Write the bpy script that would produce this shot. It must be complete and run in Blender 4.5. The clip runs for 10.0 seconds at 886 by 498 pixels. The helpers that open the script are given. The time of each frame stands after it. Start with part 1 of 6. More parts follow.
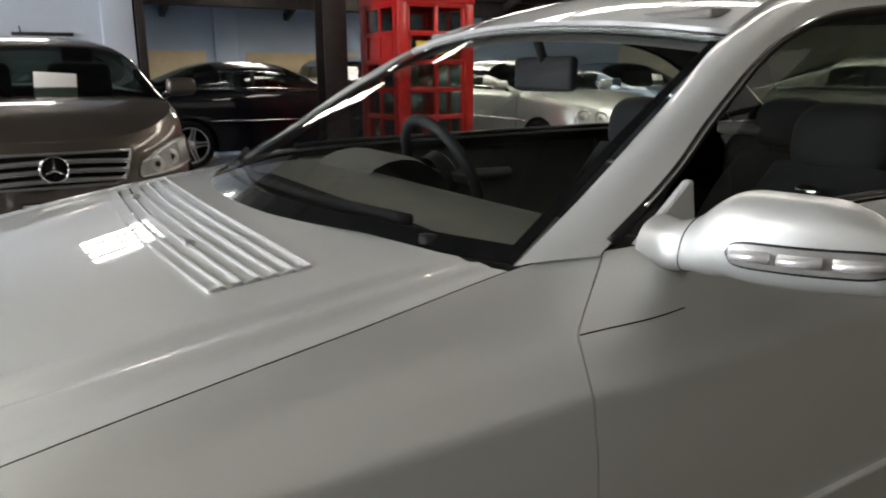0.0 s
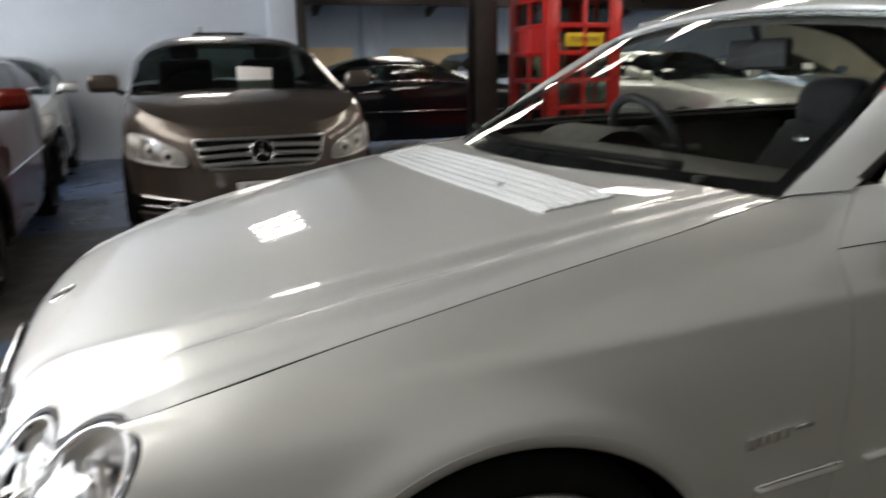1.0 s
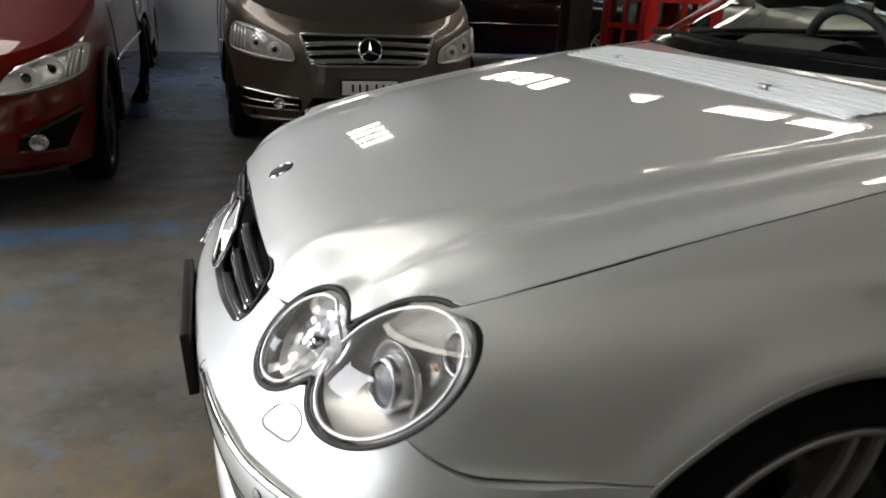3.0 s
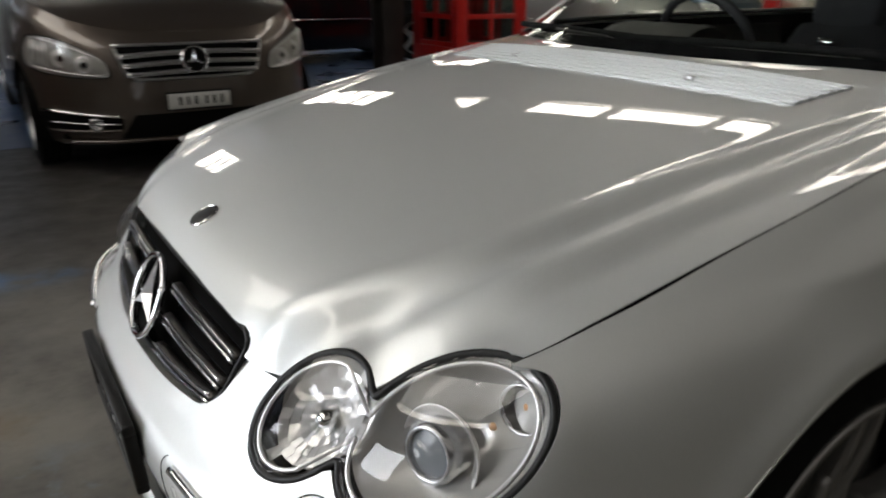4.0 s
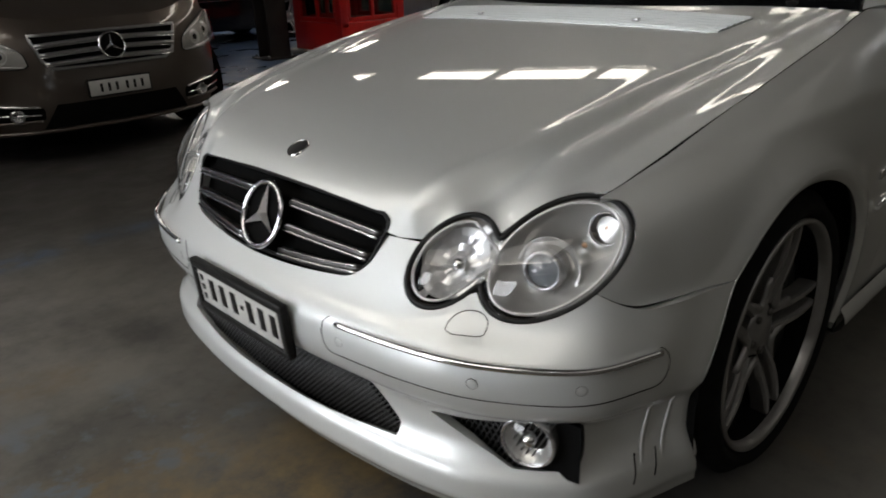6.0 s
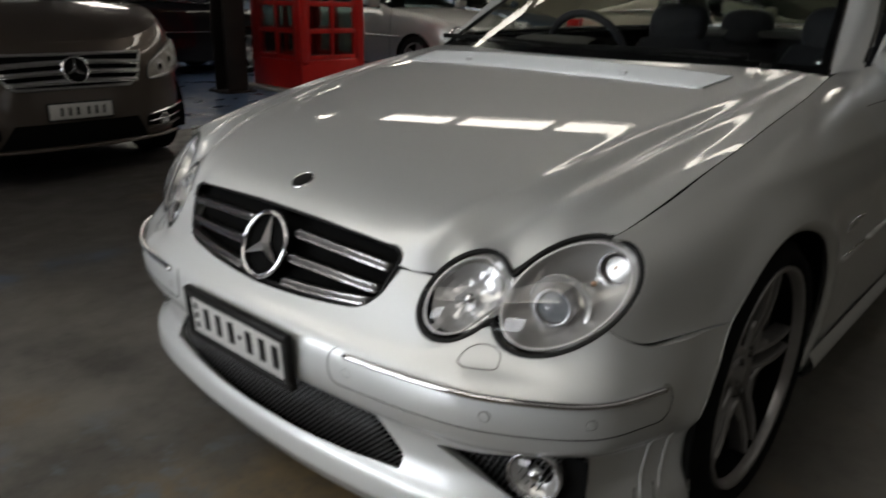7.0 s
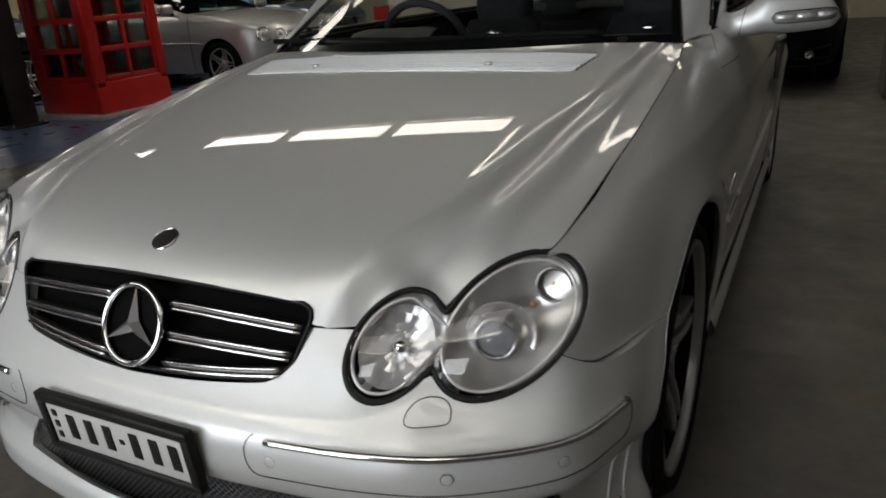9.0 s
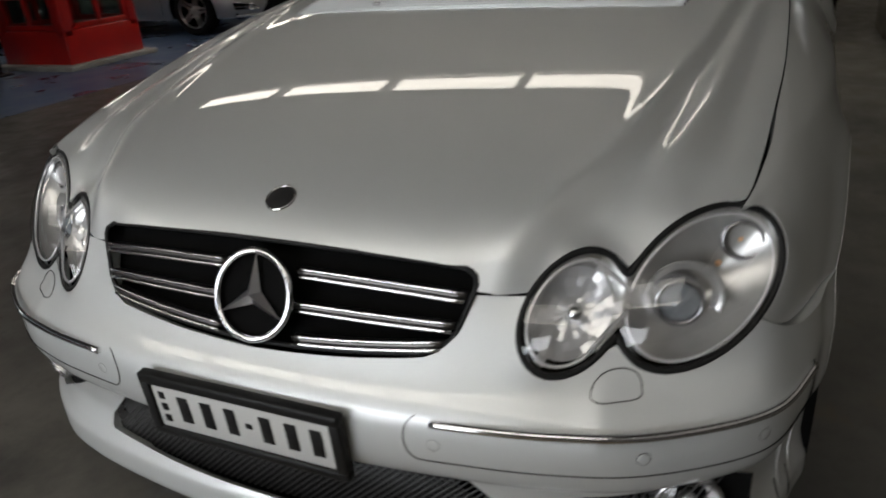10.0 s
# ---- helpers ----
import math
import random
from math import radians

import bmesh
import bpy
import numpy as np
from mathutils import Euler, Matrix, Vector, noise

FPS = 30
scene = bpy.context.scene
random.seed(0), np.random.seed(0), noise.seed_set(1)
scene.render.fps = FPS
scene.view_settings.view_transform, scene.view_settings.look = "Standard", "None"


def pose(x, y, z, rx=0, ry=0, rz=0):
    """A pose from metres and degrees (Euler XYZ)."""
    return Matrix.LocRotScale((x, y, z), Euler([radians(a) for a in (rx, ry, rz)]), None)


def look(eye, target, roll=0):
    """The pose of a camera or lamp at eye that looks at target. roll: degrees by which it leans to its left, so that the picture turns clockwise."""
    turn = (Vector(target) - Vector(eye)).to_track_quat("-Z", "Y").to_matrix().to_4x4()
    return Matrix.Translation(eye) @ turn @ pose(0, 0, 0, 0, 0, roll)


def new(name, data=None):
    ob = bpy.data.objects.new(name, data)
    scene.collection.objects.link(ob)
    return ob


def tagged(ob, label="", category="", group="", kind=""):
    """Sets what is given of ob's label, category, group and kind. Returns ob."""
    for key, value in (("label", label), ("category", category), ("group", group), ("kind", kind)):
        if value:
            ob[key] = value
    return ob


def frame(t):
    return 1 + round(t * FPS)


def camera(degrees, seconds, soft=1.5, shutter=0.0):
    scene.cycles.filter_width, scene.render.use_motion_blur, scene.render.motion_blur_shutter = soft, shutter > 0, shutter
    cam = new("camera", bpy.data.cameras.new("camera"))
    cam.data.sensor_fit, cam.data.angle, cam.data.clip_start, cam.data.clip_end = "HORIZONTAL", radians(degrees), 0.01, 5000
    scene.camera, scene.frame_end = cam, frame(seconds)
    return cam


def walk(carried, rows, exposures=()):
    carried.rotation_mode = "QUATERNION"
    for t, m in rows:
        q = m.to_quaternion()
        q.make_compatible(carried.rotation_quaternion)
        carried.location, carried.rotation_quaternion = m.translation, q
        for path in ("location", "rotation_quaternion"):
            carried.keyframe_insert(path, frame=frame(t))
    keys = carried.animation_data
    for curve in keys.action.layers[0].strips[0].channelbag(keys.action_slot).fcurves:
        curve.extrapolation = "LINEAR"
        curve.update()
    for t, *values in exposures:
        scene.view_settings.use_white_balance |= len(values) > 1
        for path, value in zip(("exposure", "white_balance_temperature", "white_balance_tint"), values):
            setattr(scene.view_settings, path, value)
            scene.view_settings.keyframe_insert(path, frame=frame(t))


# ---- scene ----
cam = camera(62.9, 10.0, soft=1.8, shutter=0.4)
PATH = [
    (0, (0.010, -1.473, 1.216), (1.004, 0.192, 0.748), -0.3),
    (0.5, (-0.203, -1.590, 1.201), (0.726, 0.136, 0.815), -0.5),
    (1, (-0.424, -1.654, 1.188), (0.279, 0.154, 0.709), -1.1),
    (1.5, (-0.442, -1.638, 1.141), (-0.154, 0.235, 0.506), 0.0),
    (2, (-0.552, -1.614, 1.119), (-0.285, 0.225, 0.38), 1.3),
    (2.5, (-0.712, -1.571, 1.121), (-0.188, 0.215, 0.388), 1.9),
    (2.7, (-0.739, -1.521, 1.108), (-0.191, 0.27, 0.406), 2.4),
    (3.8, (-0.882, -1.246, 1.119), (-0.005, 0.422, 0.449), 1.0),
    (4, (-0.943, -1.225, 1.128), (0.075, 0.35, 0.432), 0.2),
    (4.5, (-1.062, -1.197, 1.146), (0.266, 0.122, 0.442), -1.1),
    (5, (-1.183, -1.29, 1.123), (0.248, -0.078, 0.427), -0.1),
    (5.5, (-1.338, -1.374, 1.119), (-0.007, -0.096, 0.349), -2.6),
    (5.7, (-1.398, -1.369, 1.123), (-0.128, -0.023, 0.364), -2.2),
    (6.8, (-1.62, -1.262, 1.138), (-0.285, 0.042, 0.419), -0.2),
    (7, (-1.598, -1.27, 1.13), (-0.186, -0.012, 0.478), 1.4),
    (7.5, (-1.565, -1.265, 1.144), (0.004, -0.183, 0.54), 2.6),
    (8, (-1.571, -1.277, 1.161), (0.097, -0.337, 0.584), 0.6),
    (8.5, (-1.596, -1.221, 1.13), (0.078, -0.352, 0.467), -3.5),
    (9, (-1.525, -1.052, 1.154), (0.13, -0.164, 0.466), -4.1),
    (9.5, (-1.493, -0.934, 1.133), (0.118, 0.002, 0.408), -0.6),
    (10, (-1.545, -0.714, 1.138), (0.102, 0.068, 0.317), -4.3),
]
EXPOSURES = [(0, 1.1), (1.0, 1.06), (1.5, 0.95), (2.0, 0.8), (2.5, 0.64), (4.0, 0.2), (4.5, 0.06), (5.5, -0.04), (7.0, -0.32), (7.5, -0.34), (9.0, -0.27), (10.0, -0.42)]
walk(cam, [(t, look(eye, target, roll)) for t, eye, target, roll in PATH], EXPOSURES)

# ---- world and daylight ----
world = bpy.data.worlds.new("world")
scene.world = world
world.use_nodes = True
wn = world.node_tree.nodes
sky = wn.new("ShaderNodeTexSky")
sky.sky_type, sky.sun_disc, sky.sun_elevation, sky.sun_rotation = "NISHITA", False, radians(50), radians(200)
world.node_tree.links.new(sky.outputs[0], wn["Background"].inputs[0])
wn["Background"].inputs[1].default_value = 0.1
SKYLIGHT, DOORLIGHT, BAYLIGHT = 7.0, 8.5, 30.0
ROOF = 4.4

# ---- materials ----


def material(name, base=(0.5, 0.5, 0.5), rough=0.5, metal=0.0, coat=0.0, coat_rough=0.03, emit=None, strength=0.0,
             spread=0.0, scale=8.0, bump=0.0, bump_scale=60.0, clear=0.0, ior=1.45, spec=0.5, rough_spread=0.0, per_object=0.0):
    m = bpy.data.materials.new(name)
    m.use_nodes = True
    nodes, links = m.node_tree.nodes, m.node_tree.links
    b = nodes["Principled BSDF"]
    b.inputs["Base Color"].default_value = (*base, 1)
    b.inputs["Roughness"].default_value = rough
    b.inputs["Metallic"].default_value = metal
    b.inputs["Coat Weight"].default_value = coat
    b.inputs["Coat Roughness"].default_value = coat_rough
    b.inputs["Transmission Weight"].default_value = clear
    b.inputs["IOR"].default_value = ior
    b.inputs["Specular IOR Level"].default_value = spec
    if emit:
        b.inputs["Emission Color"].default_value = (*emit, 1)
        b.inputs["Emission Strength"].default_value = strength
    coords = nodes.new("ShaderNodeTexCoord")
    if spread or rough_spread or per_object:
        n1 = nodes.new("ShaderNodeTexNoise")
        n1.inputs["Scale"].default_value, n1.inputs["Detail"].default_value = scale, 6
        links.new(coords.outputs["Object"], n1.inputs["Vector"])
        if spread:
            ramp = nodes.new("ShaderNodeMapRange")
            ramp.inputs["From Min"].default_value, ramp.inputs["From Max"].default_value = 0.3, 0.7
            ramp.inputs["To Min"].default_value, ramp.inputs["To Max"].default_value = 1 - spread, 1 + spread
            links.new(n1.outputs["Fac"], ramp.inputs["Value"])
            mul = nodes.new("ShaderNodeVectorMath")
            mul.operation = "SCALE"
            mul.inputs[0].default_value = base
            links.new(ramp.outputs[0], mul.inputs["Scale"])
            links.new(mul.outputs[0], b.inputs["Base Color"])
        if rough_spread:
            rr = nodes.new("ShaderNodeMapRange")
            rr.inputs["From Min"].default_value, rr.inputs["From Max"].default_value = 0.3, 0.7
            rr.inputs["To Min"].default_value, rr.inputs["To Max"].default_value = rough - rough_spread, rough + rough_spread
            links.new(n1.outputs["Fac"], rr.inputs["Value"])
            links.new(rr.outputs[0], b.inputs["Roughness"])
    if bump:
        n2 = nodes.new("ShaderNodeTexNoise")
        n2.inputs["Scale"].default_value, n2.inputs["Detail"].default_value = bump_scale, 4
        links.new(coords.outputs["Object"], n2.inputs["Vector"])
        bp = nodes.new("ShaderNodeBump")
        bp.inputs["Strength"].default_value, bp.inputs["Distance"].default_value = bump, 0.01
        links.new(n2.outputs["Fac"], bp.inputs["Height"])
        links.new(bp.outputs[0], b.inputs["Normal"])
    return m


def car_paint(name, base, rough=0.38, metal=0.75, coat=1.0):
    """Metallic paint: fine flake in the base coat, a smooth clear coat with faint swirls over it."""
    m = material(name, base, rough, metal, coat, 0.025, spread=0.04, scale=900.0)
    nodes, links = m.node_tree.nodes, m.node_tree.links
    b = nodes["Principled BSDF"]
    flake = nodes.new("ShaderNodeTexNoise")
    flake.inputs["Scale"].default_value = 1400
    coords = [n for n in nodes if n.type == "TEX_COORD"][0]
    links.new(coords.outputs["Object"], flake.inputs["Vector"])
    bp = nodes.new("ShaderNodeBump")
    bp.inputs["Strength"].default_value, bp.inputs["Distance"].default_value = 0.06, 0.002
    links.new(flake.outputs["Fac"], bp.inputs["Height"])
    links.new(bp.outputs[0], b.inputs["Normal"])
    dust = nodes.new("ShaderNodeTexNoise")
    dust.inputs["Scale"].default_value, dust.inputs["Detail"].default_value = 5, 8
    links.new(coords.outputs["Object"], dust.inputs["Vector"])
    mr = nodes.new("ShaderNodeMapRange")
    mr.inputs["From Min"].default_value, mr.inputs["From Max"].default_value = 0.35, 0.75
    mr.inputs["To Min"].default_value, mr.inputs["To Max"].default_value = 0.004, 0.022
    links.new(dust.outputs["Fac"], mr.inputs["Value"])
    links.new(mr.outputs[0], b.inputs["Coat Roughness"])
    return m


def glass(name, tint=(1, 1, 1), rough=0.0, density=0.15, glance=0.8):
    """A thin pane: mostly see-through, with a Fresnel sheen, so that light passes straight."""
    m = bpy.data.materials.new(name)
    m.use_nodes = True
    nodes, links = m.node_tree.nodes, m.node_tree.links
    nodes.remove(nodes["Principled BSDF"])
    clear = nodes.new("ShaderNodeBsdfTransparent")
    clear.inputs[0].default_value = (*[c * (1 - density) for c in tint], 1)
    gloss = nodes.new("ShaderNodeBsdfGlossy")
    gloss.inputs["Roughness"].default_value = rough
    # Schlick's curve from the facing angle, alike from both sides of the sheet.
    facing = nodes.new("ShaderNodeLayerWeight")
    facing.inputs[0].default_value = 0.5
    power = nodes.new("ShaderNodeMath")
    power.operation, power.inputs[1].default_value = "POWER", 5.0
    links.new(facing.outputs["Facing"], power.inputs[0])
    sheen = nodes.new("ShaderNodeMath")
    sheen.operation, sheen.inputs[1].default_value, sheen.inputs[2].default_value = "MULTIPLY_ADD", glance, 0.06
    links.new(power.outputs[0], sheen.inputs[0])
    mix = nodes.new("ShaderNodeMixShader")
    links.new(sheen.outputs[0], mix.inputs[0])
    links.new(clear.outputs[0], mix.inputs[1])
    links.new(gloss.outputs[0], mix.inputs[2])
    links.new(mix.outputs[0], nodes["Material Output"].inputs[0])
    return m


SILVER = car_paint("silver_paint", (0.685, 0.7, 0.692), 0.5, 0.57)
BROWN = car_paint("brown_paint", (0.105, 0.086, 0.073))
RED = car_paint("red_paint", (0.105, 0.006, 0.003), metal=0.4, coat=0.8)
BLACK = car_paint("black_paint", (0.003, 0.003, 0.005), 0.3, 0.0, 0.7)
RED.node_tree.nodes["Principled BSDF"].inputs["Specular IOR Level"].default_value = 0.1
BLACK.node_tree.nodes["Principled BSDF"].inputs["Specular IOR Level"].default_value = 0.1
PALE = car_paint("pale_silver_paint", (0.5, 0.5, 0.48))
BEIGE = car_paint("champagne_paint", (0.52, 0.47, 0.38), 0.4, 0.5)
NAVY = car_paint("blue_grey_paint", (0.1, 0.14, 0.2))
CHROME = material("chrome", (0.82, 0.82, 0.83), 0.06, 1.0)
LENSGREY = material("projector_grey", (0.22, 0.24, 0.26), 0.25)
STAR = material("polished_emblem", (0.8, 0.8, 0.81), 0.3, 1.0)
SATIN = material("satin_alloy", (0.45, 0.45, 0.45), 0.3, 0.9, spread=0.06, scale=40)
RIMGREY = material("satin_grey_alloy", (0.36, 0.355, 0.35), 0.32, 0.7, spread=0.06, scale=40)
DARKALLOY = material("grey_alloy", (0.05, 0.05, 0.05), 0.38, 0.7, spread=0.1, scale=30)
STEEL = material("brake_steel", (0.16, 0.155, 0.15), 0.35, 1.0, spread=0.1, scale=90)
RUBBER = material("tyre_rubber", (0.009, 0.009, 0.009), 0.8, spec=0.1, spread=0.2, scale=30, bump=0.2, bump_scale=220)
TRIM = material("black_trim", (0.009, 0.009, 0.009), 0.45, spec=0.3, spread=0.15, scale=60, bump=0.08, bump_scale=500)
GLOSSTRIM = material("gloss_black_trim", (0.006, 0.006, 0.007), 0.12)
# Near black for the underbody, and for shade put into openings and wheels.
INNER = material("underbody_and_shade", (0.006, 0.006, 0.006), 0.9, spec=0.05)
LEATHER = material("dark_leather", (0.03, 0.03, 0.034), 0.5, spec=0.2, spread=0.2, scale=14, bump=0.25, bump_scale=260)
DASHMAT = material("dash_plastic", (0.11, 0.105, 0.095), 0.6, spread=0.12, scale=20, bump=0.2, bump_scale=500)
LINING = material("roof_lining", (0.22, 0.21, 0.2), 0.9, spread=0.06, scale=60)
PANE = glass("car_glass", (0.96, 1.0, 0.97), density=0.05)
KIOSKPANE = glass("kiosk_glass", (0.85, 0.92, 0.9), density=0.2)
TINTED = glass("tinted_glass", (0.5, 0.6, 0.55), density=0.5)
LENS = glass("lamp_lens", (1, 1, 1), density=0.03)
REFLECTOR = material("lamp_reflector", (0.8, 0.8, 0.8), 0.24, 0.55)
LAMPGREY = material("lamp_bezel", (0.5, 0.5, 0.51), 0.25, 0.9)
LAMPBRIGHT = material("lamp_housing", (0.58, 0.575, 0.56), 0.25, 0.62, spread=0.06, scale=30)
AMBER = material("amber_bulb", (0.62, 0.36, 0.2), 0.2)
REDLENS = material("red_lens", (0.5, 0.01, 0.01), 0.15, coat=0.5)
PLATEWHITE = material("plate_white", (0.55, 0.55, 0.53), 0.4, spread=0.03)
PAPER = material("white_paper", (0.78, 0.76, 0.74), 0.8, spread=0.03, scale=5)
MESHMAT = material("black_mesh", (0.06, 0.06, 0.06), 0.4, 0.5)

# ---- mesh helpers ----


def spline(pts):
    """A smooth curve through (t, value) knots: cubic Hermite with limited slopes."""
    xs, ys = [p[0] for p in pts], [p[1] for p in pts]
    d = [(ys[i + 1] - ys[i]) / (xs[i + 1] - xs[i]) for i in range(len(xs) - 1)]
    m = [d[0]] + [0.5 * (d[i - 1] + d[i]) if d[i - 1] * d[i] > 0 else 0.0 for i in range(1, len(d))] + [d[-1]]
    for i in range(len(d)):
        if abs(d[i]) > 1e-9:
            m[i] = max(-3, min(3, m[i] / d[i])) * d[i]
            m[i + 1] = max(-3, min(3, m[i + 1] / d[i])) * d[i]

    def at(t):
        if t <= xs[0]:
            return ys[0] + m[0] * (t - xs[0])
        if t >= xs[-1]:
            return ys[-1] + m[-1] * (t - xs[-1])
        i = next(k for k in range(len(d)) if t <= xs[k + 1])
        h = xs[i + 1] - xs[i]
        s = (t - xs[i]) / h
        return ((1 + 2 * s) * (1 - s) ** 2 * ys[i] + s * (1 - s) ** 2 * h * m[i]
                + s * s * (3 - 2 * s) * ys[i + 1] + s * s * (s - 1) * h * m[i + 1])
    return at


def curve3(pts):
    """A smooth 3D curve through points, by u from 0 to 1."""
    n = len(pts) - 1
    axes = [spline([(i / n, p[k]) for i, p in enumerate(pts)]) for k in range(3)]
    return lambda u: Vector([a(u) for a in axes])


def grid(fn, us, vs):
    """Points and faces of a surface fn(u, v)."""
    pts = [Vector(fn(u, v)) for u in us for v in vs]
    k = len(vs)
    faces = [(i * k + j, i * k + j + 1, (i + 1) * k + j + 1, (i + 1) * k + j) for i in range(len(us) - 1) for j in range(k - 1)]
    return pts, faces


def steps(a, b, n):
    return [a + (b - a) * i / n for i in range(n + 1)]


def clip(shape, keep):
    """Cuts a surface along keep(point) = 0 and leaves the part where it is positive."""
    pts, faces = shape
    val = [keep(p) for p in pts]
    out, made, used = [], {}, {}

    def old(i):
        if i not in used:
            used[i] = len(out)
            out.append(pts[i])
        return used[i]

    def cut(i, j):
        key = (min(i, j), max(i, j))
        if key not in made:
            a, b = key
            s = val[a] / (val[a] - val[b])
            made[key] = len(out)
            out.append(pts[a].lerp(pts[b], s))
        return made[key]

    result = []
    for f in faces:
        inside = [val[i] > 0 for i in f]
        if all(inside):
            result.append(tuple(old(i) for i in f))
        elif any(inside):
            poly = []
            for n, i in enumerate(f):
                j = f[(n + 1) % len(f)]
                if val[i] > 0:
                    poly.append(old(i))
                if (val[i] > 0) != (val[j] > 0):
                    poly.append(cut(i, j))
            poly = [p for n, p in enumerate(poly) if p != poly[n - 1]]
            if len(poly) > 2:
                result.append(tuple(poly))
    return out, result


def mirrored(shape):
    pts, faces = shape
    return [Vector((p.x, -p.y, p.z)) for p in pts], [tuple(reversed(f)) for f in faces]


def flanged(shape, depth=0.012):
    """The surface with its edges turned in, so that a panel has thickness."""
    pts, faces = shape
    bm = bmesh.new()
    vs = [bm.verts.new(p) for p in pts]
    for f in faces:
        try:
            bm.faces.new([vs[i] for i in f])
        except ValueError:
            pass
    bmesh.ops.remove_doubles(bm, verts=bm.verts, dist=0.0002)
    bm.normal_update()
    for f in bm.faces:
        f.smooth = True
    edges = [e for e in bm.edges if e.is_boundary]
    ring = {}
    for e in edges:
        for v in e.verts:
            if v not in ring:
                ring[v] = (v.co.copy(), v.normal.copy())
    top = {v: bm.verts.new(c) for v, (c, n) in ring.items()}
    low = {v: bm.verts.new(c - n * depth) for v, (c, n) in ring.items()}
    for e in edges:
        loop = e.link_loops[0]
        a, b = loop.vert, loop.link_loop_next.vert
        bm.faces.new((top[b], top[a], low[a], low[b])).smooth = True
    return bm


def plain(shape, smooth=True):
    pts, faces = shape
    bm = bmesh.new()
    vs = [bm.verts.new(p) for p in pts]
    for f in faces:
        try:
            bm.faces.new([vs[i] for i in f]).smooth = smooth
        except ValueError:
            pass
    return bm


def box(sx, sy, sz, at=(0, 0, 0), bevel=0.0, segments=2, turn=None):
    """A block with rounded edges, centred on at."""
    bm = bmesh.new()
    bmesh.ops.create_cube(bm, size=1)
    bmesh.ops.scale(bm, vec=(sx, sy, sz), verts=bm.verts)
    if bevel:
        bmesh.ops.bevel(bm, geom=bm.edges[:], offset=bevel, segments=segments, affect="EDGES", profile=0.5)
        for f in bm.faces:
            f.smooth = True
    if turn:
        bmesh.ops.rotate(bm, cent=(0, 0, 0), matrix=Euler([radians(a) for a in turn]).to_matrix(), verts=bm.verts)
    bmesh.ops.translate(bm, vec=at, verts=bm.verts)
    return bm


def joined(*bms):
    out = bms[0]
    for b in bms[1:]:
        me = bpy.data.meshes.new("tmp")
        b.to_mesh(me)
        b.free()
        out.from_mesh(me)
        bpy.data.meshes.remove(me)
    return out


def moved(bm, m):
    bmesh.ops.transform(bm, matrix=m, verts=bm.verts)
    return bm


def lathe(profile, n=40, axis="y", closed=False):
    """A turned body: profile of (radius, along)."""
    pts, k = [], len(profile)
    for i in range(n):
        a = 2 * math.pi * i / n
        for r, h in profile:
            c = (r * math.cos(a), h, r * math.sin(a)) if axis == "y" else (r * math.cos(a), r * math.sin(a), h)
            pts.append(Vector(c))
    faces = []
    for i in range(n):
        for j in range(k if closed else k - 1):
            a, b = i * k + j, i * k + (j + 1) % k
            c, d = ((i + 1) % n) * k + (j + 1) % k, ((i + 1) % n) * k + j
            faces.append((a, d, c, b) if axis == "y" else (a, d, c, b)[::-1])
    bm = plain((pts, faces))
    bmesh.ops.remove_doubles(bm, verts=bm.verts, dist=0.00005)
    bmesh.ops.recalc_face_normals(bm, faces=bm.faces)
    return bm


def tube(points, radius, n=8, closed=False, flat=1.0, caps=True):
    """A bar along points; flat squashes it across its second axis."""
    pts, faces, count = [], [], len(points)
    points = [Vector(p) for p in points]
    last = None
    for i, p in enumerate(points):
        a = points[i - 1] if closed or i > 0 else p
        b = points[(i + 1) % count] if closed or i < count - 1 else p
        t = (b - a).normalized()
        side = (last - t * last.dot(t)) if last is not None else t.cross(Vector((0, 0, 1)) if abs(t.z) < 0.9 else Vector((0, 1, 0)))
        side.normalize()
        last = side
        up = side.cross(t)
        r = radius(i / max(1, count - 1)) if callable(radius) else radius
        for k in range(n):
            w = 2 * math.pi * k / n
            pts.append(p + side * math.cos(w) * r + up * math.sin(w) * r * flat)
    for i in range(count if closed else count - 1):
        for k in range(n):
            j = (i + 1) % count
            faces.append((i * n + k, i * n + (k + 1) % n, j * n + (k + 1) % n, j * n + k))
    if caps and not closed:
        faces += [tuple(reversed(range(n))), tuple(range((count - 1) * n, count * n))]
    bm = plain((pts, faces))
    bmesh.ops.recalc_face_normals(bm, faces=bm.faces)
    return bm


def prism(outline, depth, bevel=0.0):
    """A flat outline in the x-z plane, given depth along +y."""
    bm = bmesh.new()
    face = bm.faces.new([bm.verts.new((x, 0, z)) for x, z in outline])
    got = bmesh.ops.extrude_face_region(bm, geom=[face])
    bmesh.ops.translate(bm, vec=(0, depth, 0), verts=[g for g in got["geom"] if isinstance(g, bmesh.types.BMVert)])
    bmesh.ops.recalc_face_normals(bm, faces=bm.faces)
    if bevel:
        bmesh.ops.bevel(bm, geom=bm.edges[:], offset=bevel, segments=2, affect="EDGES")
    return bm


def part(name, bm, mat, parent=None, label="", smooth=None):
    """One mesh object under a thing or a part."""
    me = bpy.data.meshes.new(name)
    if smooth is not None:
        for f in bm.faces:
            f.smooth = smooth
    bm.to_mesh(me)
    bm.free()
    me.materials.append(mat)
    ob = new(name, me)
    ob.parent = parent
    if label:
        tagged(ob, label)
    return ob


def thing(name, at=None, label="", category="", group=""):
    ob = new(name)
    if at is not None:
        ob.matrix_basis = at
    return tagged(ob, label, category, group)


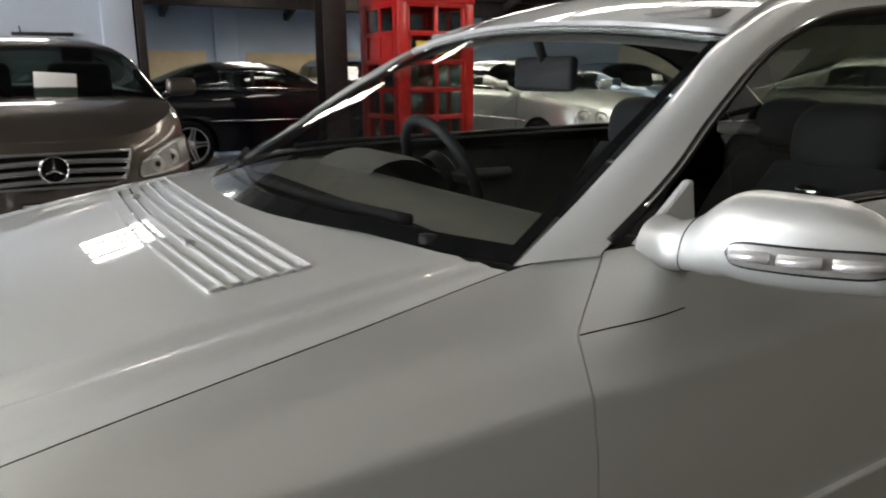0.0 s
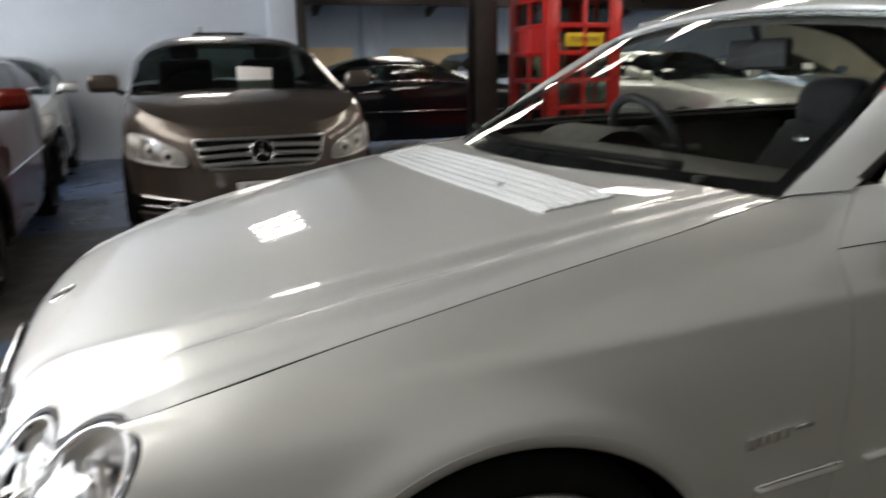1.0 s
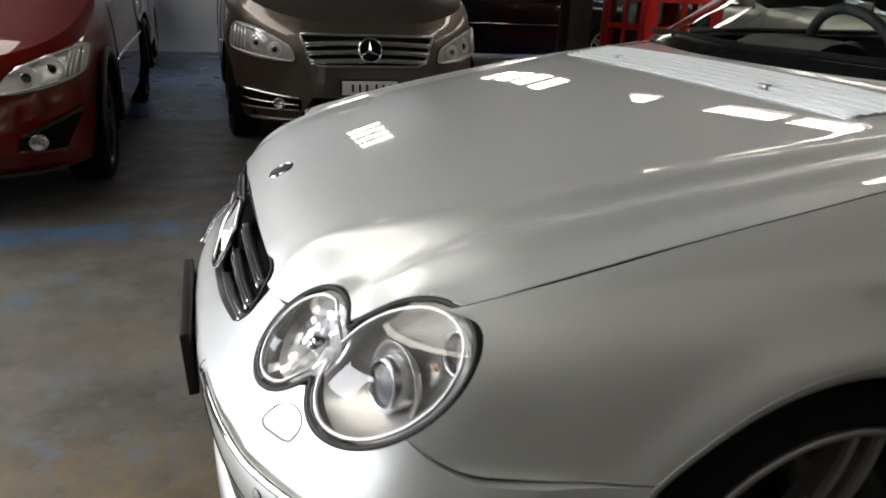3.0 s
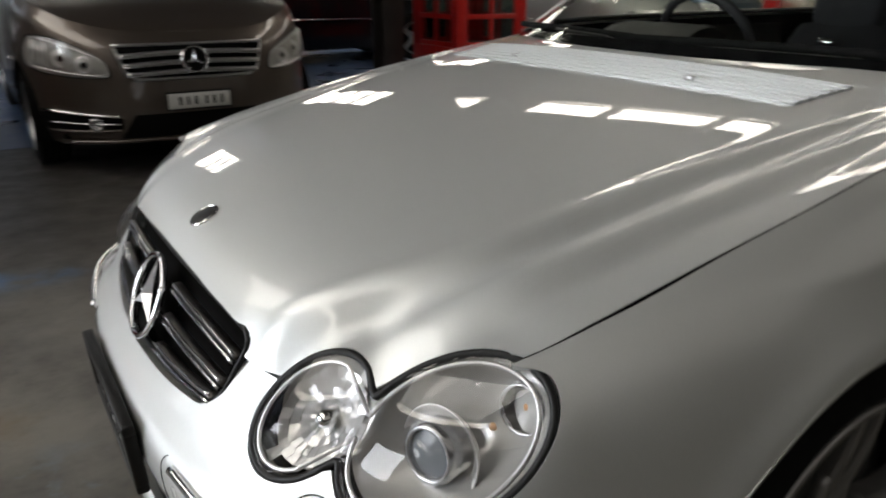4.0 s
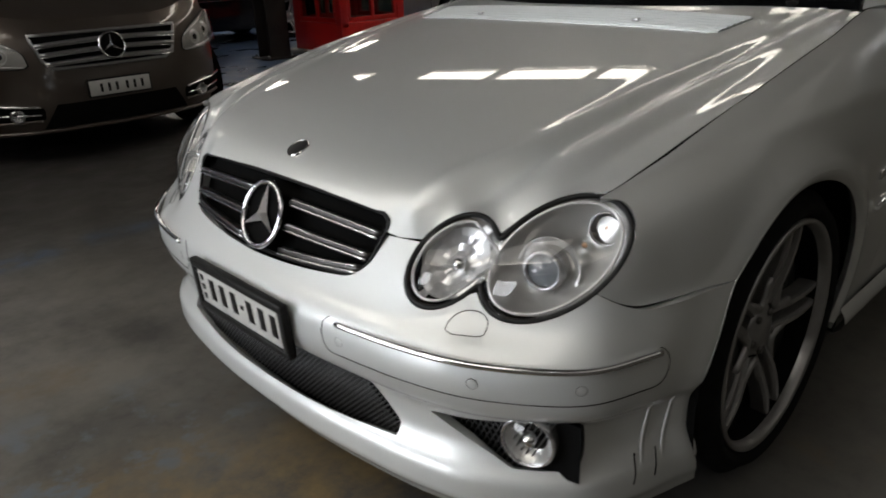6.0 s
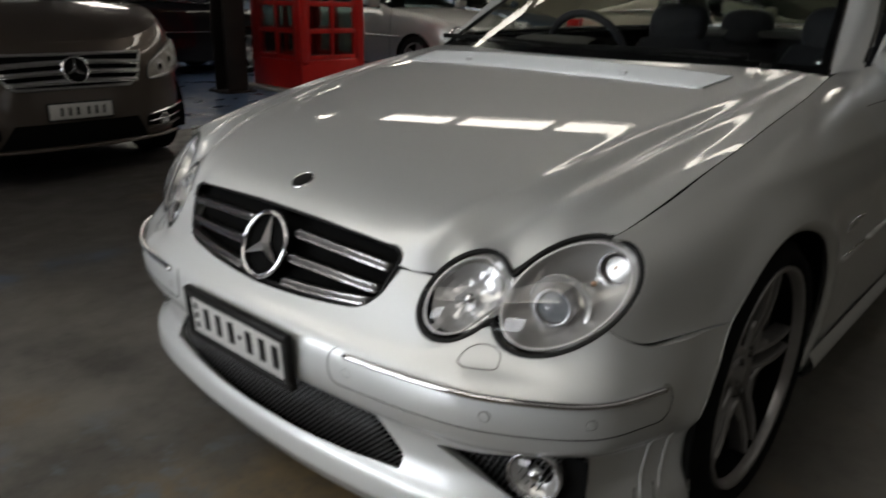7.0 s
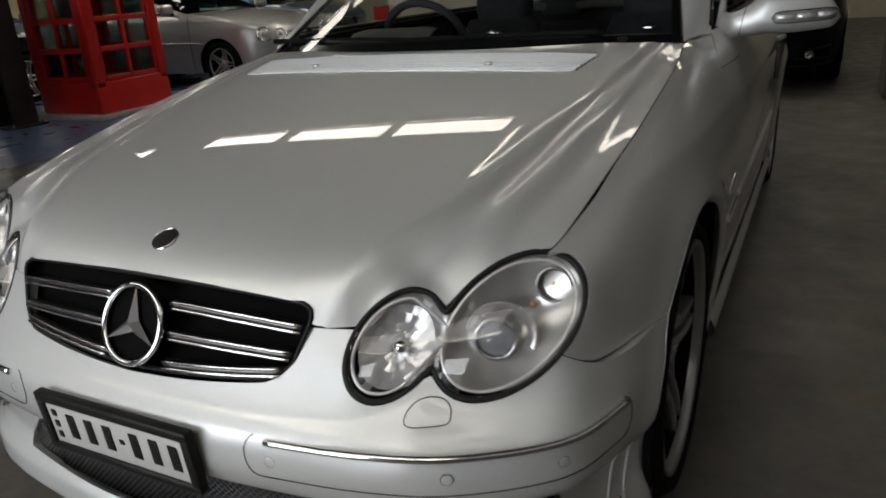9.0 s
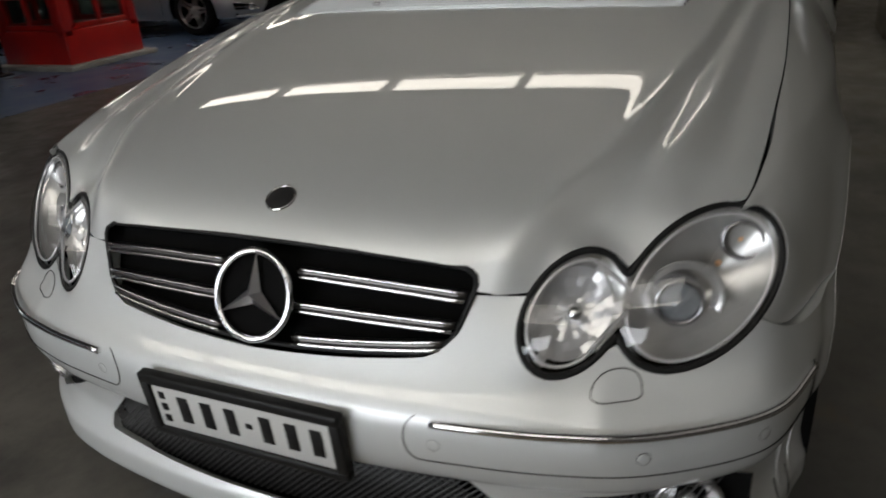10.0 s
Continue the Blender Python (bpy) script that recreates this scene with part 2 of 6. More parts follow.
def solid(name, bm, mat, label="", category="", kind="", group=""):
    return tagged(part(name, bm, mat), label, category, group, kind)


# ---- wheels, shared by all cars ----


def tyre_mesh(R, r, w):
    h = w / 2
    prof = [(r - 0.004, -h * 0.8), (r + 0.012, -h * 0.98), ((R + r) / 2, -h * 1.06), (R - 0.02, -h * 0.95), (R - 0.004, -h * 0.82)]
    for i in range(4):
        y0 = -h * 0.72 + i * h * 0.41
        prof += [(R, y0 - 0.01), (R, y0 + h * 0.3 - 0.01), (R - 0.008, y0 + h * 0.3 - 0.006), (R - 0.008, y0 + h * 0.41 - 0.014)]
    prof += [(R - 0.004, h * 0.86), (R - 0.02, h * 0.95), ((R + r) / 2, h * 1.06), (r + 0.012, h * 0.98), (r - 0.004, h * 0.8)]
    return lathe(prof, 64)


def spoke_mesh(r0, r1, w0, w1, depth, face, shift=0.0, n=7):
    """One tapered spoke with a ridge, running out along +z; the outer face looks to -y."""
    pts, faces = [], []
    for i in range(n):
        s = i / (n - 1)
        r, w = r0 + (r1 - r0) * s, (w0 + (w1 - w0) * s) / 2
        y = face + 0.022 * (1 - s) ** 1.5 - 0.018 * math.sin(s * math.pi) * 0.4
        x = shift
        pts += [Vector((x - w, y + depth, r)), Vector((x - w, y + 0.008, r)), Vector((x - w * 0.72, y, r)),
                Vector((x + w * 0.72, y, r)), Vector((x + w, y + 0.008, r)), Vector((x + w, y + depth, r))]
    for i in range(n - 1):
        for k in range(6):
            a, b = i * 6 + k, i * 6 + (k + 1) % 6
            faces.append((a, b, b + 6, a + 6))
    bm = plain((pts, faces), False)
    bmesh.ops.recalc_face_normals(bm, faces=bm.faces)
    return bm


def build_wheel(parent, R=0.315, r=0.245, w=0.225, spokes=5, twin=0.034, rim_mat=None, name="wheel", detail=True):
    """A wheel whose outer face looks to -y: tyre, rim, spokes, disc, caliper and hub."""
    rim_mat = rim_mat or SATIN
    top = new(name)
    top.parent = parent
    part("tyre", tyre_mesh(R, r, w), RUBBER, top, "black rubber tyre")
    h = w / 2
    lip = [(r - 0.002, -h * 0.86), (r + 0.006, -h * 0.93), (r + 0.004, -h * 1.0), (r - 0.003, -h * 1.01), (r - 0.009, -h * 0.96), (r - 0.012, -h * 0.80)]
    rim = part("rim", lathe(lip, 64), rim_mat, top, "alloy rim with a polished lip")
    # Barrel coloured near black to hold the shade between the spokes.
    part("rim_barrel", lathe([(r - 0.012, -h * 0.80), (r - 0.022, -h * 0.2), (r - 0.03, h * 0.8), (r - 0.004, h * 0.86)], 64), INNER, rim, "rim barrel, near black for shade between spokes")
    face = -h * 0.78
    for k in range(spokes):
        a = 2 * math.pi * k / spokes + 0.27
        turn = Matrix.Rotation(a, 4, "Y")
        if twin:
            both = joined(spoke_mesh(0.062, r - 0.006, 0.019, 0.016, 0.04, face, twin * 0.68), spoke_mesh(0.062, r - 0.006, 0.019, 0.016, 0.04, face, -twin * 0.68))
        else:
            both = spoke_mesh(0.04, r - 0.012, 0.05, 0.036, 0.03, face)
        spoke = part("spoke", moved(both, turn), rim_mat, rim)
        if twin:
            web = box(twin * 1.2, 0.016, r - 0.075, (0, face + 0.034, (r + 0.052) / 2), 0.003)
            part("spoke_web", moved(web, turn), DARKALLOY, spoke, "dark groove between twin spokes")
            # Curved fork that runs from this pair into the next.
            half = math.pi / spokes
            start = math.atan2(twin * 0.68 + 0.004, 0.125)
            fork = []
            for t in steps(-1, 1, 14):
                b = half + t * (half - start)
                rad = 0.072 + 0.058 * abs(t) ** 2.2
                fork.append((rad * math.sin(b), face + 0.020, rad * math.cos(b)))
            part("spoke_fork", moved(tube(fork, 0.011, 8, flat=1.0), turn), rim_mat, spoke)
    hub = [(0.0, face + 0.012), (0.034, face + 0.012), (0.037, face + 0.018), (0.056, face + 0.02), (0.064, face + 0.032), (0.064, face + 0.08)]
    part("hub", lathe(hub, 32), rim_mat, rim, "round hub cap")
    if detail:
        for k in range(5):
            a = 2 * math.pi * (k + 0.5) / 5
            bolt = lathe([(0.0, 0.0), (0.008, 0.0), (0.009, 0.004), (0.009, 0.02)], 8)
            part("bolt", moved(bolt, Matrix.Translation((0.047 * math.sin(a), face + 0.012, 0.047 * math.cos(a)))), STEEL, rim)
        disc = [(0.07, -0.012), (r * 0.78, -0.012), (r * 0.78, 0.012), (0.07, 0.012)]
        part("brake_disc", lathe(disc, 48, closed=True), STEEL, top, "bare steel brake disc")
        cal = lathe([(r * 0.62, -0.05), (r * 0.86, -0.05), (r * 0.88, 0.05), (r * 0.62, 0.05)], 48, closed=True)
        bmesh.ops.delete(cal, geom=[v for v in cal.verts if v.co.x < r * 0.28], context="VERTS")
        part("caliper", cal, DARKALLOY, top, "grey brake caliper")
    # Near-black disc across the wheel's back, put in as the well's shade.
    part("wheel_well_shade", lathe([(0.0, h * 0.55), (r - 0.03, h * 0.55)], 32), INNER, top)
    return top

# ---- the hall: floor, walls, roof ----


def floor_material():
    """Worn grey screed with ochre and blue paint traces; blue paint beyond the joint."""
    m = material("floor_paint", (0.2, 0.19, 0.175), 0.42)
    nodes, links = m.node_tree.nodes, m.node_tree.links
    b = nodes["Principled BSDF"]
    coords = [n for n in nodes if n.type == "TEX_COORD"][0]

    def noise_at(scale, detail=8, rough=0.6):
        n = nodes.new("ShaderNodeTexNoise")
        n.inputs["Scale"].default_value, n.inputs["Detail"].default_value, n.inputs["Roughness"].default_value = scale, detail, rough
        links.new(coords.outputs["Object"], n.inputs["Vector"])
        return n.outputs["Fac"]

    def ramp(fac, a, b2):
        r = nodes.new("ShaderNodeMapRange")
        r.inputs["From Min"].default_value, r.inputs["From Max"].default_value = a, b2
        links.new(fac, r.inputs["Value"])
        return r.outputs[0]

    def mix(fac, c1, c2):
        x = nodes.new("ShaderNodeMix")
        x.data_type = "RGBA"
        links.new(fac, x.inputs[0])
        for sock, c in ((x.inputs[6], c1), (x.inputs[7], c2)):
            if isinstance(c, tuple):
                sock.default_value = (*c, 1)
            else:
                links.new(c, sock)
        return x.outputs[2]

    def times(a, b2):
        x = nodes.new("ShaderNodeMath")
        x.operation = "MULTIPLY"
        links.new(a, x.inputs[0])
        links.new(b2, x.inputs[1])
        return x.outputs[0]

    grey = mix(ramp(noise_at(1.6), 0.35, 0.65), (0.058, 0.055, 0.051), (0.10, 0.094, 0.084))
    grey = mix(ramp(noise_at(22, 6), 0.5, 0.8), grey, (0.045, 0.043, 0.041))
    place = nodes.new("ShaderNodeSeparateXYZ")
    links.new(coords.outputs["Object"], place.inputs[0])

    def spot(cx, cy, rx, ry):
        """One in the middle of an oval patch, falling to nought at its rim."""
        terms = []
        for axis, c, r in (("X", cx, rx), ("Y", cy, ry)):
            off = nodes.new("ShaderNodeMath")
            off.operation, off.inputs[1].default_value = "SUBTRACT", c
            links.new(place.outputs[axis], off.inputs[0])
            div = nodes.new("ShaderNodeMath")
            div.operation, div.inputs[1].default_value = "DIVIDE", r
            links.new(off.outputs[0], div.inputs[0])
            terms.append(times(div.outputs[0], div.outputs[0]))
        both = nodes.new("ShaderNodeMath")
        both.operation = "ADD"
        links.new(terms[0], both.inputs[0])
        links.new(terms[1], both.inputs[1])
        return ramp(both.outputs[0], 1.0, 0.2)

    # Darkened ahead of the brown car: shade put into the grey.
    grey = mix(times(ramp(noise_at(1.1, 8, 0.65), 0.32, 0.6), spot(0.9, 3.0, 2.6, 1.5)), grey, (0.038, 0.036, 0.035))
    # Paler concrete beside the coupe, with extra light put into its colour.
    grey = mix(times(ramp(noise_at(2.2, 10, 0.7), 0.30, 0.72), spot(2.4, -2.4, 4.4, 2.1)), grey, (0.23, 0.215, 0.175))
    # Lightened off the coupe's nose: light put into the grey.
    grey = mix(times(ramp(noise_at(2.4, 9, 0.68), 0.40, 0.62), spot(-1.6, 0.9, 1.5, 1.2)), grey, (0.16, 0.15, 0.13))
    ochre = mix(times(ramp(noise_at(3.6, 10, 0.72), 0.40, 0.62), spot(-1.3, -0.35, 1.1, 0.75)), grey, (0.25, 0.175, 0.078))
    ochre = mix(times(ramp(noise_at(2.1, 10, 0.7), 0.56, 0.70), ramp(noise_at(0.5, 3), 0.50, 0.62)), ochre, (0.13, 0.095, 0.055))
    blue = mix(times(ramp(noise_at(2.6, 8, 0.6), 0.44, 0.60), spot(-1.6, 1.93, 1.5, 0.16)), ochre, (0.05, 0.12, 0.24))
    blue = mix(times(ramp(noise_at(4.0, 8, 0.6), 0.48, 0.62), spot(-1.45, 1.28, 0.3, 0.2)), blue, (0.07, 0.14, 0.22))
    blue = mix(times(ramp(noise_at(7.0, 8, 0.65), 0.52, 0.62), spot(-1.2, 0.35, 0.7, 0.35)), blue, (0.13, 0.15, 0.17))
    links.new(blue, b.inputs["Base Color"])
    links.new(ramp(noise_at(6), -0.25, 1.5), b.inputs["Roughness"])
    bp = nodes.new("ShaderNodeBump")
    bp.inputs["Strength"].default_value, bp.inputs["Distance"].default_value = 0.05, 0.01
    links.new(noise_at(45), bp.inputs["Height"])
    links.new(bp.outputs[0], b.inputs["Normal"])
    return m


FLOORMAT = floor_material()
BLUEFLOOR = material("blue_floor_paint", (0.075, 0.115, 0.21), 0.32, spread=0.25, scale=2.5, bump=0.05, bump_scale=30, rough_spread=0.1)
WHITEWALL = material("white_wall_paint", (0.56, 0.6, 0.66), 0.6, spread=0.04, scale=1.5, bump=0.12, bump_scale=25)
BLUEWALL = material("pale_blue_wall", (0.42, 0.50, 0.60), 0.65, spread=0.08, scale=1.2, bump=0.15, bump_scale=18)
OCHREWALL = material("ochre_board", (0.55, 0.44, 0.27), 0.6, spread=0.08, scale=3)
UNSEENWALL = material("unseen_dark_wall", (0.07, 0.064, 0.056), 0.7, spread=0.1, scale=1.5)
SANDWALL = material("sand_wall", (0.45, 0.4, 0.3), 0.7, spread=0.1, scale=2)
BEAM = material("dark_steel", (0.035, 0.028, 0.025), 0.55, 0.3, spread=0.25, scale=4, bump=0.15, bump_scale=40)
ROOFMAT = material("roof_sheet", (0.08, 0.075, 0.07), 0.7, spread=0.15, scale=2)
SKYPANEL = material("skylight_sheet", (0.8, 0.8, 0.8), 0.5, emit=(1.0, 0.93, 0.82), strength=SKYLIGHT)
SIDEFILL = material("side_fill_sheet", (0.6, 0.6, 0.58), 0.5, emit=(1.0, 0.94, 0.85), strength=0.21)
NOSEFILL = material("nose_fill_sheet", (0.7, 0.7, 0.7), 0.5, emit=(1.0, 0.95, 0.86), strength=SKYLIGHT * 0.37)
DAYLIGHT = material("daylight_outside", (0.8, 0.8, 0.8), 0.9, emit=(0.91, 0.945, 1.0), strength=DOORLIGHT)
BAYLAMP = material("lamp_glow", (1, 1, 1), 0.4, emit=(1.0, 0.93, 0.82), strength=BAYLIGHT)
CONCRETE = material("pale_concrete", (0.42, 0.4, 0.36), 0.8, spread=0.12, scale=8, bump=0.2, bump_scale=60)

X0, X1, Y0, Y1 = -9.0, 15.0, -9.0, 14.0
JOINT = 4.66
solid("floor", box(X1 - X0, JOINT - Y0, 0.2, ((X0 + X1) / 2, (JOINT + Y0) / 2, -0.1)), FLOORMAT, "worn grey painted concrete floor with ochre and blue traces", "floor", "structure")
solid("floor_blue", box(X1 - X0, Y1 - JOINT - 0.008, 0.2, ((X0 + X1) / 2, (JOINT + Y1) / 2 + 0.004, -0.1)), BLUEFLOOR, "blue painted concrete floor beyond a joint", "floor", "structure")
solid("wall_white", joined(box(-0.1 - X0, 0.3, ROOF, ((X0 - 0.1) / 2, 10.35, ROOF / 2)), box(1.80 - 0.74, 0.3, ROOF, (1.27, 10.35, ROOF / 2)),
                           box(0.84, 0.3, 3.28, (0.32, 10.35, 1.64)), box(0.84, 0.3, ROOF - 4.12, (0.32, 10.35, (ROOF + 4.12) / 2))), WHITEWALL, "white painted masonry wall", "wall", "structure")
solid("wall_pier", box(0.42, 0.12, ROOF, (1.57, 10.14, ROOF / 2), 0.01), WHITEWALL, "white painted pier on the wall", "wall", "structure")
solid("wall_trim", box(0.12, 0.5, ROOF, (1.865, 10.3, ROOF / 2), 0.01), BEAM, "dark steel upright at the wall's end", "trim", "structure")
solid("wall_back", box(X1 - 1.6, 0.3, ROOF, ((X1 + 1.6) / 2, Y1 + 0.15, ROOF / 2)), BLUEWALL, "pale blue painted back wall", "wall", "structure")
solid("wall_return", box(0.3, Y1 - 10.5, ROOF, (1.47, (Y1 + 10.5) / 2, ROOF / 2)), BLUEWALL, "pale blue return wall", "wall", "structure")
solid("wall_right", box(0.3, Y1 - Y0, ROOF, (X1 + 0.15, (Y1 + Y0) / 2, ROOF / 2)), SANDWALL, "sand-coloured side wall", "wall", "structure")
# Unseen walls added near black, so that the coupe's flank stays dark.
solid("wall_near", box(X1 - X0, 0.3, ROOF, ((X0 + X1) / 2, Y0 - 0.15, ROOF / 2)), UNSEENWALL, "unseen wall, near black to darken the car flank", "wall", "structure")
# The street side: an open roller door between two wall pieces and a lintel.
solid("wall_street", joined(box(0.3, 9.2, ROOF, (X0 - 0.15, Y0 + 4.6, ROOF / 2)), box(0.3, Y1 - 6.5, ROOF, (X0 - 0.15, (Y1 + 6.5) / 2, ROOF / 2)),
                            box(0.3, 6.3, ROOF - 3.6, (X0 - 0.15, 3.35, (ROOF + 3.6) / 2))), UNSEENWALL, "unseen dark street wall with a wide doorway", "wall", "structure")
solid("backdrop", box(0.05, 9.0, 4.3, (X0 - 0.6, 2.5, 2.15)), DAYLIGHT, "bright daylight outside the doorway", "backdrop", "structure")
win = thing("window_1", None, "high barred window bright with daylight", "window")
tagged(win, kind="structure")
for j in range(4):
    part("pane", box(0.80, 0.02, 0.16, (0.32, 10.42, 3.385 + 0.21 * j)), SKYPANEL, win)
for x in (-0.1, 0.74):
    part("mullion", box(0.03, 0.06, 0.84, (x, 10.40, 3.70), 0.004), BEAM, win)
for j in range(5):
    part("glazing_bar", box(0.84, 0.05, 0.06, (0.32, 10.405, 3.28 + 0.21 * j), 0.004), BEAM, win)
part("window_sill", box(0.9, 0.1, 0.03, (0.32, 10.27, 3.26), 0.004), WHITEWALL, win)
for k, (xa, xb, zt) in enumerate(((1.9, 3.67, 1.70), (4.5, 7.0, 1.68), (7.3, 9.7, 1.68))):
    solid("wall_panel", box(xb - xa, 0.04, zt - 0.05, ((xa + xb) / 2, Y1 - 0.022, zt / 2 + 0.02), 0.008), OCHREWALL, "ochre painted board on the blue wall", "wall panel", "structure")
solid("wall_pier", box(0.45, 0.14, ROOF, (4.08, Y1 - 0.07, ROOF / 2), 0.01), BLUEWALL, "pale blue pier on the back wall", "wall", "structure")
solid("wall_beam", box(X1 - 1.74, 0.25, 0.34, ((X1 + 1.74) / 2, 13.2, 2.66), 0.01), BEAM, "dark steel beam under the roof", "beam", "structure")

solid("wall_side", box(0.25, 7.1, ROOF, (7.6, -5.4, ROOF / 2)), material("stained_wall", (0.12, 0.108, 0.08), 0.75, spread=0.3, scale=2.2, bump=0.2, bump_scale=20), "stained brown side wall", "wall", "structure")
solid("concrete_block", box(0.7, 0.9, 0.82, (5.83, -1.95, 0.41), 0.03, 3), material("worn_concrete", (0.12, 0.108, 0.088), 0.85, spread=0.45, scale=7, bump=0.4, bump_scale=40), "grimy grey concrete block beside the wall", "block")

# Roof sheets with rows of translucent panels let in between purlins.
STRIPS = [(4.35, 4.8, -0.42, 1.36), (4.35, 4.8, 1.44, 3.04), (4.35, 4.8, 3.12, 4.71), (4.35, 4.8, 4.79, 6.35), (4.35, 4.8, 7.65, 8.75)]
# The rows from x = -4.45 and 8.6 are unseen, added as fill light.
STRIPS += [(-4.45, -2.3, -1.86 + 1.63 * k, -0.26 + 1.63 * k) for k in range(5)] + [(-5.0, -4.55, -2.62 + 1.63 * k, -1.06 + 1.63 * k) for k in range(6)] + [(8.6, 9.4, -4.9 + 1.4 * k, -3.56 + 1.4 * k) for k in range(10)]
# Wide dim panel, unseen, added as fill on the coupe's left.
DULL = (-8.4, 7.0, -8.8, -2.7)


def roof_sheet():
    """The roof as one mesh with real openings where the skylight panels lie."""
    xs = sorted({X0 - 0.3, X1 + 0.3, *[s[0] for s in STRIPS + [DULL]], *[s[1] for s in STRIPS + [DULL]]})
    ys = sorted({Y0 - 0.3, Y1 + 0.3, *[s[2] for s in STRIPS + [DULL]], *[s[3] for s in STRIPS + [DULL]]})
    bms = []
    for xa, xb in zip(xs, xs[1:]):
        for ya, yb in zip(ys, ys[1:]):
            cx, cy = (xa + xb) / 2, (ya + yb) / 2
            if not any(s[0] < cx < s[1] and s[2] < cy < s[3] for s in STRIPS + [DULL]):
                bms.append(box(xb - xa, yb - ya, 0.08, (cx, cy, ROOF + 0.04)))
    return joined(*bms)


solid("ceiling", roof_sheet(), ROOFMAT, "dark sheet-metal roof with skylight openings", "ceiling", "structure")
for xa, xb, ya, yb in STRIPS:
    solid("skylight", box(xb - xa + 0.02, yb - ya + 0.02, 0.03, ((xa + xb) / 2, (ya + yb) / 2, ROOF + 0.03)), NOSEFILL if -4.5 < xa < -2 else SKYPANEL,
          "bright roof panel, daylight and added fill alike", "skylight", "", "roof lights")
    if xa > 4 and xa < 5:
        solid("purlin", box(0.03, yb - ya - 0.1, 0.03, (xb - 0.1, (ya + yb) / 2, ROOF - 0.02)), BEAM, "thin steel batten under a roof panel", "beam", "structure")
solid("skylight", box(DULL[1] - DULL[0], DULL[3] - DULL[2], 0.03, ((DULL[0] + DULL[1]) / 2, (DULL[2] + DULL[3]) / 2, ROOF + 0.03)), SIDEFILL, "wide dim roof panel added as unseen fill light", "skylight", "", "roof lights")
for y in (-3.6, -1.9, -0.47, 1.4, 3.08, 4.75, 6.42, 7.58, 8.82):
    solid("purlin", box(X1 - X0, 0.06, 0.11, ((X0 + X1) / 2, y, ROOF - 0.06), 0.006), BEAM, "dark steel roof purlin", "beam", "structure")
for x in (-6.5, -2.2, 2.4, 7.2, 11.5):
    solid("truss", joined(box(0.14, Y1 + 3.4, 0.12, (x, (Y1 - 3.4) / 2, ROOF - 0.24)), box(0.14, Y1 + 3.4, 0.1, (x, (Y1 - 3.4) / 2, ROOF - 0.6)),
                          *[box(0.06, 0.06, 0.6, (x, y, ROOF - 0.42), 0, 2, ((38 if k % 2 else -38), 0, 0)) for k, y in enumerate(steps(-3.2, 13.5, 24))]),
          BEAM, "dark steel lattice roof truss", "truss", "structure")


def post(x, y):
    col = thing("steel_post", pose(x, y, 0), "dark brown steel post on a bolted foot plate", "post")
    part("shaft", joined(box(0.28, 0.02, ROOF - 0.3, (0, -0.13, ROOF / 2 - 0.14), 0.003), box(0.28, 0.02, ROOF - 0.3, (0, 0.13, ROOF / 2 - 0.14), 0.003),
                         box(0.016, 0.24, ROOF - 0.3, (0, 0, ROOF / 2 - 0.14))), BEAM, col)
    part("foot_plate", box(0.42, 0.4, 0.02, (0, 0, 0.011), 0.003), BEAM, col)
    for dx in (-0.17, 0.17):
        for dy in (-0.15, 0.15):
            part("bolt", moved(lathe([(0, 0.03), (0.016, 0.03), (0.016, 0)], 6, "z"), Matrix.Translation((dx, dy, 0.021))), STEEL, col)
    return col


post(3.38, 6.68)


def bay_lamp(x, y):
    lamp = thing("bay_lamp", pose(x, y, ROOF - 0.75), "round hanging lamp with a white shade", "ceiling lamp", "hanging lamps")
    part("shade", lathe([(0.05, 0.2), (0.07, 0.16), (0.17, 0.0), (0.18, 0.0), (0.085, 0.17), (0.05, 0.2)], 24, "z"), WHITEWALL, lamp)
    part("bulb", lathe([(0.0, 0.02), (0.035, 0.03), (0.05, 0.06), (0.03, 0.1)], 16, "z"), BAYLAMP, lamp, "glowing bulb")
    part("cord", tube([(0, 0, 0.18), (0, 0, 0.6)], 0.01, 6), BEAM, lamp)


for x, y in ((-2.3, -2.2), (-2.3, 0.2), (-2.3, 2.6)):
    bay_lamp(x, y)


# Conduit, ring and ledge on the white wall.
conduit = thing("wall_conduit", None, "grey cable conduit run along the white wall", "conduit")
part("pipe", tube([(-1.6, 10.17, 2.41), (0.4, 10.17, 2.43), (1.30, 10.17, 2.44)], 0.022, 8), SATIN, conduit)
part("pipe", tube([(-1.6, 10.17, 2.56), (0.9, 10.17, 2.575), (1.33, 10.17, 2.58), (1.36, 10.17, 2.66), (1.36, 10.17, 4.2)], 0.012, 8), BEAM, conduit)
for x in (-0.9, -0.13, 0.6, 1.2):
    part("pipe_clip", box(0.05, 0.06, 0.06, (x, 10.17, 2.425), 0.004), BEAM, conduit)
part("hook_ring", moved(lathe([(0.06 + 0.012 * math.cos(a), 0.012 * math.sin(a)) for a in steps(0, 2 * math.pi, 8)[:-1]], 24, "y", True), Matrix.Translation((-0.13, 10.15, 2.51))), BEAM, conduit, "dark iron ring")
ledge = thing("wall_ledge", None, "dark narrow ledge fixed to the white wall", "ledge")
part("board", box(0.74, 0.10, 0.045, (0.615, 10.145, 1.775), 0.005), BEAM, ledge)
part("pin", tube([(0.35, 10.12, 1.79), (0.34, 10.12, 1.88)], 0.01, 6), BEAM, ledge)


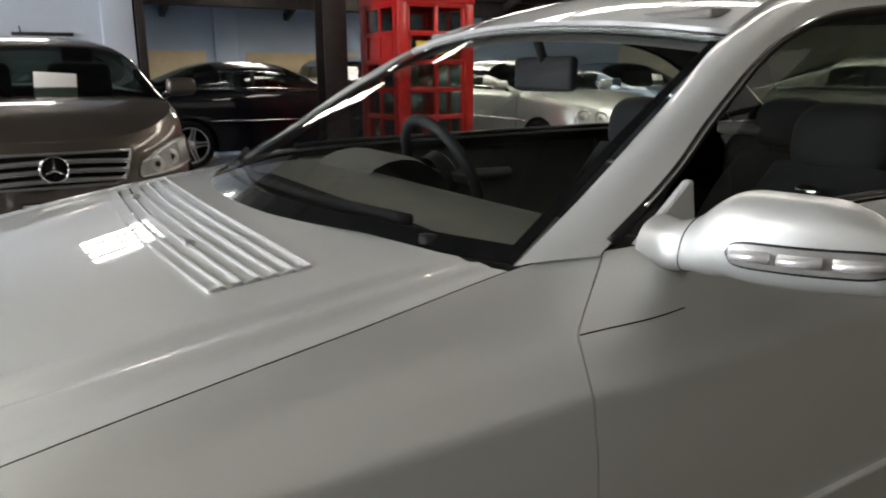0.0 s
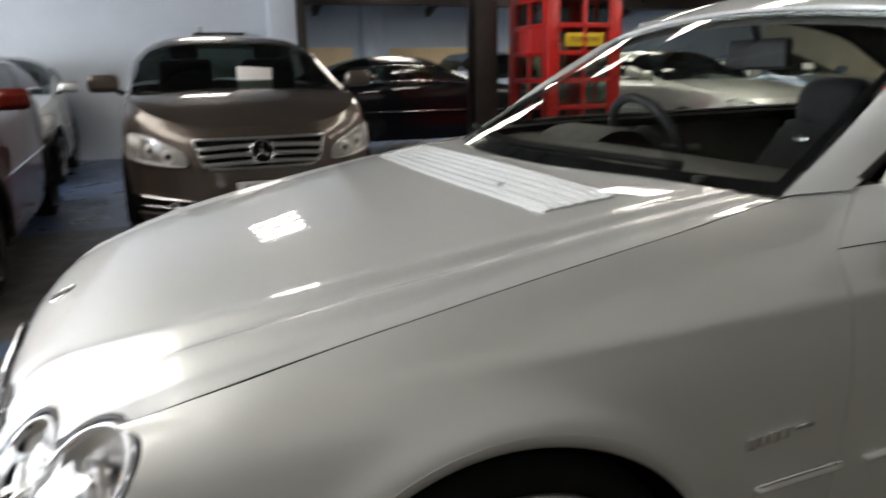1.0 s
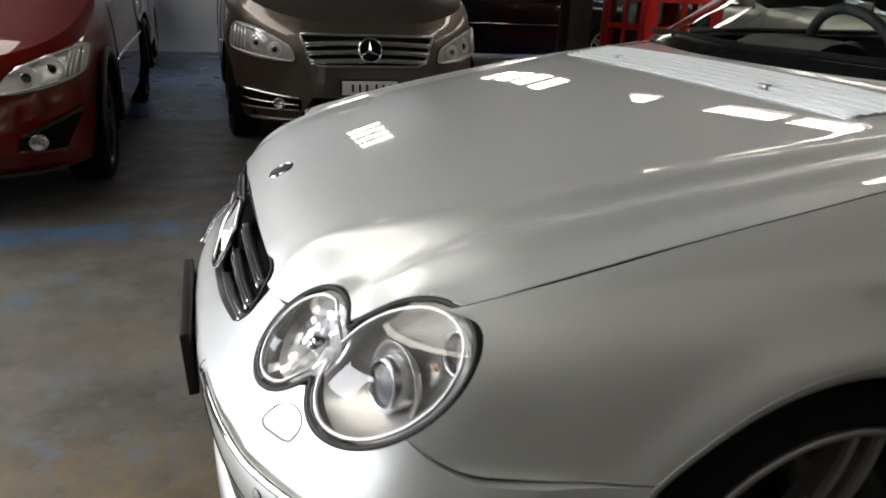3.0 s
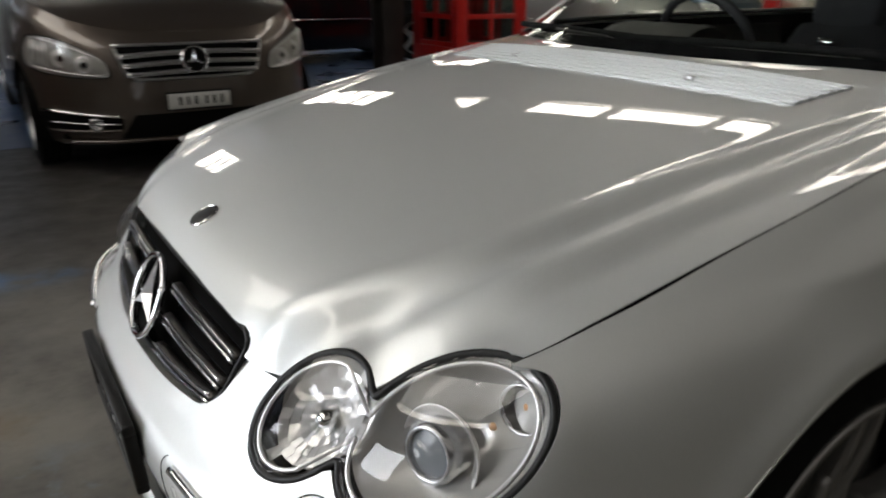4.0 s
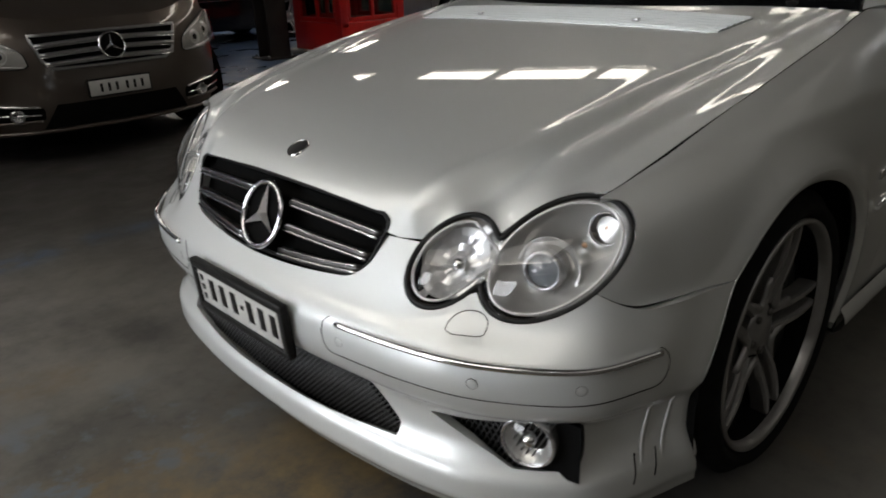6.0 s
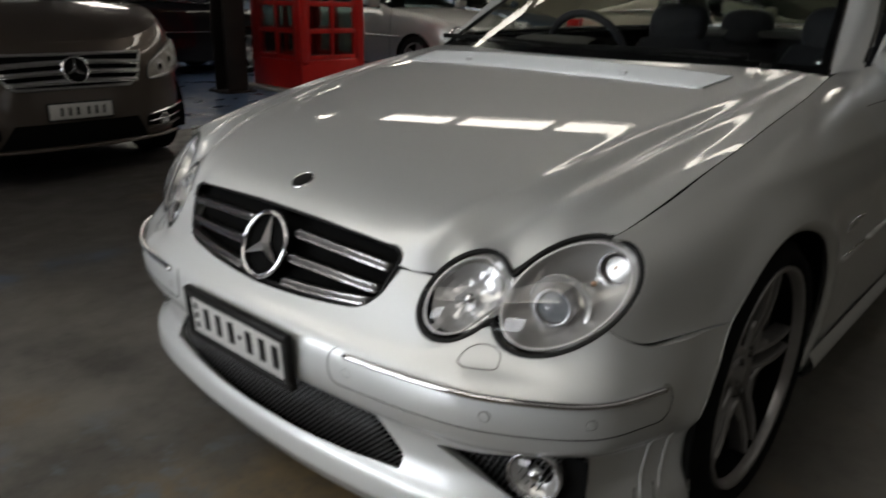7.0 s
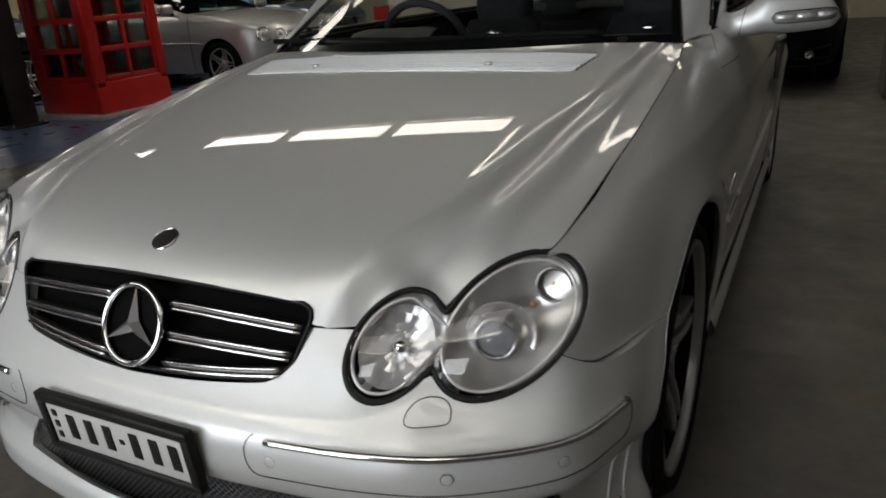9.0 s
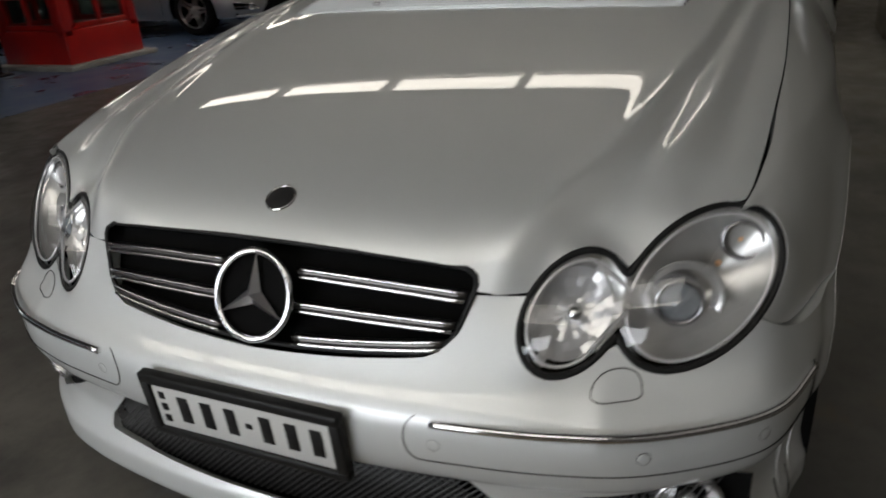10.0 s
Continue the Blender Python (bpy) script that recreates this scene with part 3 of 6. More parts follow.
# The lean-to roof falls towards the back wall, with its own purlins and light panels.
LEAN_A, LEAN_B = Vector((0, 9.6, ROOF - 0.3)), Vector((0, 14.0, 2.62))
LEAN = math.degrees(math.atan2(LEAN_B.z - LEAN_A.z, LEAN_B.y - LEAN_A.y))


def on_lean(x, t, drop=0.0):
    c = LEAN_A.lerp(LEAN_B, t)
    return pose(x, c.y, c.z - drop, LEAN, 0, 0)


LEANLEN = (LEAN_B - LEAN_A).length
solid("ceiling_lean", moved(box(X1 - 1.93, LEANLEN, 0.05), on_lean((X1 + 1.93) / 2, 0.5)), ROOFMAT, "dark sloping roof sheet over the back wall", "ceiling", "structure")
for k in range(6):
    solid("purlin", moved(box(X1 - 1.95, 0.07, 0.12, bevel=0.005), on_lean((X1 + 1.95) / 2, 0.08 + 0.17 * k, 0.09)), BEAM, "dark steel roof purlin", "beam", "structure")
for x in (2.9, 5.4, 7.9, 10.4):
    solid("rafter", moved(box(0.1, LEANLEN, 0.16, bevel=0.005), on_lean(x, 0.5, 0.22)), BEAM, "dark steel rafter under the sloping roof", "beam", "structure")
for x in (4.1, 6.6, 9.1):
    solid("skylight", moved(box(0.66, LEANLEN * 0.62, 0.02), on_lean(x, 0.46, 0.032)), SKYPANEL, "bright roof panel, daylight and added fill alike", "skylight", "", "roof lights")

# ---- the silver coupe: nose to -x, front axle at x = 0 ----
coupe = thing("coupe", None, "silver two-door coupe with twin oval headlights, parked on the grey floor", "car")

def even(points, low, high, degree):
    """A single low polynomial through the points between low and high, eased into the spline beyond."""
    base = spline(points)
    xs = np.linspace(low, high, 60)
    c = np.polyfit(xs, [base(x) for x in xs], degree)

    def f(x):
        w = max(0.0, min(1.0, (x - low) / 0.12)) * max(0.0, min(1.0, (high - x) / 0.12))
        w = w * w * (3 - 2 * w)
        return base(x) * (1 - w) + float(np.polyval(c, x)) * w
    return f


# Hood edge (gap to the fender): half-breadth and height along x; centre line; widest point.
edge_y = spline([(-0.75, 0.604), (-0.62, 0.656), (-0.49, 0.702), (-0.4, 0.714), (-0.28, 0.722), (0.0, 0.734), (0.3, 0.732), (0.585, 0.714), (0.75, 0.775), (1.2, 0.79), (2.7, 0.79), (3.4, 0.74), (3.8, 0.64)])
edge_z = even([(-0.75, 0.64), (-0.62, 0.715), (-0.508, 0.747), (-0.4, 0.778), (-0.28, 0.807), (0.0, 0.865), (0.3, 0.919), (0.565, 0.957), (0.75, 0.985), (1.5, 1.0), (2.7, 1.005), (3.4, 0.985), (3.8, 0.95)], -0.6, 0.75, 4)
mid_z = even([(-0.80, 0.64), (-0.76, 0.678), (-0.70, 0.714), (-0.64, 0.751), (-0.5, 0.799), (-0.3, 0.849), (0.0, 0.909), (0.25, 0.952), (0.45, 0.980), (0.7, 1.002)], -0.76, 0.72, 5)
wide_y = spline([(-0.75, 0.62), (-0.62, 0.70), (-0.57, 0.738), (-0.5, 0.775), (-0.4, 0.81), (-0.3, 0.832), (-0.1, 0.856), (0.1, 0.864), (0.6, 0.866), (1.5, 0.87), (2.7, 0.865), (3.3, 0.81), (3.7, 0.72), (3.82, 0.6)])
wide_z = spline([(-0.75, 0.5), (-0.4, 0.56), (0.0, 0.62), (0.6, 0.66), (2.7, 0.68), (3.8, 0.66)])
crease_y = spline([(-0.76, 0.375), (-0.65, 0.414), (-0.48, 0.490), (-0.3, 0.531), (-0.12, 0.556), (0.0, 0.578), (0.3, 0.615), (0.6, 0.64)])
START = 0.38


def hood_point(x, y):
    a = abs(y)
    e, zc, ze = edge_y(x), mid_z(x), edge_z(x)
    s = a / e
    z = zc + (ze - zc) * (0.60 * s ** 2 + 0.40 * s ** (4.0 + 2.0 * max(0.0, min(1.0, x / 0.5))))
    # A sharp crease runs from each grille corner to the screen, with two hollows between it and the edge.
    k = max(0.0, min(1.0, (x + 0.62) / 1.15))
    y1 = crease_y(x)
    w = e - y1
    fade = 1.0 - 0.6 * max(0.0, min(1.0, (k - 0.3) / 0.6))
    for at, high, wide in ((0.0, 0.0060, 0.12), (0.20, -0.0085, 0.12), (0.43, 0.0055, 0.13), (0.66, -0.0060, 0.13)):
        z += fade * high * math.exp(-((a - y1 - at * w) / (wide * w + 0.003)) ** 2)
    z -= 0.026 * math.exp(-max(0.0, x - hood_front(y)) / 0.03) * (1.0 if a < 0.5 else max(0.0, 1 - (a - 0.5) / 0.1))
    # The front corners fall away towards the lamps.
    q, r = max(0.0, min(1.0, (a - y1 + 0.018) / 0.062)), max(0.0, min(1.0, (-0.40 - x) / 0.24))
    lip = max(0.0, min(1.0, (a - 0.31) / 0.07))
    z -= 0.034 * lip * lip * (3 - 2 * lip) * math.exp(-max(0.0, x - hood_front(y)) / 0.022) * (1.0 if a < 0.42 else max(0.0, 1 - (a - 0.42) / 0.06))
    z -= 0.036 * q * q * (3 - 2 * q) * r * r * (3 - 2 * r) * max(0.0, min(1.0, (e - a) / 0.07))
    return Vector((x, y, z))


def side_point(x, v):
    """v from 0 (hood gap or belt) over the shoulder (1) down to the sill (2)."""
    ye, ze, w, zw = edge_y(x), edge_z(x), wide_y(x), wide_z(x)
    if v <= 1:
        th = START + (math.pi / 2 - START) * v
        s0, c0 = math.sin(START), math.cos(START)
        full = 1.0 - 0.22 * max(0.0, min(1.0, (-0.22 - x) / 0.26))
        y = ye + (w - ye) * max(0.0, (math.sin(th) - s0) / (1 - s0)) ** full
        z = zw + (ze - zw) * math.cos(th) / c0
    else:
        t = v - 1
        z = zw + (0.19 - zw) * t
        y = w - 0.045 * t ** 2.2 - 0.004 * math.sin(t * math.pi)
    # A soft crease along the flank and a lip round the wheel openings.
    y += 0.004 * math.exp(-((z - (0.80 + 0.02 * x)) / 0.02) ** 2)
    for cx in AXLES:
        r = math.hypot(x - cx, z - ARCH_Z)
        if r < 0.6:
            y += 0.012 * math.exp(-((r - ARCH) / 0.035) ** 2)
    return Vector((x, -y, z))


ARCH, ARCH_Z, AXLES = 0.378, 0.323, (-0.004, 2.711)


def off_arch(p):
    return min(math.hypot(p.x - cx, p.z - ARCH_Z) for cx in AXLES) - ARCH


# Headlight outline, as seen from the front: two ovals run together.
OVALS = ((-0.4924, 0.6242, 0.0745, 0.0630, 28.4), (-0.6528, 0.6462, 0.1088, 0.0854, 51.1))


def lamp_field(y, z):
    """Below zero inside the twin-oval outline, roughly metres beyond it."""
    y = -abs(y)
    fs = []
    for cy, cz, a, b, tilt in OVALS:
        t = radians(tilt)
        dy, dz = y - cy, z - cz
        u, v = dz * math.cos(t) - dy * math.sin(t), dy * math.cos(t) + dz * math.sin(t)
        r = math.sqrt((u / a) ** 2 + (v / b) ** 2)
        fs.append((r - 1) * b)
    k = 0.012
    h = max(k - abs(fs[0] - fs[1]), 0) / k
    return min(fs) - h * h * k * 0.25


def lamp_x(y, z, bulge=0.0):
    y = -abs(y)
    flat = -0.580 - 0.45 * (y + 0.637) + 0.68 * (z - 0.6545)
    d = min(1.0, max(0.0, -lamp_field(y, z)) / 0.086)
    return flat - bulge * (1 - (1 - d) ** 2)


def outline(offset, n=120):
    """Points on the lamp's outline, pushed out by offset, in (y, z)."""
    out = []
    cy, cz = -0.575, 0.638
    for k in range(n):
        a = 2 * math.pi * k / n
        d = (math.cos(a), math.sin(a))
        lo, hi = 0.0, 0.3
        for _ in range(24):
            m = (lo + hi) / 2
            if lamp_field(cy + d[0] * m, cz + d[1] * m) < offset:
                lo = m
            else:
                hi = m
        out.append((cy + d[0] * lo, cz + d[1] * lo))
    return out


def drawn_to_lamp(shape, marks, flat, axis, reach, ease=None):
    """Shifts a panel along one axis so that it ends on the lamp's outline, eased out over the reach."""
    pts, faces = shape
    i, j = flat
    at = np.array([(m[0][i], m[0][j]) for m in marks])
    gap = np.array([m[1] for m in marks])
    out = []
    for p in pts:
        q = p.copy()
        if p.x < -0.2:
            c = [p.x, -abs(p.y), p.z]
            d2 = (at[:, 0] - c[i]) ** 2 + (at[:, 1] - c[j]) ** 2
            near = math.sqrt(float(d2.min()))
            if near < reach:
                w = 1.0 / (d2 + 0.00012) ** 2
                e = 1 - near / reach
                e = e * e * (3 - 2 * e)
                shift = float((w * gap).sum() / w.sum()) * e * (ease(p) if ease else 1.0)
                q[axis] += shift if axis != 1 or p.y < 0 else -shift
        out.append(q)
    return out, faces


def gap_low(x):
    """Height of the joint between bumper and fender."""
    return 0.566 + 0.036 * (max(0.0, -0.485 - x) / 0.085) ** 2


def grille_top(y):
    a = abs(y)
    return 0.700 - 0.10 * a * a - 0.02 * max(0, a - 0.3) - 0.25 * max(0.0, a - 0.345)


def grille_field(y, z):
    """Below zero inside the grille opening."""
    a = abs(y)
    top = grille_top(y)
    low = 0.545 + 0.16 * a * a + 0.02 * a
    edge = 0.368 - 0.35 * (0.68 - z) - 0.9 * max(0.0, 0.60 - z) ** 1.2
    r = 0.022
    return math.hypot(max(0.0, max(z - top, low - z) + r), max(0.0, a - edge + r)) - r if a > 0.2 else max(z - top, low - z)


def hood_front(y):
    return -0.724 + 0.18 * y * y


def hood_rear(y):
    return 0.418 + 0.29 * y * y


GAP = 0.0019


def build_hood():
    xs, ss = steps(-0.78, 0.60, 110), steps(-1, 1, 128)
    s = grid(lambda u, v: hood_point(u, v * (edge_y(u) - GAP * 1.5)), xs, ss)
    marks = []
    for y, z in outline(0.006, 160):
        x = lamp_x(y, z)
        if z > 0.64 and abs(y) < edge_y(x) + 0.01 and not (abs(y) > 0.5 and z < 0.66):
            marks.append(((x, y, z), z - hood_point(x, y).z))
    s = drawn_to_lamp(s, marks, (0, 1), 2, 0.075, lambda p: max(0.0, min(1.0, (edge_y(p.x) - abs(p.y)) / 0.03)))
    s = clip(s, lambda p: p.x - hood_front(p.y))
    s = clip(s, lambda p: grille_field(p.y, p.z) - 0.001 if p.x < -0.5 and abs(p.y) < 0.45 else 1.0)
    s = clip(s, lambda p: p.x - lamp_x(p.y, p.z) + 0.003 if abs(p.y) > 0.46 and p.x < -0.3 else 1.0)
    s = clip(s, lambda p: p.z - 0.652 if p.x < -0.5 and abs(p.y) > 0.36 else 1.0)
    s = clip(s, lambda p: hood_rear(p.y) - p.x)
    s = clip(s, lambda p: lamp_field(p.y, p.z) - 0.006 if p.x < -0.3 else 1.0)
    s = clip(s, lambda p: vent_field(p.x, p.y))
    return part("hood", flanged((s[0], [tuple(reversed(f)) for f in s[1]]), 0.005), SILVER, coupe, "silver hood with a louvred vent")


def vent_front(y):
    return 0.185 + 0.12 * y * y


def vent_rear(y):
    return 0.336 + 0.08 * y * y


def vent_field(x, y):
    """Positive outside the vent opening ahead of the screen."""
    return max(vent_front(y) - x, x - vent_rear(y), abs(y) - (0.535 - 0.14 * (vent_rear(y) - x)))


hood = build_hood()
for side in (-1, 1):
    seam = [Vector((x, side * (edge_y(x) - 0.0018), edge_z(x) - 0.0012)) for x in steps(-0.50, 0.56, 60)]
    part("hood_seam", tube(seam, 0.0012, 6), INNER, coupe, "dark gap along the hood")
for k in range(6):
    def slat(u, v, k=k):
        y = (u * 2 - 1) * (0.532 - 0.0035 * (5 - k))
        a, b = vent_front(y), vent_rear(y)
        x = a + (b - a) * (k + 0.03 + 0.86 * v) / 6
        return hood_point(x, y) + Vector((0, 0, -0.002 + 0.0015 * v))
    sl = grid(slat, steps(0, 1, 60), steps(0, 1, 4))
    part("vent_slat", flanged((sl[0], [tuple(reversed(f)) for f in sl[1]]), 0.006), SILVER, hood)
tray = grid(lambda u, v: hood_point(vent_front(u) - 0.01 + 0.18 * v, u) - Vector((0, 0, 0.024)), steps(-0.545, 0.545, 40), steps(0, 1, 4))
part("vent_tray", plain(tray), INNER, hood)
for y in (-0.275, 0.275):
    c = hood_point(0.205 + 0.5 * y * y, y)
    part("washer_nozzle", moved(joined(box(0.014, 0.022, 0.01, (0, 0, 0.003), 0.003), box(0.006, 0.01, 0.004, (0.008, 0, 0.005))), Matrix.Translation(c)), SATIN, hood, "small grey washer nozzle")
badge_c = hood_point(-0.642, 0)
slope = math.degrees(math.atan2(hood_point(-0.60, 0).z - hood_point(-0.68, 0).z, 0.08))
part("hood_badge", moved(joined(lathe([(0.0, 0.004), (0.022, 0.003), (0.025, 0.002)], 32, "z")), Matrix.Translation(badge_c) @ pose(0, 0, 0, 0, -slope, 0)), DARKALLOY, hood, "small round dark badge")
part("badge_ring", moved(lathe([(0.024, 0.0), (0.0245, 0.0034), (0.0262, 0.0034), (0.0272, 0.0)], 32, "z"), Matrix.Translation(badge_c) @ pose(0, 0, 0, 0, -slope, 0)), CHROME, hood)


def side_y(x, z):
    lo, hi = 0.0, 2.0
    for _ in range(26):
        m = (lo + hi) / 2
        if side_point(x, m).z > z:
            lo = m
        else:
            hi = m
    return -side_point(x, lo).y


def side_panel(name, xa, xb, keep, label="", nx=60):
    s = grid(side_point, steps(xa, xb, nx), [0.0, 0.0006, 0.002] + steps(0.006, 2, 64))
    marks = []
    if xa < 0:
        for y, z in outline(0.006, 160):
            x = lamp_x(y, z)
            if abs(y) > edge_y(x) - 0.01 and z > 0.54:
                marks.append(((x, y, z), y + side_y(x, z)))
        s = drawn_to_lamp(s, marks, (0, 2), 1, 0.14, lambda p: max(0.0, min(1.0, (edge_z(p.x) - p.z) / 0.018)))
    s = clip(s, off_arch)
    for k in keep:
        s = clip(s, k)
    made = []
    for shape in (s, mirrored(s)):
        made.append(part(name, flanged(shape), SILVER, coupe, label))
    return made


DOORX, DOOREND = 0.607, 2.02


def door_front(z):
    return 0.612 - 0.02 * max(0.0, 0.886 - z) / 0.4 if z < 0.886 else 0.612 + 0.08 * (z - 0.886) / 0.09


fenders = side_panel("fender", -0.66, 0.70, [
    lambda p: lamp_field(p.y, p.z) - 0.006 if p.x < -0.3 else 1.0,
    lambda p: p.z - gap_low(p.x) - GAP / 2 if p.x < 0.0 else 1.0,
    lambda p: door_front(p.z) - GAP * 0.4 - p.x,
    lambda p: p.z - 0.2], "silver front fender", 100)
doors = side_panel("door", 0.55, 2.1, [lambda p: p.x - door_front(p.z) - GAP * 0.4, lambda p: DOOREND - p.x, lambda p: p.z - 0.235], "silver door, closed", 80)
side_panel("rear_quarter", 1.99, 3.80, [lambda p: p.x - DOOREND - 0.006, lambda p: p.z - 0.22], "silver rear quarter", 80)
for side in (-1, 1):
    sill = grid(lambda u, v: Vector((0.385 + u * 1.965, side * (0.838 + 0.022 * math.sin(math.pi * min(1, v * 1.2)) - 0.03 * v * v), 0.245 - 0.10 * v)), steps(0, 1, 40), steps(0, 1, 8))
    part("sill", plain(sill if side > 0 else (sill[0], [tuple(reversed(f)) for f in sill[1]])), SILVER, coupe, "silver side skirt")
    rub = [side_point(x, 1.30) + Vector((0, 0.0025, 0)) for x in steps(0.66, 1.98, 30)]
    part("rub_strip", tube([(p.x, -side * p.y if side > 0 else p.y, p.z) for p in rub], 0.014, 8, flat=0.5), SILVER, coupe, "silver side moulding")
    rub = [side_point(x, 1.30) + Vector((0, 0.0025, 0)) for x in steps(0.42, 0.605, 8)]
    part("rub_strip", tube([(p.x, -side * p.y if side > 0 else p.y, p.z) for p in rub], 0.014, 8, flat=0.5), SILVER, coupe, "silver side moulding")
    rub = [side_point(x, 1.275) + Vector((0, -0.006, 0)) for x in steps(0.42, 0.60, 8)]
    part("chrome_strip", tube([(p.x, -side * p.y if side > 0 else p.y, p.z) for p in rub], 0.004, 6), CHROME, coupe)
    # Raised badge lettering on the fender, as plain strokes.
    for i, (w, sl) in enumerate(((0.022, 0.3), (0.018, -0.2), (0.022, 0.1), (0.02, 0.3), (0.05, 0.02))):
        bx = 0.385 + [0.0, 0.024, 0.044, 0.068, 0.094][i] + w / 2
        p = side_point(bx, 1.10)
        b = box(w * 0.8, 0.008, 0.02 if i < 4 else 0.008, (bx, (p.y - 0.002) * (1 if side < 0 else -1), 0.606 + 0.1 * (bx - 0.385)), 0.0015)
        part("fender_badge", b, CHROME, coupe, "small chrome badge")

# Inner shell that darkens the joints and fills the wheel housings.
for side in (-1, 1):
    s = grid(lambda x, v: side_point(x, v) + Vector((0, 0.02, -0.01)), steps(-0.62, 3.7, 120), steps(0.0, 2, 30))
    s = clip(s, lambda p: off_arch(p) + 0.012)
    s = clip(s, lambda p: lamp_field(p.y, p.z) - 0.02 if p.x < -0.3 else 1.0)
    part("inner_shell", plain(s if side < 0 else mirrored(s)), INNER, coupe)
    for cx in AXLES:
        well = grid(lambda a, v: Vector((cx + (ARCH + 0.004) * math.cos(a), side * (0.45 + 0.39 * v), ARCH_Z + (ARCH + 0.004) * math.sin(a))), steps(-0.35, math.pi + 0.35, 30), (0, 1))
        part("wheel_housing", plain(well), INNER, coupe, "dark plastic wheel housing")
s = grid(lambda x, y: hood_point(x, y * edge_y(x)) - Vector((0, 0, 0.03)), steps(-0.40, 0.62, 40), steps(-1, 1, 40))
s = clip(s, lambda p: lamp_field(p.y, p.z) - 0.02 if p.x < -0.3 else 1.0)
part("inner_shell", plain(s), INNER, coupe)
part("floor_pan", box(3.9, 1.4, 0.06, (1.4, 0, 0.2), 0.01), INNER, coupe, "dark floor pan")

# ---- front bumper: a vertical profile carried round the plan of the nose ----
plan = curve3([(-0.826, 0, 0), (-0.822, 0.17, 0), (-0.806, 0.335, 0), (-0.780, 0.49, 0), (-0.735, 0.62, 0), (-0.635, 0.756, 0), (-0.52, 0.808, 0), (-0.40, 0.834, 0), (-0.26, 0.85, 0)])
inset = spline([(0.14, 0.05), (0.165, 0.035), (0.19, 0.018), (0.235, 0.02), (0.26, 0.036), (0.30, 0.05), (0.355, 0.046), (0.385, 0.016), (0.42, 0.002), (0.455, 0.0), (0.488, 0.003),
                (0.505, 0.012), (0.53, 0.034), (0.57, 0.060), (0.62, 0.088), (0.66, 0.112), (0.72, 0.155)])


def bumper_point(u, z, out=0.0):
    """u from -1 (left wheel opening) over 0 (nose) to 1."""
    a = abs(u)
    p, q = plan(max(0.0, a - 0.01)), plan(min(1.0, a + 0.01))
    c = plan(a)
    t = (q - p).normalized()
    n = Vector((t.y, -t.x, 0))
    ease = 1.0 - 0.80 * max(0.0, min(1.0, (a - 0.45) / 0.40)) if z > 0.46 else 1.0 - 0.55 * max(0.0, min(1.0, (a - 0.62) / 0.25))
    c = c + n * (inset(z) * ease - out)
    if a > 0.8:
        r = math.hypot(c.x - AXLES[0], z - ARCH_Z)
        c.y += 0.010 * math.exp(-((r - ARCH) / 0.035) ** 2)
    return Vector((c.x, c.y if u > 0 else -c.y, z))


def intake_field(y, z):
    a = abs(y)
    return max(z - (0.368 - 0.10 * a * a), 0.248 + 0.08 * a * a - z, a - (0.42 - 1.0 * max(0.0, z - 0.29)))


def fog_field(y, z):
    a = abs(y)
    return max(z - 0.362 + 0.10 * (0.70 - a), 0.262 + 0.5 * max(0.0, 0.645 - a) - z, a - 0.735, 0.47 - a)


def bumper_marks():
    marks = []
    for y, z in outline(0.006, 160):
        if z < 0.66:
            u = min((abs(bumper_point(k / 300, z).y - y), k / 300) for k in range(-300, 0))[1]
            marks.append(((lamp_x(y, z), y, z), lamp_x(y, z) - bumper_point(u, z).x))
    return marks


BUMPER_MARKS = bumper_marks()


def build_bumper():
    zs = sorted(set(steps(0.14, 0.72, 70)))
    s = grid(lambda u, z: bumper_point(u, z), steps(-1, 1, 170), zs)
    s = drawn_to_lamp(s, BUMPER_MARKS, (1, 2), 0, 0.10)
    s = clip(s, lambda p: lamp_field(p.y, p.z) - 0.006)
    s = clip(s, lambda p: grille_field(p.y, p.z))
    s = clip(s, lambda p: intake_field(p.y, p.z))
    s = clip(s, lambda p: fog_field(p.y, p.z) if p.x < -0.5 else 1.0)
    s = clip(s, lambda p: gap_low(p.x) - GAP / 2 - p.z if abs(p.y) > 0.60 and p.x > -0.66 else 0.6475 - p.z)
    s = clip(s, lambda p: 0.6 - p.z if abs(p.y) < 0.335 else 1.0)
    s = clip(s, off_arch)
    return part("front_bumper", flanged(s, 0.02), SILVER, coupe, "silver front bumper with a chrome strip")


bumper = build_bumper()


def bumper_y(x, z):
    lo, hi = 0.5, 1.0
    for _ in range(22):
        m = (lo + hi) / 2
        if bumper_point(m, z).x < x:
            lo = m
        else:
            hi = m
    return bumper_point(lo, z).y


def lip_point(cx, a, v):
    """The folded edge of a wheel opening, flush with the panel that it belongs to."""
    x, z = cx + ARCH * math.cos(a), ARCH_Z + ARCH * math.sin(a)
    y = bumper_y(x, z) if cx < 1 and x < -0.2 and z < gap_low(x) else side_y(x, max(0.2, z))
    r = ARCH + 0.001 - 0.024 * v
    return Vector((cx + r * math.cos(a), -(y + 0.0005 - 0.012 * v ** 2), ARCH_Z + r * math.sin(a)))


for cx in AXLES:
    lip = grid(lambda a, v: lip_point(cx, a, v), steps(-0.28, math.pi + 0.28, 80), steps(0, 1, 4))
    part("arch_lip", flanged((lip[0], [tuple(reversed(f)) for f in lip[1]]), 0.02), SILVER, coupe, "silver wheel arch lip")
    part("arch_lip", flanged(mirrored((lip[0], [tuple(reversed(f)) for f in lip[1]])), 0.02), SILVER, coupe, "silver wheel arch lip")
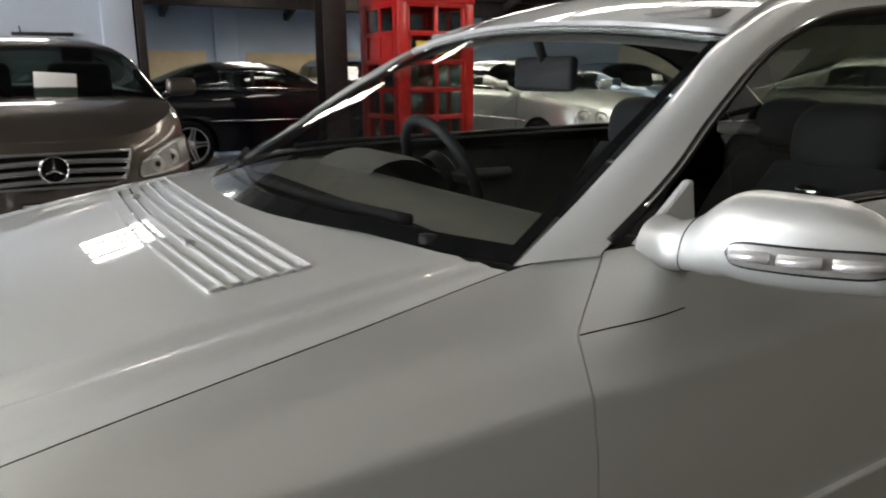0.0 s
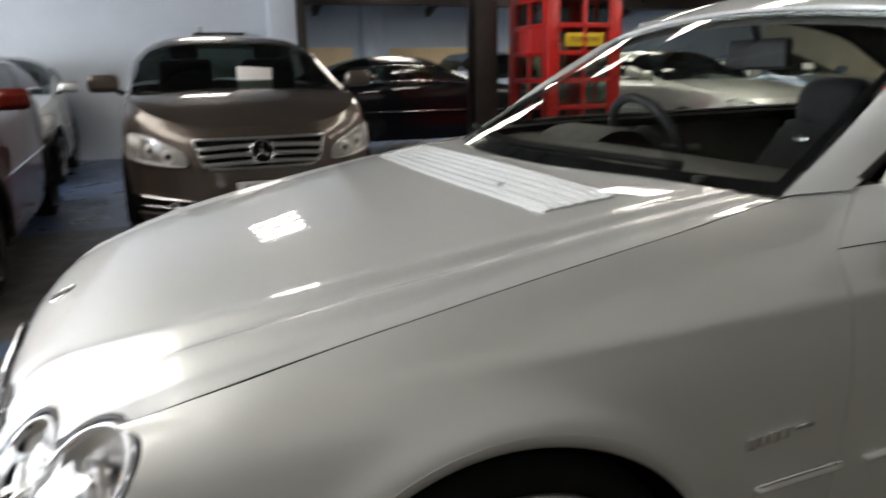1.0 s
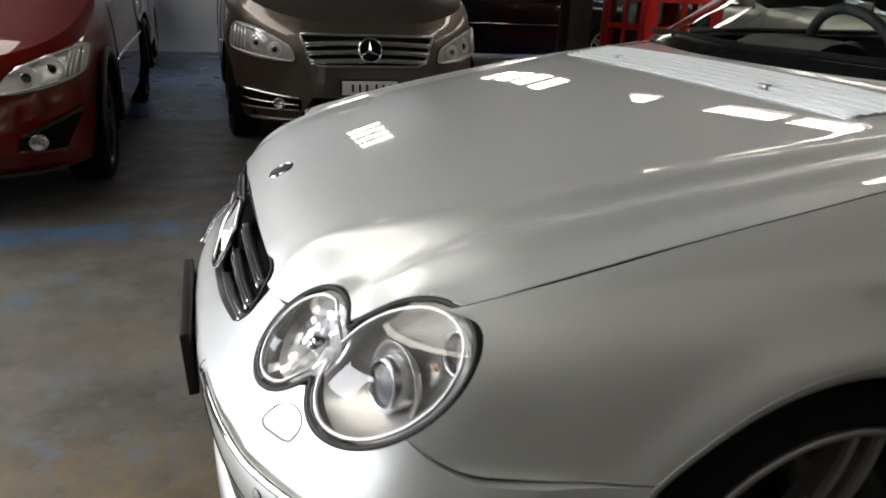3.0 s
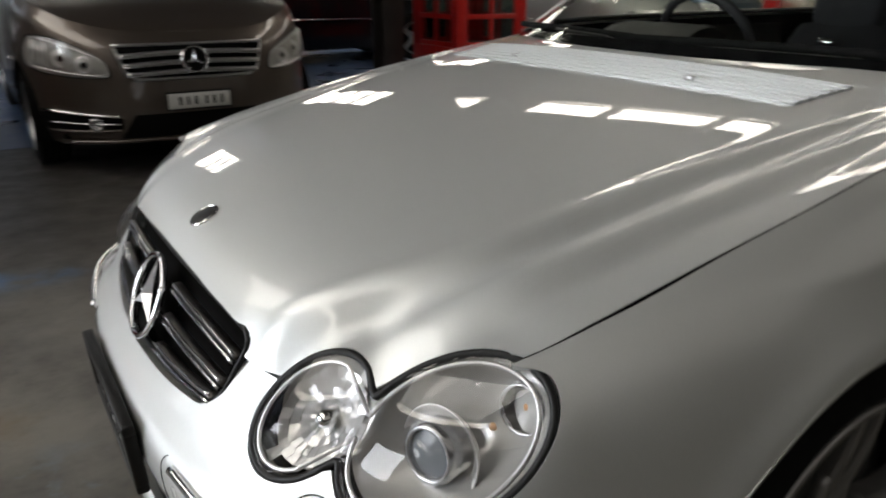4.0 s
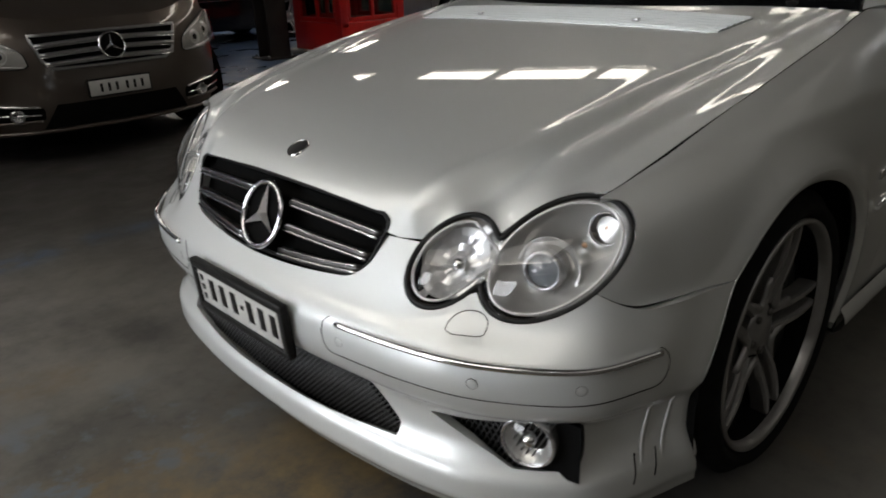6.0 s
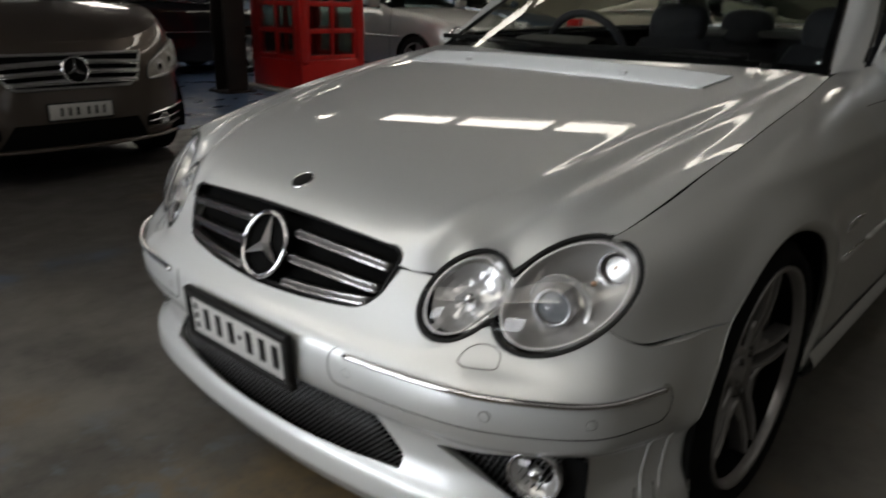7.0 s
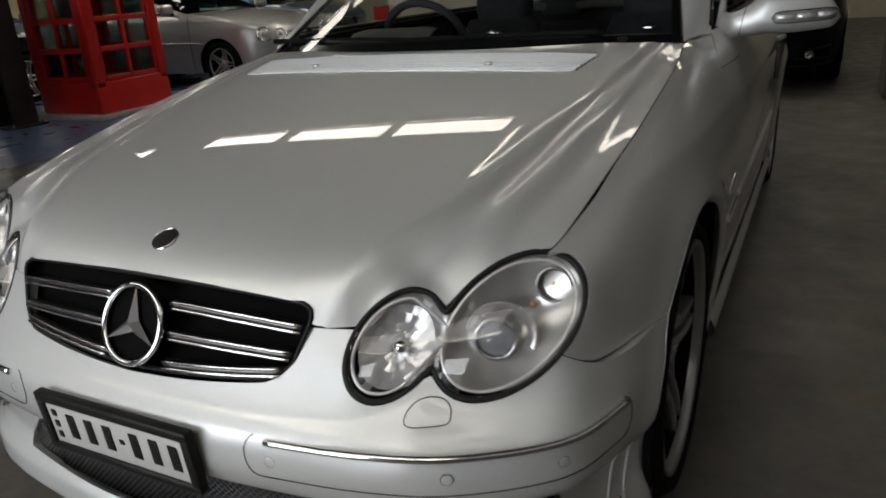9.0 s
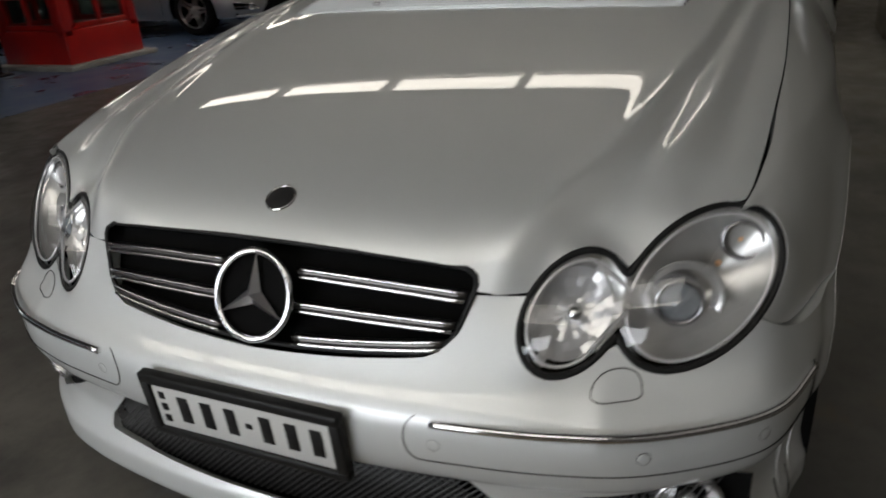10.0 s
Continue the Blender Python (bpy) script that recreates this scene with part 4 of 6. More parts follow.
backing = grid(lambda u, z: bumper_point(u, z, -0.07), steps(-0.8, 0.8, 60), steps(0.16, 0.66, 20))
backing = clip(backing, lambda p: lamp_field(p.y, p.z) - 0.1)
part("inner_shell", plain(backing), INNER, coupe)


def bumper_line(u0, u1, z, out, n=40, dz=None):
    return [bumper_point(u, z + (dz(u) if dz else 0), out) for u in steps(u0, u1, n)]


for side in (-1, 1):
    part("chrome_strip", tube(bumper_line(side * 0.24, side * 0.78, 0.492, 0.004, 50), 0.0065, 8), CHROME, bumper, "chrome bumper strip")
    # Outline of the inset moulding panel under the strip.
    front = [bumper_point(side * (0.225 - 0.018 * math.sin(a)), 0.4625 - 0.0375 * math.cos(a), 0.0005) for a in steps(0.2, math.pi - 0.2, 8)]
    rear = [bumper_point(side * (0.775 + 0.03 * math.sin(a)), 0.4625 - 0.0375 * math.cos(a), 0.0005) for a in steps(math.pi - 0.2, 0.2, 8)]
    loop = rear + bumper_line(side * 0.775, side * 0.225, 0.425, 0.0005, 50) + front
    part("panel_joint", tube(loop, 0.0009, 6), INNER, bumper)
    for u in (0.242, 0.49, 0.627):
        c, d = bumper_point(side * u, 0.455), bumper_point(side * u, 0.455, 0.02)
        m = Matrix.Translation(c) @ (d - c).to_track_quat("Z", "Y").to_matrix().to_4x4()
        part("parking_sensor", moved(lathe([(0.0, 0.0006), (0.008, 0.0005), (0.0092, 0.0), (0.0095, -0.004)], 20, "z"), m), SILVER, bumper, "round silver parking sensor")
        part("sensor_ring", moved(lathe([(0.0095, -0.001), (0.0099, 0.0003), (0.0106, -0.001)], 20, "z"), m), INNER, bumper)
    # Headlamp washer flap.
    us = min((abs(abs(bumper_point(k / 400, 0.536).y) - 0.560), k / 400) for k in range(400))[1]
    loop = []
    for a in steps(0, 2 * math.pi, 48)[:-1]:
        c, sn = math.cos(a), math.sin(a)
        across = math.copysign(abs(c) ** (0.8 if sn > 0 else 0.45), c)
        rise = sn if sn > 0 else -abs(sn) ** 0.55
        loop.append(bumper_point(side * (us + 0.034 * across + 0.006 * max(0.0, sn)), 0.531 + (0.024 if sn > 0 else 0.010) * rise, 0.0004))
    loop = drawn_to_lamp((loop, []), BUMPER_MARKS, (1, 2), 0, 0.10)[0]
    part("washer_flap_joint", tube(loop, 0.0009, 6, closed=True), INNER, bumper)
    # Mesh behind the fog opening, fog lamp, side fins.
    s = grid(lambda y, z: Vector((-0.655 - 0.25 * (0.6 - y), side * y, z)), steps(0.48, 0.75, 20), steps(0.25, 0.37, 10))
    part("fog_backing", plain(s), INNER, bumper)
    bars = []
    for k in range(16):
        y0 = 0.47 + 0.012 * k
        for d in (-1, 1):
            bars.append(tube([Vector((-0.665 - 0.25 * (0.6 - y0), side * y0, 0.25)), Vector((-0.665 - 0.25 * (0.6 - y0 - d * 0.06), side * (y0 + d * 0.06), 0.37))], 0.0016, 4))
    part("fog_mesh", joined(*bars), MESHMAT, bumper, "black mesh grille")
    m = Matrix.Translation((-0.662, side * 0.668, 0.322)) @ pose(0, 0, 0, 0, -90, 0) @ pose(0, 0, 0, side * -18, 0, 0)
    fog = part("fog_lamp", moved(lathe([(0.0, -0.03), (0.03, -0.022), (0.046, -0.002), (0.047, 0.0)], 32, "z"), m), LAMPBRIGHT, bumper, "round fog lamp")
    part("fog_glass", moved(lathe([(0.0, 0.016), (0.02, 0.014), (0.038, 0.007), (0.047, -0.001)], 32, "z"), m), LENS, fog)
    part("fog_rim", moved(lathe([(0.046, -0.03), (0.046, 0.003), (0.05, 0.004), (0.053, -0.002), (0.053, -0.03)], 32, "z"), m), LAMPGREY, fog)
    part("fog_bulb", moved(lathe([(0.0, 0.004), (0.012, 0.002), (0.014, -0.02)], 16, "z"), m), CHROME, fog)
    for k in range(2):
        lean = lambda z: 0.03 * (z - 0.22) / 0.18
        pts = [bumper_point(side * (0.775 + 0.052 * k + lean(z)), z, 0.0 - 0.008 * ((z - 0.31) / 0.1) ** 2) for z in steps(0.225, 0.40, 12)]
        part("side_fin", tube(pts, 0.0055, 8, flat=0.6), SILVER, bumper, "silver side fin")
        pts = [bumper_point(side * (0.755 + 0.052 * k + lean(z)), z, 0.0006) for z in steps(0.215, 0.27, 5)]
        part("fin_slot", tube(pts, 0.0012, 6), INNER, bumper)

# Lower intake mesh.
bars = []
for k in range(64):
    y0 = -0.44 + 0.014 * k
    for d in (-1, 1):
        pts = []
        for z in (0.235, 0.30, 0.375):
            y = y0 + d * (z - 0.235) * 1.1
            if abs(y) < 0.46:
                pts.append(Vector((-0.772 + 0.2 * y * y, y, z)))
        if len(pts) > 1:
            bars.append(tube(pts, 0.002, 4))
part("intake_mesh", joined(*bars), MESHMAT, bumper, "black mesh in the lower intake")

# ---- grille ----
grille = new("grille")
grille.parent = coupe


def grille_surface(y, z, back=0.0):
    return Vector((-0.770 + 0.42 * (z - 0.545) + 0.15 * y * y + back, y, z))


s = clip(grid(lambda y, z: grille_surface(y, z, 0.035), steps(-0.40, 0.40, 40), steps(0.53, 0.72, 10)), lambda p: min(0.03 - grille_field(p.y, p.z), 0.703 - p.z))
part("grille_backing", plain(s), INNER, grille)
for z in (0.647, 0.597, 0.552):
    pts = [grille_surface(y, z + 0.012 - 0.085 * y * y * (1 if z > 0.6 else 0.2), 0.006) for y in steps(-0.36, 0.36, 50)]
    if z < 0.56:
        pts = [grille_surface(y, 0.559 + 0.16 * y * y + 0.02 * abs(y), 0.006) for y in steps(-0.36, 0.36, 50)]
    for half in (-1, 1):
        run = [p for p in pts if grille_field(p.y, p.z) < -0.003 and p.y * half > 0.06]
        part("grille_bar", tube(run, 0.009, 10, flat=0.6), STEEL, grille, "dark metal grille bar")
        part("chrome_edge", tube([p + Vector((-0.0085, 0, 0.0065)) for p in run], 0.0019, 8), CHROME, grille, "chrome bar edge")
        part("chrome_edge", tube([p + Vector((-0.0110, 0, -0.0055)) for p in run], 0.0029, 8), CHROME, grille, "chrome bar edge")
rim = []
for k in range(200):
    a = 2 * math.pi * k / 200
    d = Vector((0, math.sin(a), math.cos(a)))
    lo, hi = 0.0, 0.6
    for _ in range(24):
        m = (lo + hi) / 2
        if grille_field(d.y * m, 0.62 + d.z * m) < -0.002:
            lo = m
        else:
            hi = m
    rim.append(grille_surface(d.y * lo, 0.62 + d.z * lo, 0.004))
part("grille_surround", tube(rim, 0.004, 8, closed=True), TRIM, grille, "black grille surround")
# The round emblem: a chrome ring and three tapered points.
em = Matrix.Translation(grille_surface(0, 0.622, -0.012)) @ pose(0, 0, 0, 0, -66, 0)
emblem = part("emblem", moved(lathe([(0.064, 0.0), (0.065, 0.006), (0.070, 0.0085), (0.075, 0.006), (0.0765, 0.0), (0.070, -0.004)], 64, "z", True), em), CHROME, grille, "round chrome three-pointed emblem")
# Black disc added for the dark grille opening inside the ring.
part("emblem_back", moved(lathe([(0.0, -0.006), (0.066, -0.006), (0.068, -0.004)], 48, "z"), em), INNER, emblem, "black disc that darkens the opening behind the emblem")
for k in range(3):
    b = bmesh.new()
    top = b.verts.new((0, 0, 0.014))
    end = b.verts.new((0, 0.067, 0.004))
    sides = [b.verts.new((-0.0125, 0.0072, 0.0)), b.verts.new((0.0125, 0.0072, 0.0))]
    b.faces.new((top, end, sides[0]))
    b.faces.new((top, sides[1], end))
    b.faces.new((sides[0], end, sides[1]))
    part("emblem_point", moved(b, em @ pose(0, 0, 0, 0, 0, -90 + 120 * k)), STAR, emblem, smooth=False)

# ---- number plate ----
plate = new("number_plate")
plate.parent = coupe
PLATE = pose(-0.834, 0, 0.434, 0, -4, 0)
part("plate_frame", moved(joined(box(0.02, 0.386, 0.02, (0, 0, 0.055), 0.004), box(0.02, 0.386, 0.018, (0, 0, -0.053), 0.004), box(0.02, 0.02, 0.1, (0, -0.183, 0), 0.004),
                                 box(0.02, 0.02, 0.1, (0, 0.183, 0), 0.004), box(0.01, 0.37, 0.10, (0.006, 0, 0))), PLATE), TRIM, plate, "black plate frame")
part("plate_sheet", moved(box(0.003, 0.356, 0.092, (-0.003, 0, 0), 0.001), PLATE), PLATEWHITE, plate, "white number plate")
for k, y in enumerate((0.112, 0.064, 0.016, -0.052, -0.1, -0.146)):
    part("plate_bar", moved(box(0.002, 0.021, 0.052, (-0.0055, y, 0.002), 0.0006), PLATE), TRIM, plate)
part("plate_bar", moved(box(0.002, 0.012, 0.01, (-0.0055, -0.018, 0.002), 0.0006), PLATE), TRIM, plate)
for z in (-0.024, 0.0, 0.024):
    part("plate_bar", moved(box(0.002, 0.012, 0.014, (-0.0055, 0.155, z), 0.0006), PLATE), TRIM, plate)
part("plate_bracket", box(0.03, 0.28, 0.07, (-0.815, 0, 0.436), 0.006), TRIM, plate)

# ---- headlights ----
LAMP_N = Vector((-1, -0.45, 0.68)).normalized()


def headlight(side):
    lamp = new("headlight")
    lamp.parent = coupe
    tagged(lamp, "clear twin-oval headlight with a projector")

    def out(pts):
        return [Vector((p.x, -p.y, p.z)) for p in pts] if side > 0 else pts

    def put(name, bm, mat, label="", parent=lamp):
        if side > 0:
            moved(bm, Matrix.Diagonal((1, -1, 1, 1)))
            bmesh.ops.reverse_faces(bm, faces=bm.faces)
        return part(name, bm, mat, parent, label)

    ring = [Vector((lamp_x(y, z), y, z)) - LAMP_N * 0.004 for y, z in outline(0.002)]
    put("gasket", tube(ring, 0.0054, 10, closed=True), TRIM, "black rubber gasket")
    ring = [Vector((lamp_x(y, z, 0.004), y, z)) - LAMP_N * 0.001 for y, z in outline(-0.008)]
    put("lens_edge", tube(ring, 0.003, 8, closed=True), REFLECTOR)
    s = clip(grid(lambda y, z: Vector((lamp_x(y, z, 0.042), y, z)), steps(-0.80, -0.38, 60), steps(0.5, 0.79, 46)), lambda p: -0.001 - lamp_field(p.y, p.z))
    put("lens", plain(s), LENS, "clear lens")
    # The housing: a deep bowl behind each oval.
    def bowl(y, z):
        d = max(0.0, -lamp_field(y, z))
        deep = 0.004 + 0.055 * min(1.0, d / 0.06) ** 0.75 if y < -0.556 else 0.010 + 0.05 * min(1.0, d / 0.05) ** 0.7
        return Vector((lamp_x(y, z), y, z)) - LAMP_N * deep
    s = clip(grid(bowl, steps(-0.80, -0.38, 60), steps(0.5, 0.79, 46)), lambda p: -0.0 - lamp_field(p.y, p.z))
    put("housing", plain(s), LAMPBRIGHT, "grey lamp housing")

    def disc_at(y, z, depth, profile, mat, name, label="", parent=lamp, n=36):
        c = Vector((lamp_x(y, z), y, z)) - LAMP_N * depth
        aim = Vector((-1, -0.30, 0.16))
        return put(name, moved(lathe(profile, n, "z"), Matrix.Translation(c) @ aim.to_track_quat("Z", "Y").to_matrix().to_4x4()), mat, label, parent)

    # Large oval: projector in its bright cup, round fluted turn lamp above.
    disc_at(-0.636, 0.630, 0.034, [(0.0, 0.026), (0.012, 0.024), (0.021, 0.017), (0.028, 0.005), (0.030, 0.0)], LENS, "projector_glass", "glass projector lens")
    disc_at(-0.636, 0.630, 0.034, [(0.0, 0.008), (0.012, 0.006), (0.028, 0.0)], LENSGREY, "projector_core")
    disc_at(-0.636, 0.630, 0.034, [(0.029, -0.03), (0.029, 0.005), (0.031, 0.008), (0.036, 0.006), (0.039, -0.006), (0.041, -0.03)], LAMPGREY, "projector_ring", "bright projector ring")
    disc_at(-0.644, 0.638, 0.048, [(0.041, 0.0), (0.047, 0.003), (0.056, 0.014), (0.058, 0.013), (0.048, -0.002)], LAMPBRIGHT, "projector_cup")
    disc_at(-0.708, 0.702, 0.030, [(0.0255, 0.006), (0.027, 0.010), (0.0295, 0.010), (0.031, 0.003)], LAMPGREY, "turn_rim", "bright turn lamp rim")
    disc_at(-0.708, 0.702, 0.030, [(0.0, 0.0), (0.004, -0.001), (0.0055, -0.006), (0.0055, -0.013)], AMBER, "turn_bulb", "pale amber bulb")
    disc_at(-0.683, 0.675, 0.038, [(0.0, 0.005), (0.003, 0.004), (0.005, 0.0)], AMBER, "side_bulb", "small amber bulb", n=12)
    aim = Vector((-1, -0.30, 0.16)).to_track_quat("Z", "Y").to_matrix().to_4x4()
    centre = Vector((lamp_x(-0.708, 0.702), -0.708, 0.702)) - LAMP_N * 0.030
    dice = random.Random(3)
    b = bmesh.new()
    for i in range(5):
        for j in range(16):
            t1, t2 = dice.uniform(-0.0012, 0.0012), dice.uniform(-0.0012, 0.0012)
            quad = []
            for di, dj in ((0, 0), (1, 0), (1, 1), (0, 1)):
                a, r = 2 * math.pi * (j + dj + 0.5 * i) / 16, 0.003 + 0.0235 * (i + di) / 5
                quad.append(b.verts.new((r * math.cos(a), r * math.sin(a), -0.016 + 33 * r * r + (2 * di - 1) * t1 + (2 * dj - 1) * t2)))
            b.faces.new(quad)
    turn = put("turn_bowl", moved(b, Matrix.Translation(centre) @ aim), STEEL, "faceted turn lamp bowl")
    for poly in turn.data.polygons:
        poly.use_smooth = False
    # Small oval: a bowl of bright facets round its bulb shield.
    dice = random.Random(7)
    b = bmesh.new()
    rings, sectors = 6, 26
    for i in range(rings):
        for j in range(sectors):
            tilt = (dice.uniform(-0.0014, 0.0014), dice.uniform(-0.0011, 0.0011))
            quad = []
            for di, dj in ((0, 0), (1, 0), (1, 1), (0, 1)):
                a, r = 2 * math.pi * (j + dj + 0.3 * i) / sectors, 0.010 + 0.068 * (i + di) / rings
                yy, zz = -0.4924 + r * math.sin(a), 0.6242 + r * 1.05 * math.cos(a)
                deep = 0.040 - 5.2 * r * r + (2 * di - 1) * tilt[0] + (2 * dj - 1) * tilt[1]
                quad.append((yy, zz, deep))
            if all(lamp_field(q[0], q[1]) < -0.004 and q[0] > -0.565 for q in quad):
                b.faces.new([b.verts.new(Vector((lamp_x(y, z), y, z)) - LAMP_N * max(0.008, d)) for y, z, d in quad])
    bmesh.ops.recalc_face_normals(b, faces=b.faces)
    facets = put("reflector", b, REFLECTOR, "bright faceted reflector")
    for poly in facets.data.polygons:
        poly.use_smooth = False
    disc_at(-0.498, 0.624, 0.03, [(0.0, 0.014), (0.008, 0.012), (0.013, 0.004), (0.013, -0.02)], CHROME, "bulb_shield")
    return lamp


headlight(-1)
headlight(1)

# ---- greenhouse ----
rail_in = curve3([(0.58, 0.706, 0.962), (0.745, 0.668, 1.05), (0.93, 0.630, 1.162), (1.13, 0.585, 1.282), (1.38, 0.558, 1.37), (1.8, 0.55, 1.405), (2.25, 0.555, 1.365), (2.65, 0.60, 1.23), (3.0, 0.66, 1.06), (3.2, 0.70, 0.99)])
rail_out = curve3([(0.68, 0.762, 0.974), (0.84, 0.738, 1.066), (0.97, 0.71, 1.158), (1.175, 0.658, 1.265), (1.40, 0.628, 1.325), (1.8, 0.612, 1.352), (2.2, 0.628, 1.305), (2.5, 0.675, 1.20), (2.75, 0.735, 1.09), (2.9, 0.78, 1.0)])


def along(curve, x):
    """The point of a rail curve at x."""
    lo, hi = 0.0, 1.0
    for _ in range(24):
        m = (lo + hi) / 2
        if curve(m).x < x:
            lo = m
        else:
            hi = m
    return curve(lo)


def rail_surface(u, v):
    """The pillar and roof rail: an arched band from the screen or roof edge (0) to the side window (1)."""
    a, b = rail_in(u), rail_out(u)
    t = rail_in(min(1, u + 0.01)) + rail_out(min(1, u + 0.01)) - rail_in(max(0, u - 0.01)) - rail_out(max(0, u - 0.01))
    n = t.cross(b - a).normalized()
    if n.y < 0:
        n = -n
    q = a.lerp(b, v) + n * (0.019 * math.sin(math.pi * v) ** 0.9 * min(1.0, 0.15 + 6 * u) if 0 < v < 1 else 0.0)
    return Vector((q.x, -q.y, q.z))


for side in (-1, 1):
    s = grid(rail_surface, steps(0, 1, 90), steps(0, 1, 14))
    if side > 0:
        s = mirrored(s)
    bm = plain((s[0], [tuple(reversed(f)) for f in s[1]]))
    part("roof_rail", bm, SILVER, coupe, "silver windscreen pillar and roof rail")
    inner = grid(lambda u, v: rail_surface(u, v) + Vector((0.006, 0.012, -0.008)), steps(0.02, 1, 60), steps(0.04, 0.96, 6))
    part("pillar_lining", plain(mirrored(inner) if side > 0 else inner), DASHMAT, coupe, "dark pillar lining")
    edge = [rail_surface(u, 0.985) + Vector((0, 0.004, -0.004)) for u in steps(0.02, 0.98, 80)]
    edge = [Vector((p.x, -p.y, p.z)) if side > 0 else p for p in edge]
    part("window_seal", tube(edge, 0.009, 8), TRIM, coupe, "black window seal")
    part("window_chrome", tube([p + Vector((0, side * 0.006, 0.005)) for p in edge[4:]], 0.003, 6), CHROME, coupe, "thin chrome window strip")


def screen(u, v):
    """u across from -1 to 1, v from the cowl up to the header."""
    e = Vector((0.583, 0.705, 0.964)).lerp(Vector((1.128, 0.586, 1.281)), v) + Vector((-0.5, 0, 0.86)) * 0.004 * math.sin(math.pi * v)
    k = 1 - u * u
    bow = 0.20 * (1 - v) + 0.035 * v
    return Vector((e.x - bow * k, e.y * 0.99 * u, e.z + (0.012 + 0.03 * v) * k))


part("windscreen", plain(grid(screen, steps(-1, 1, 40), steps(0, 1, 20))), PANE, coupe, "clear windscreen")
for a, b, c, d in ((-1, -0.97, 0, 1), (0.94, 1, 0, 1), (-0.97, 0.94, 0, 0.06), (-0.97, 0.94, 0.955, 1)):
    s = grid(lambda u, v: screen(u, v) + Vector((0.001, 0, -0.003)), steps(a, b, 24), steps(c, d, 16))
    part("screen_border", plain(s), GLOSSTRIM, coupe, "black windscreen border")


def roof_point(x, s):
    """s across from -1 to 1."""
    e = along(rail_in, x)
    return Vector((x - 0.035 * (1 - s * s) * max(0.0, 1 - (x - 1.13) / 0.3), s * e.y, e.z + 0.042 * (1 - s * s) * (1 if x < 2.3 else max(0.3, 1 - (x - 2.3)))))


part("roof_panel", flanged(grid(roof_point, steps(1.13, 2.32, 30), steps(-1, 1, 24)), 0.01), SILVER, coupe, "silver roof")
part("roof_lining", plain(grid(lambda x, s: roof_point(x, s) - Vector((0, 0, 0.03)), steps(1.12, 2.32, 20), steps(-1, 1, 12))), LINING, coupe, "grey headliner")
part("rear_window", plain(grid(lambda x, s: roof_point(x, s * 0.97) + Vector((0, 0, -0.008)), steps(2.33, 3.05, 16), steps(-1, 1, 16))), TINTED, coupe, "tinted rear window")
boot = grid(lambda x, s: Vector((x, s * edge_y(x), edge_z(x) + (0.035 if x > 3.0 else 0.02) * (1 - s * s))), steps(3.06, 3.8, 16), steps(-1, 1, 16))
part("boot_lid", flanged(boot, 0.01), SILVER, coupe, "silver boot lid")
tail = grid(lambda y, z: Vector((3.80 + 0.05 * math.sin((z - 0.2) / 0.75 * math.pi) - 0.12 * (y / 0.66) ** 4, y, z)), steps(-0.66, 0.66, 16), steps(0.2, 0.96, 12))
part("rear_bumper", flanged(tail, 0.01), SILVER, coupe, "silver rear end")
for side in (-1, 1):
    def pane(u, v):
        x = 0.84 + 2.0 * u
        e = along(rail_out, x)
        a, b = Vector((x, -(edge_y(x) - 0.028), edge_z(x) - 0.02)), Vector((x, -(e.y - 0.006), e.z + 0.002))
        p = a.lerp(b, v) + Vector((0, -0.014 * math.sin(v * math.pi), 0))
        return Vector((p.x, p.y if side < 0 else -p.y, p.z))
    part("side_window", plain(grid(pane, steps(0.06, 0.98, 40), steps(0, 1, 10))), PANE if side > 0 else glass("side_glass", (0.8, 0.85, 0.83), density=0.45, glance=0.15), coupe, "side window")
    seal = [Vector((x, side * (edge_y(x) - 0.012), edge_z(x) + 0.006)) for x in steps(0.80, 2.9, 50)]
    part("belt_seal", tube(seal, 0.009, 8), TRIM, coupe, "black belt seal")
    part("belt_chrome", tube([p + Vector((0, side * 0.011, 0.002)) for p in seal], 0.0035, 6), CHROME, coupe)

# Cowl panel and wipers under the screen.
cowl = grid(lambda u, v: Vector((hood_rear(0.715 * u) - 0.012 + 0.085 * v, 0.715 * u, hood_point(hood_rear(0.715 * u), 0.715 * u).z - 0.014 + 0.004 * math.sin(v * 9))), steps(-1, 1, 50), steps(0, 1, 6))
part("cowl", plain(cowl), TRIM, coupe, "black plastic cowl")
for y0, y1 in ((-0.55, 0.10), (0.05, 0.62)):
    wiper = new("wiper")
    wiper.parent = coupe
    p0 = Vector((hood_rear(y0) + 0.03, y0, 0.972))
    arm = [p0, p0 + Vector((0.0, 0.12, 0.022)), Vector((hood_rear((y0 + y1) / 2) + 0.055, (y0 + y1) / 2 + 0.08, 0.998))]
    part("wiper_arm", tube(arm, 0.008, 8, flat=0.6), TRIM, wiper, "black wiper arm")
    blade = [Vector((hood_rear(y) + 0.052 + 0.01 * math.sin(3 * y), y, 0.996 + 0.004 * math.sin(5 * (y - y0)))) for y in steps(y0 + 0.05, y1 + 0.12, 20)]
    part("wiper_blade", tube(blade, 0.007, 6, flat=1.4), RUBBER, wiper, "black wiper blade")
    part("wiper_pivot", moved(lathe([(0.0, 0.018), (0.014, 0.016), (0.018, 0.0)], 16, "z"), Matrix.Translation(p0 - Vector((0, 0, 0.006)))), TRIM, wiper)


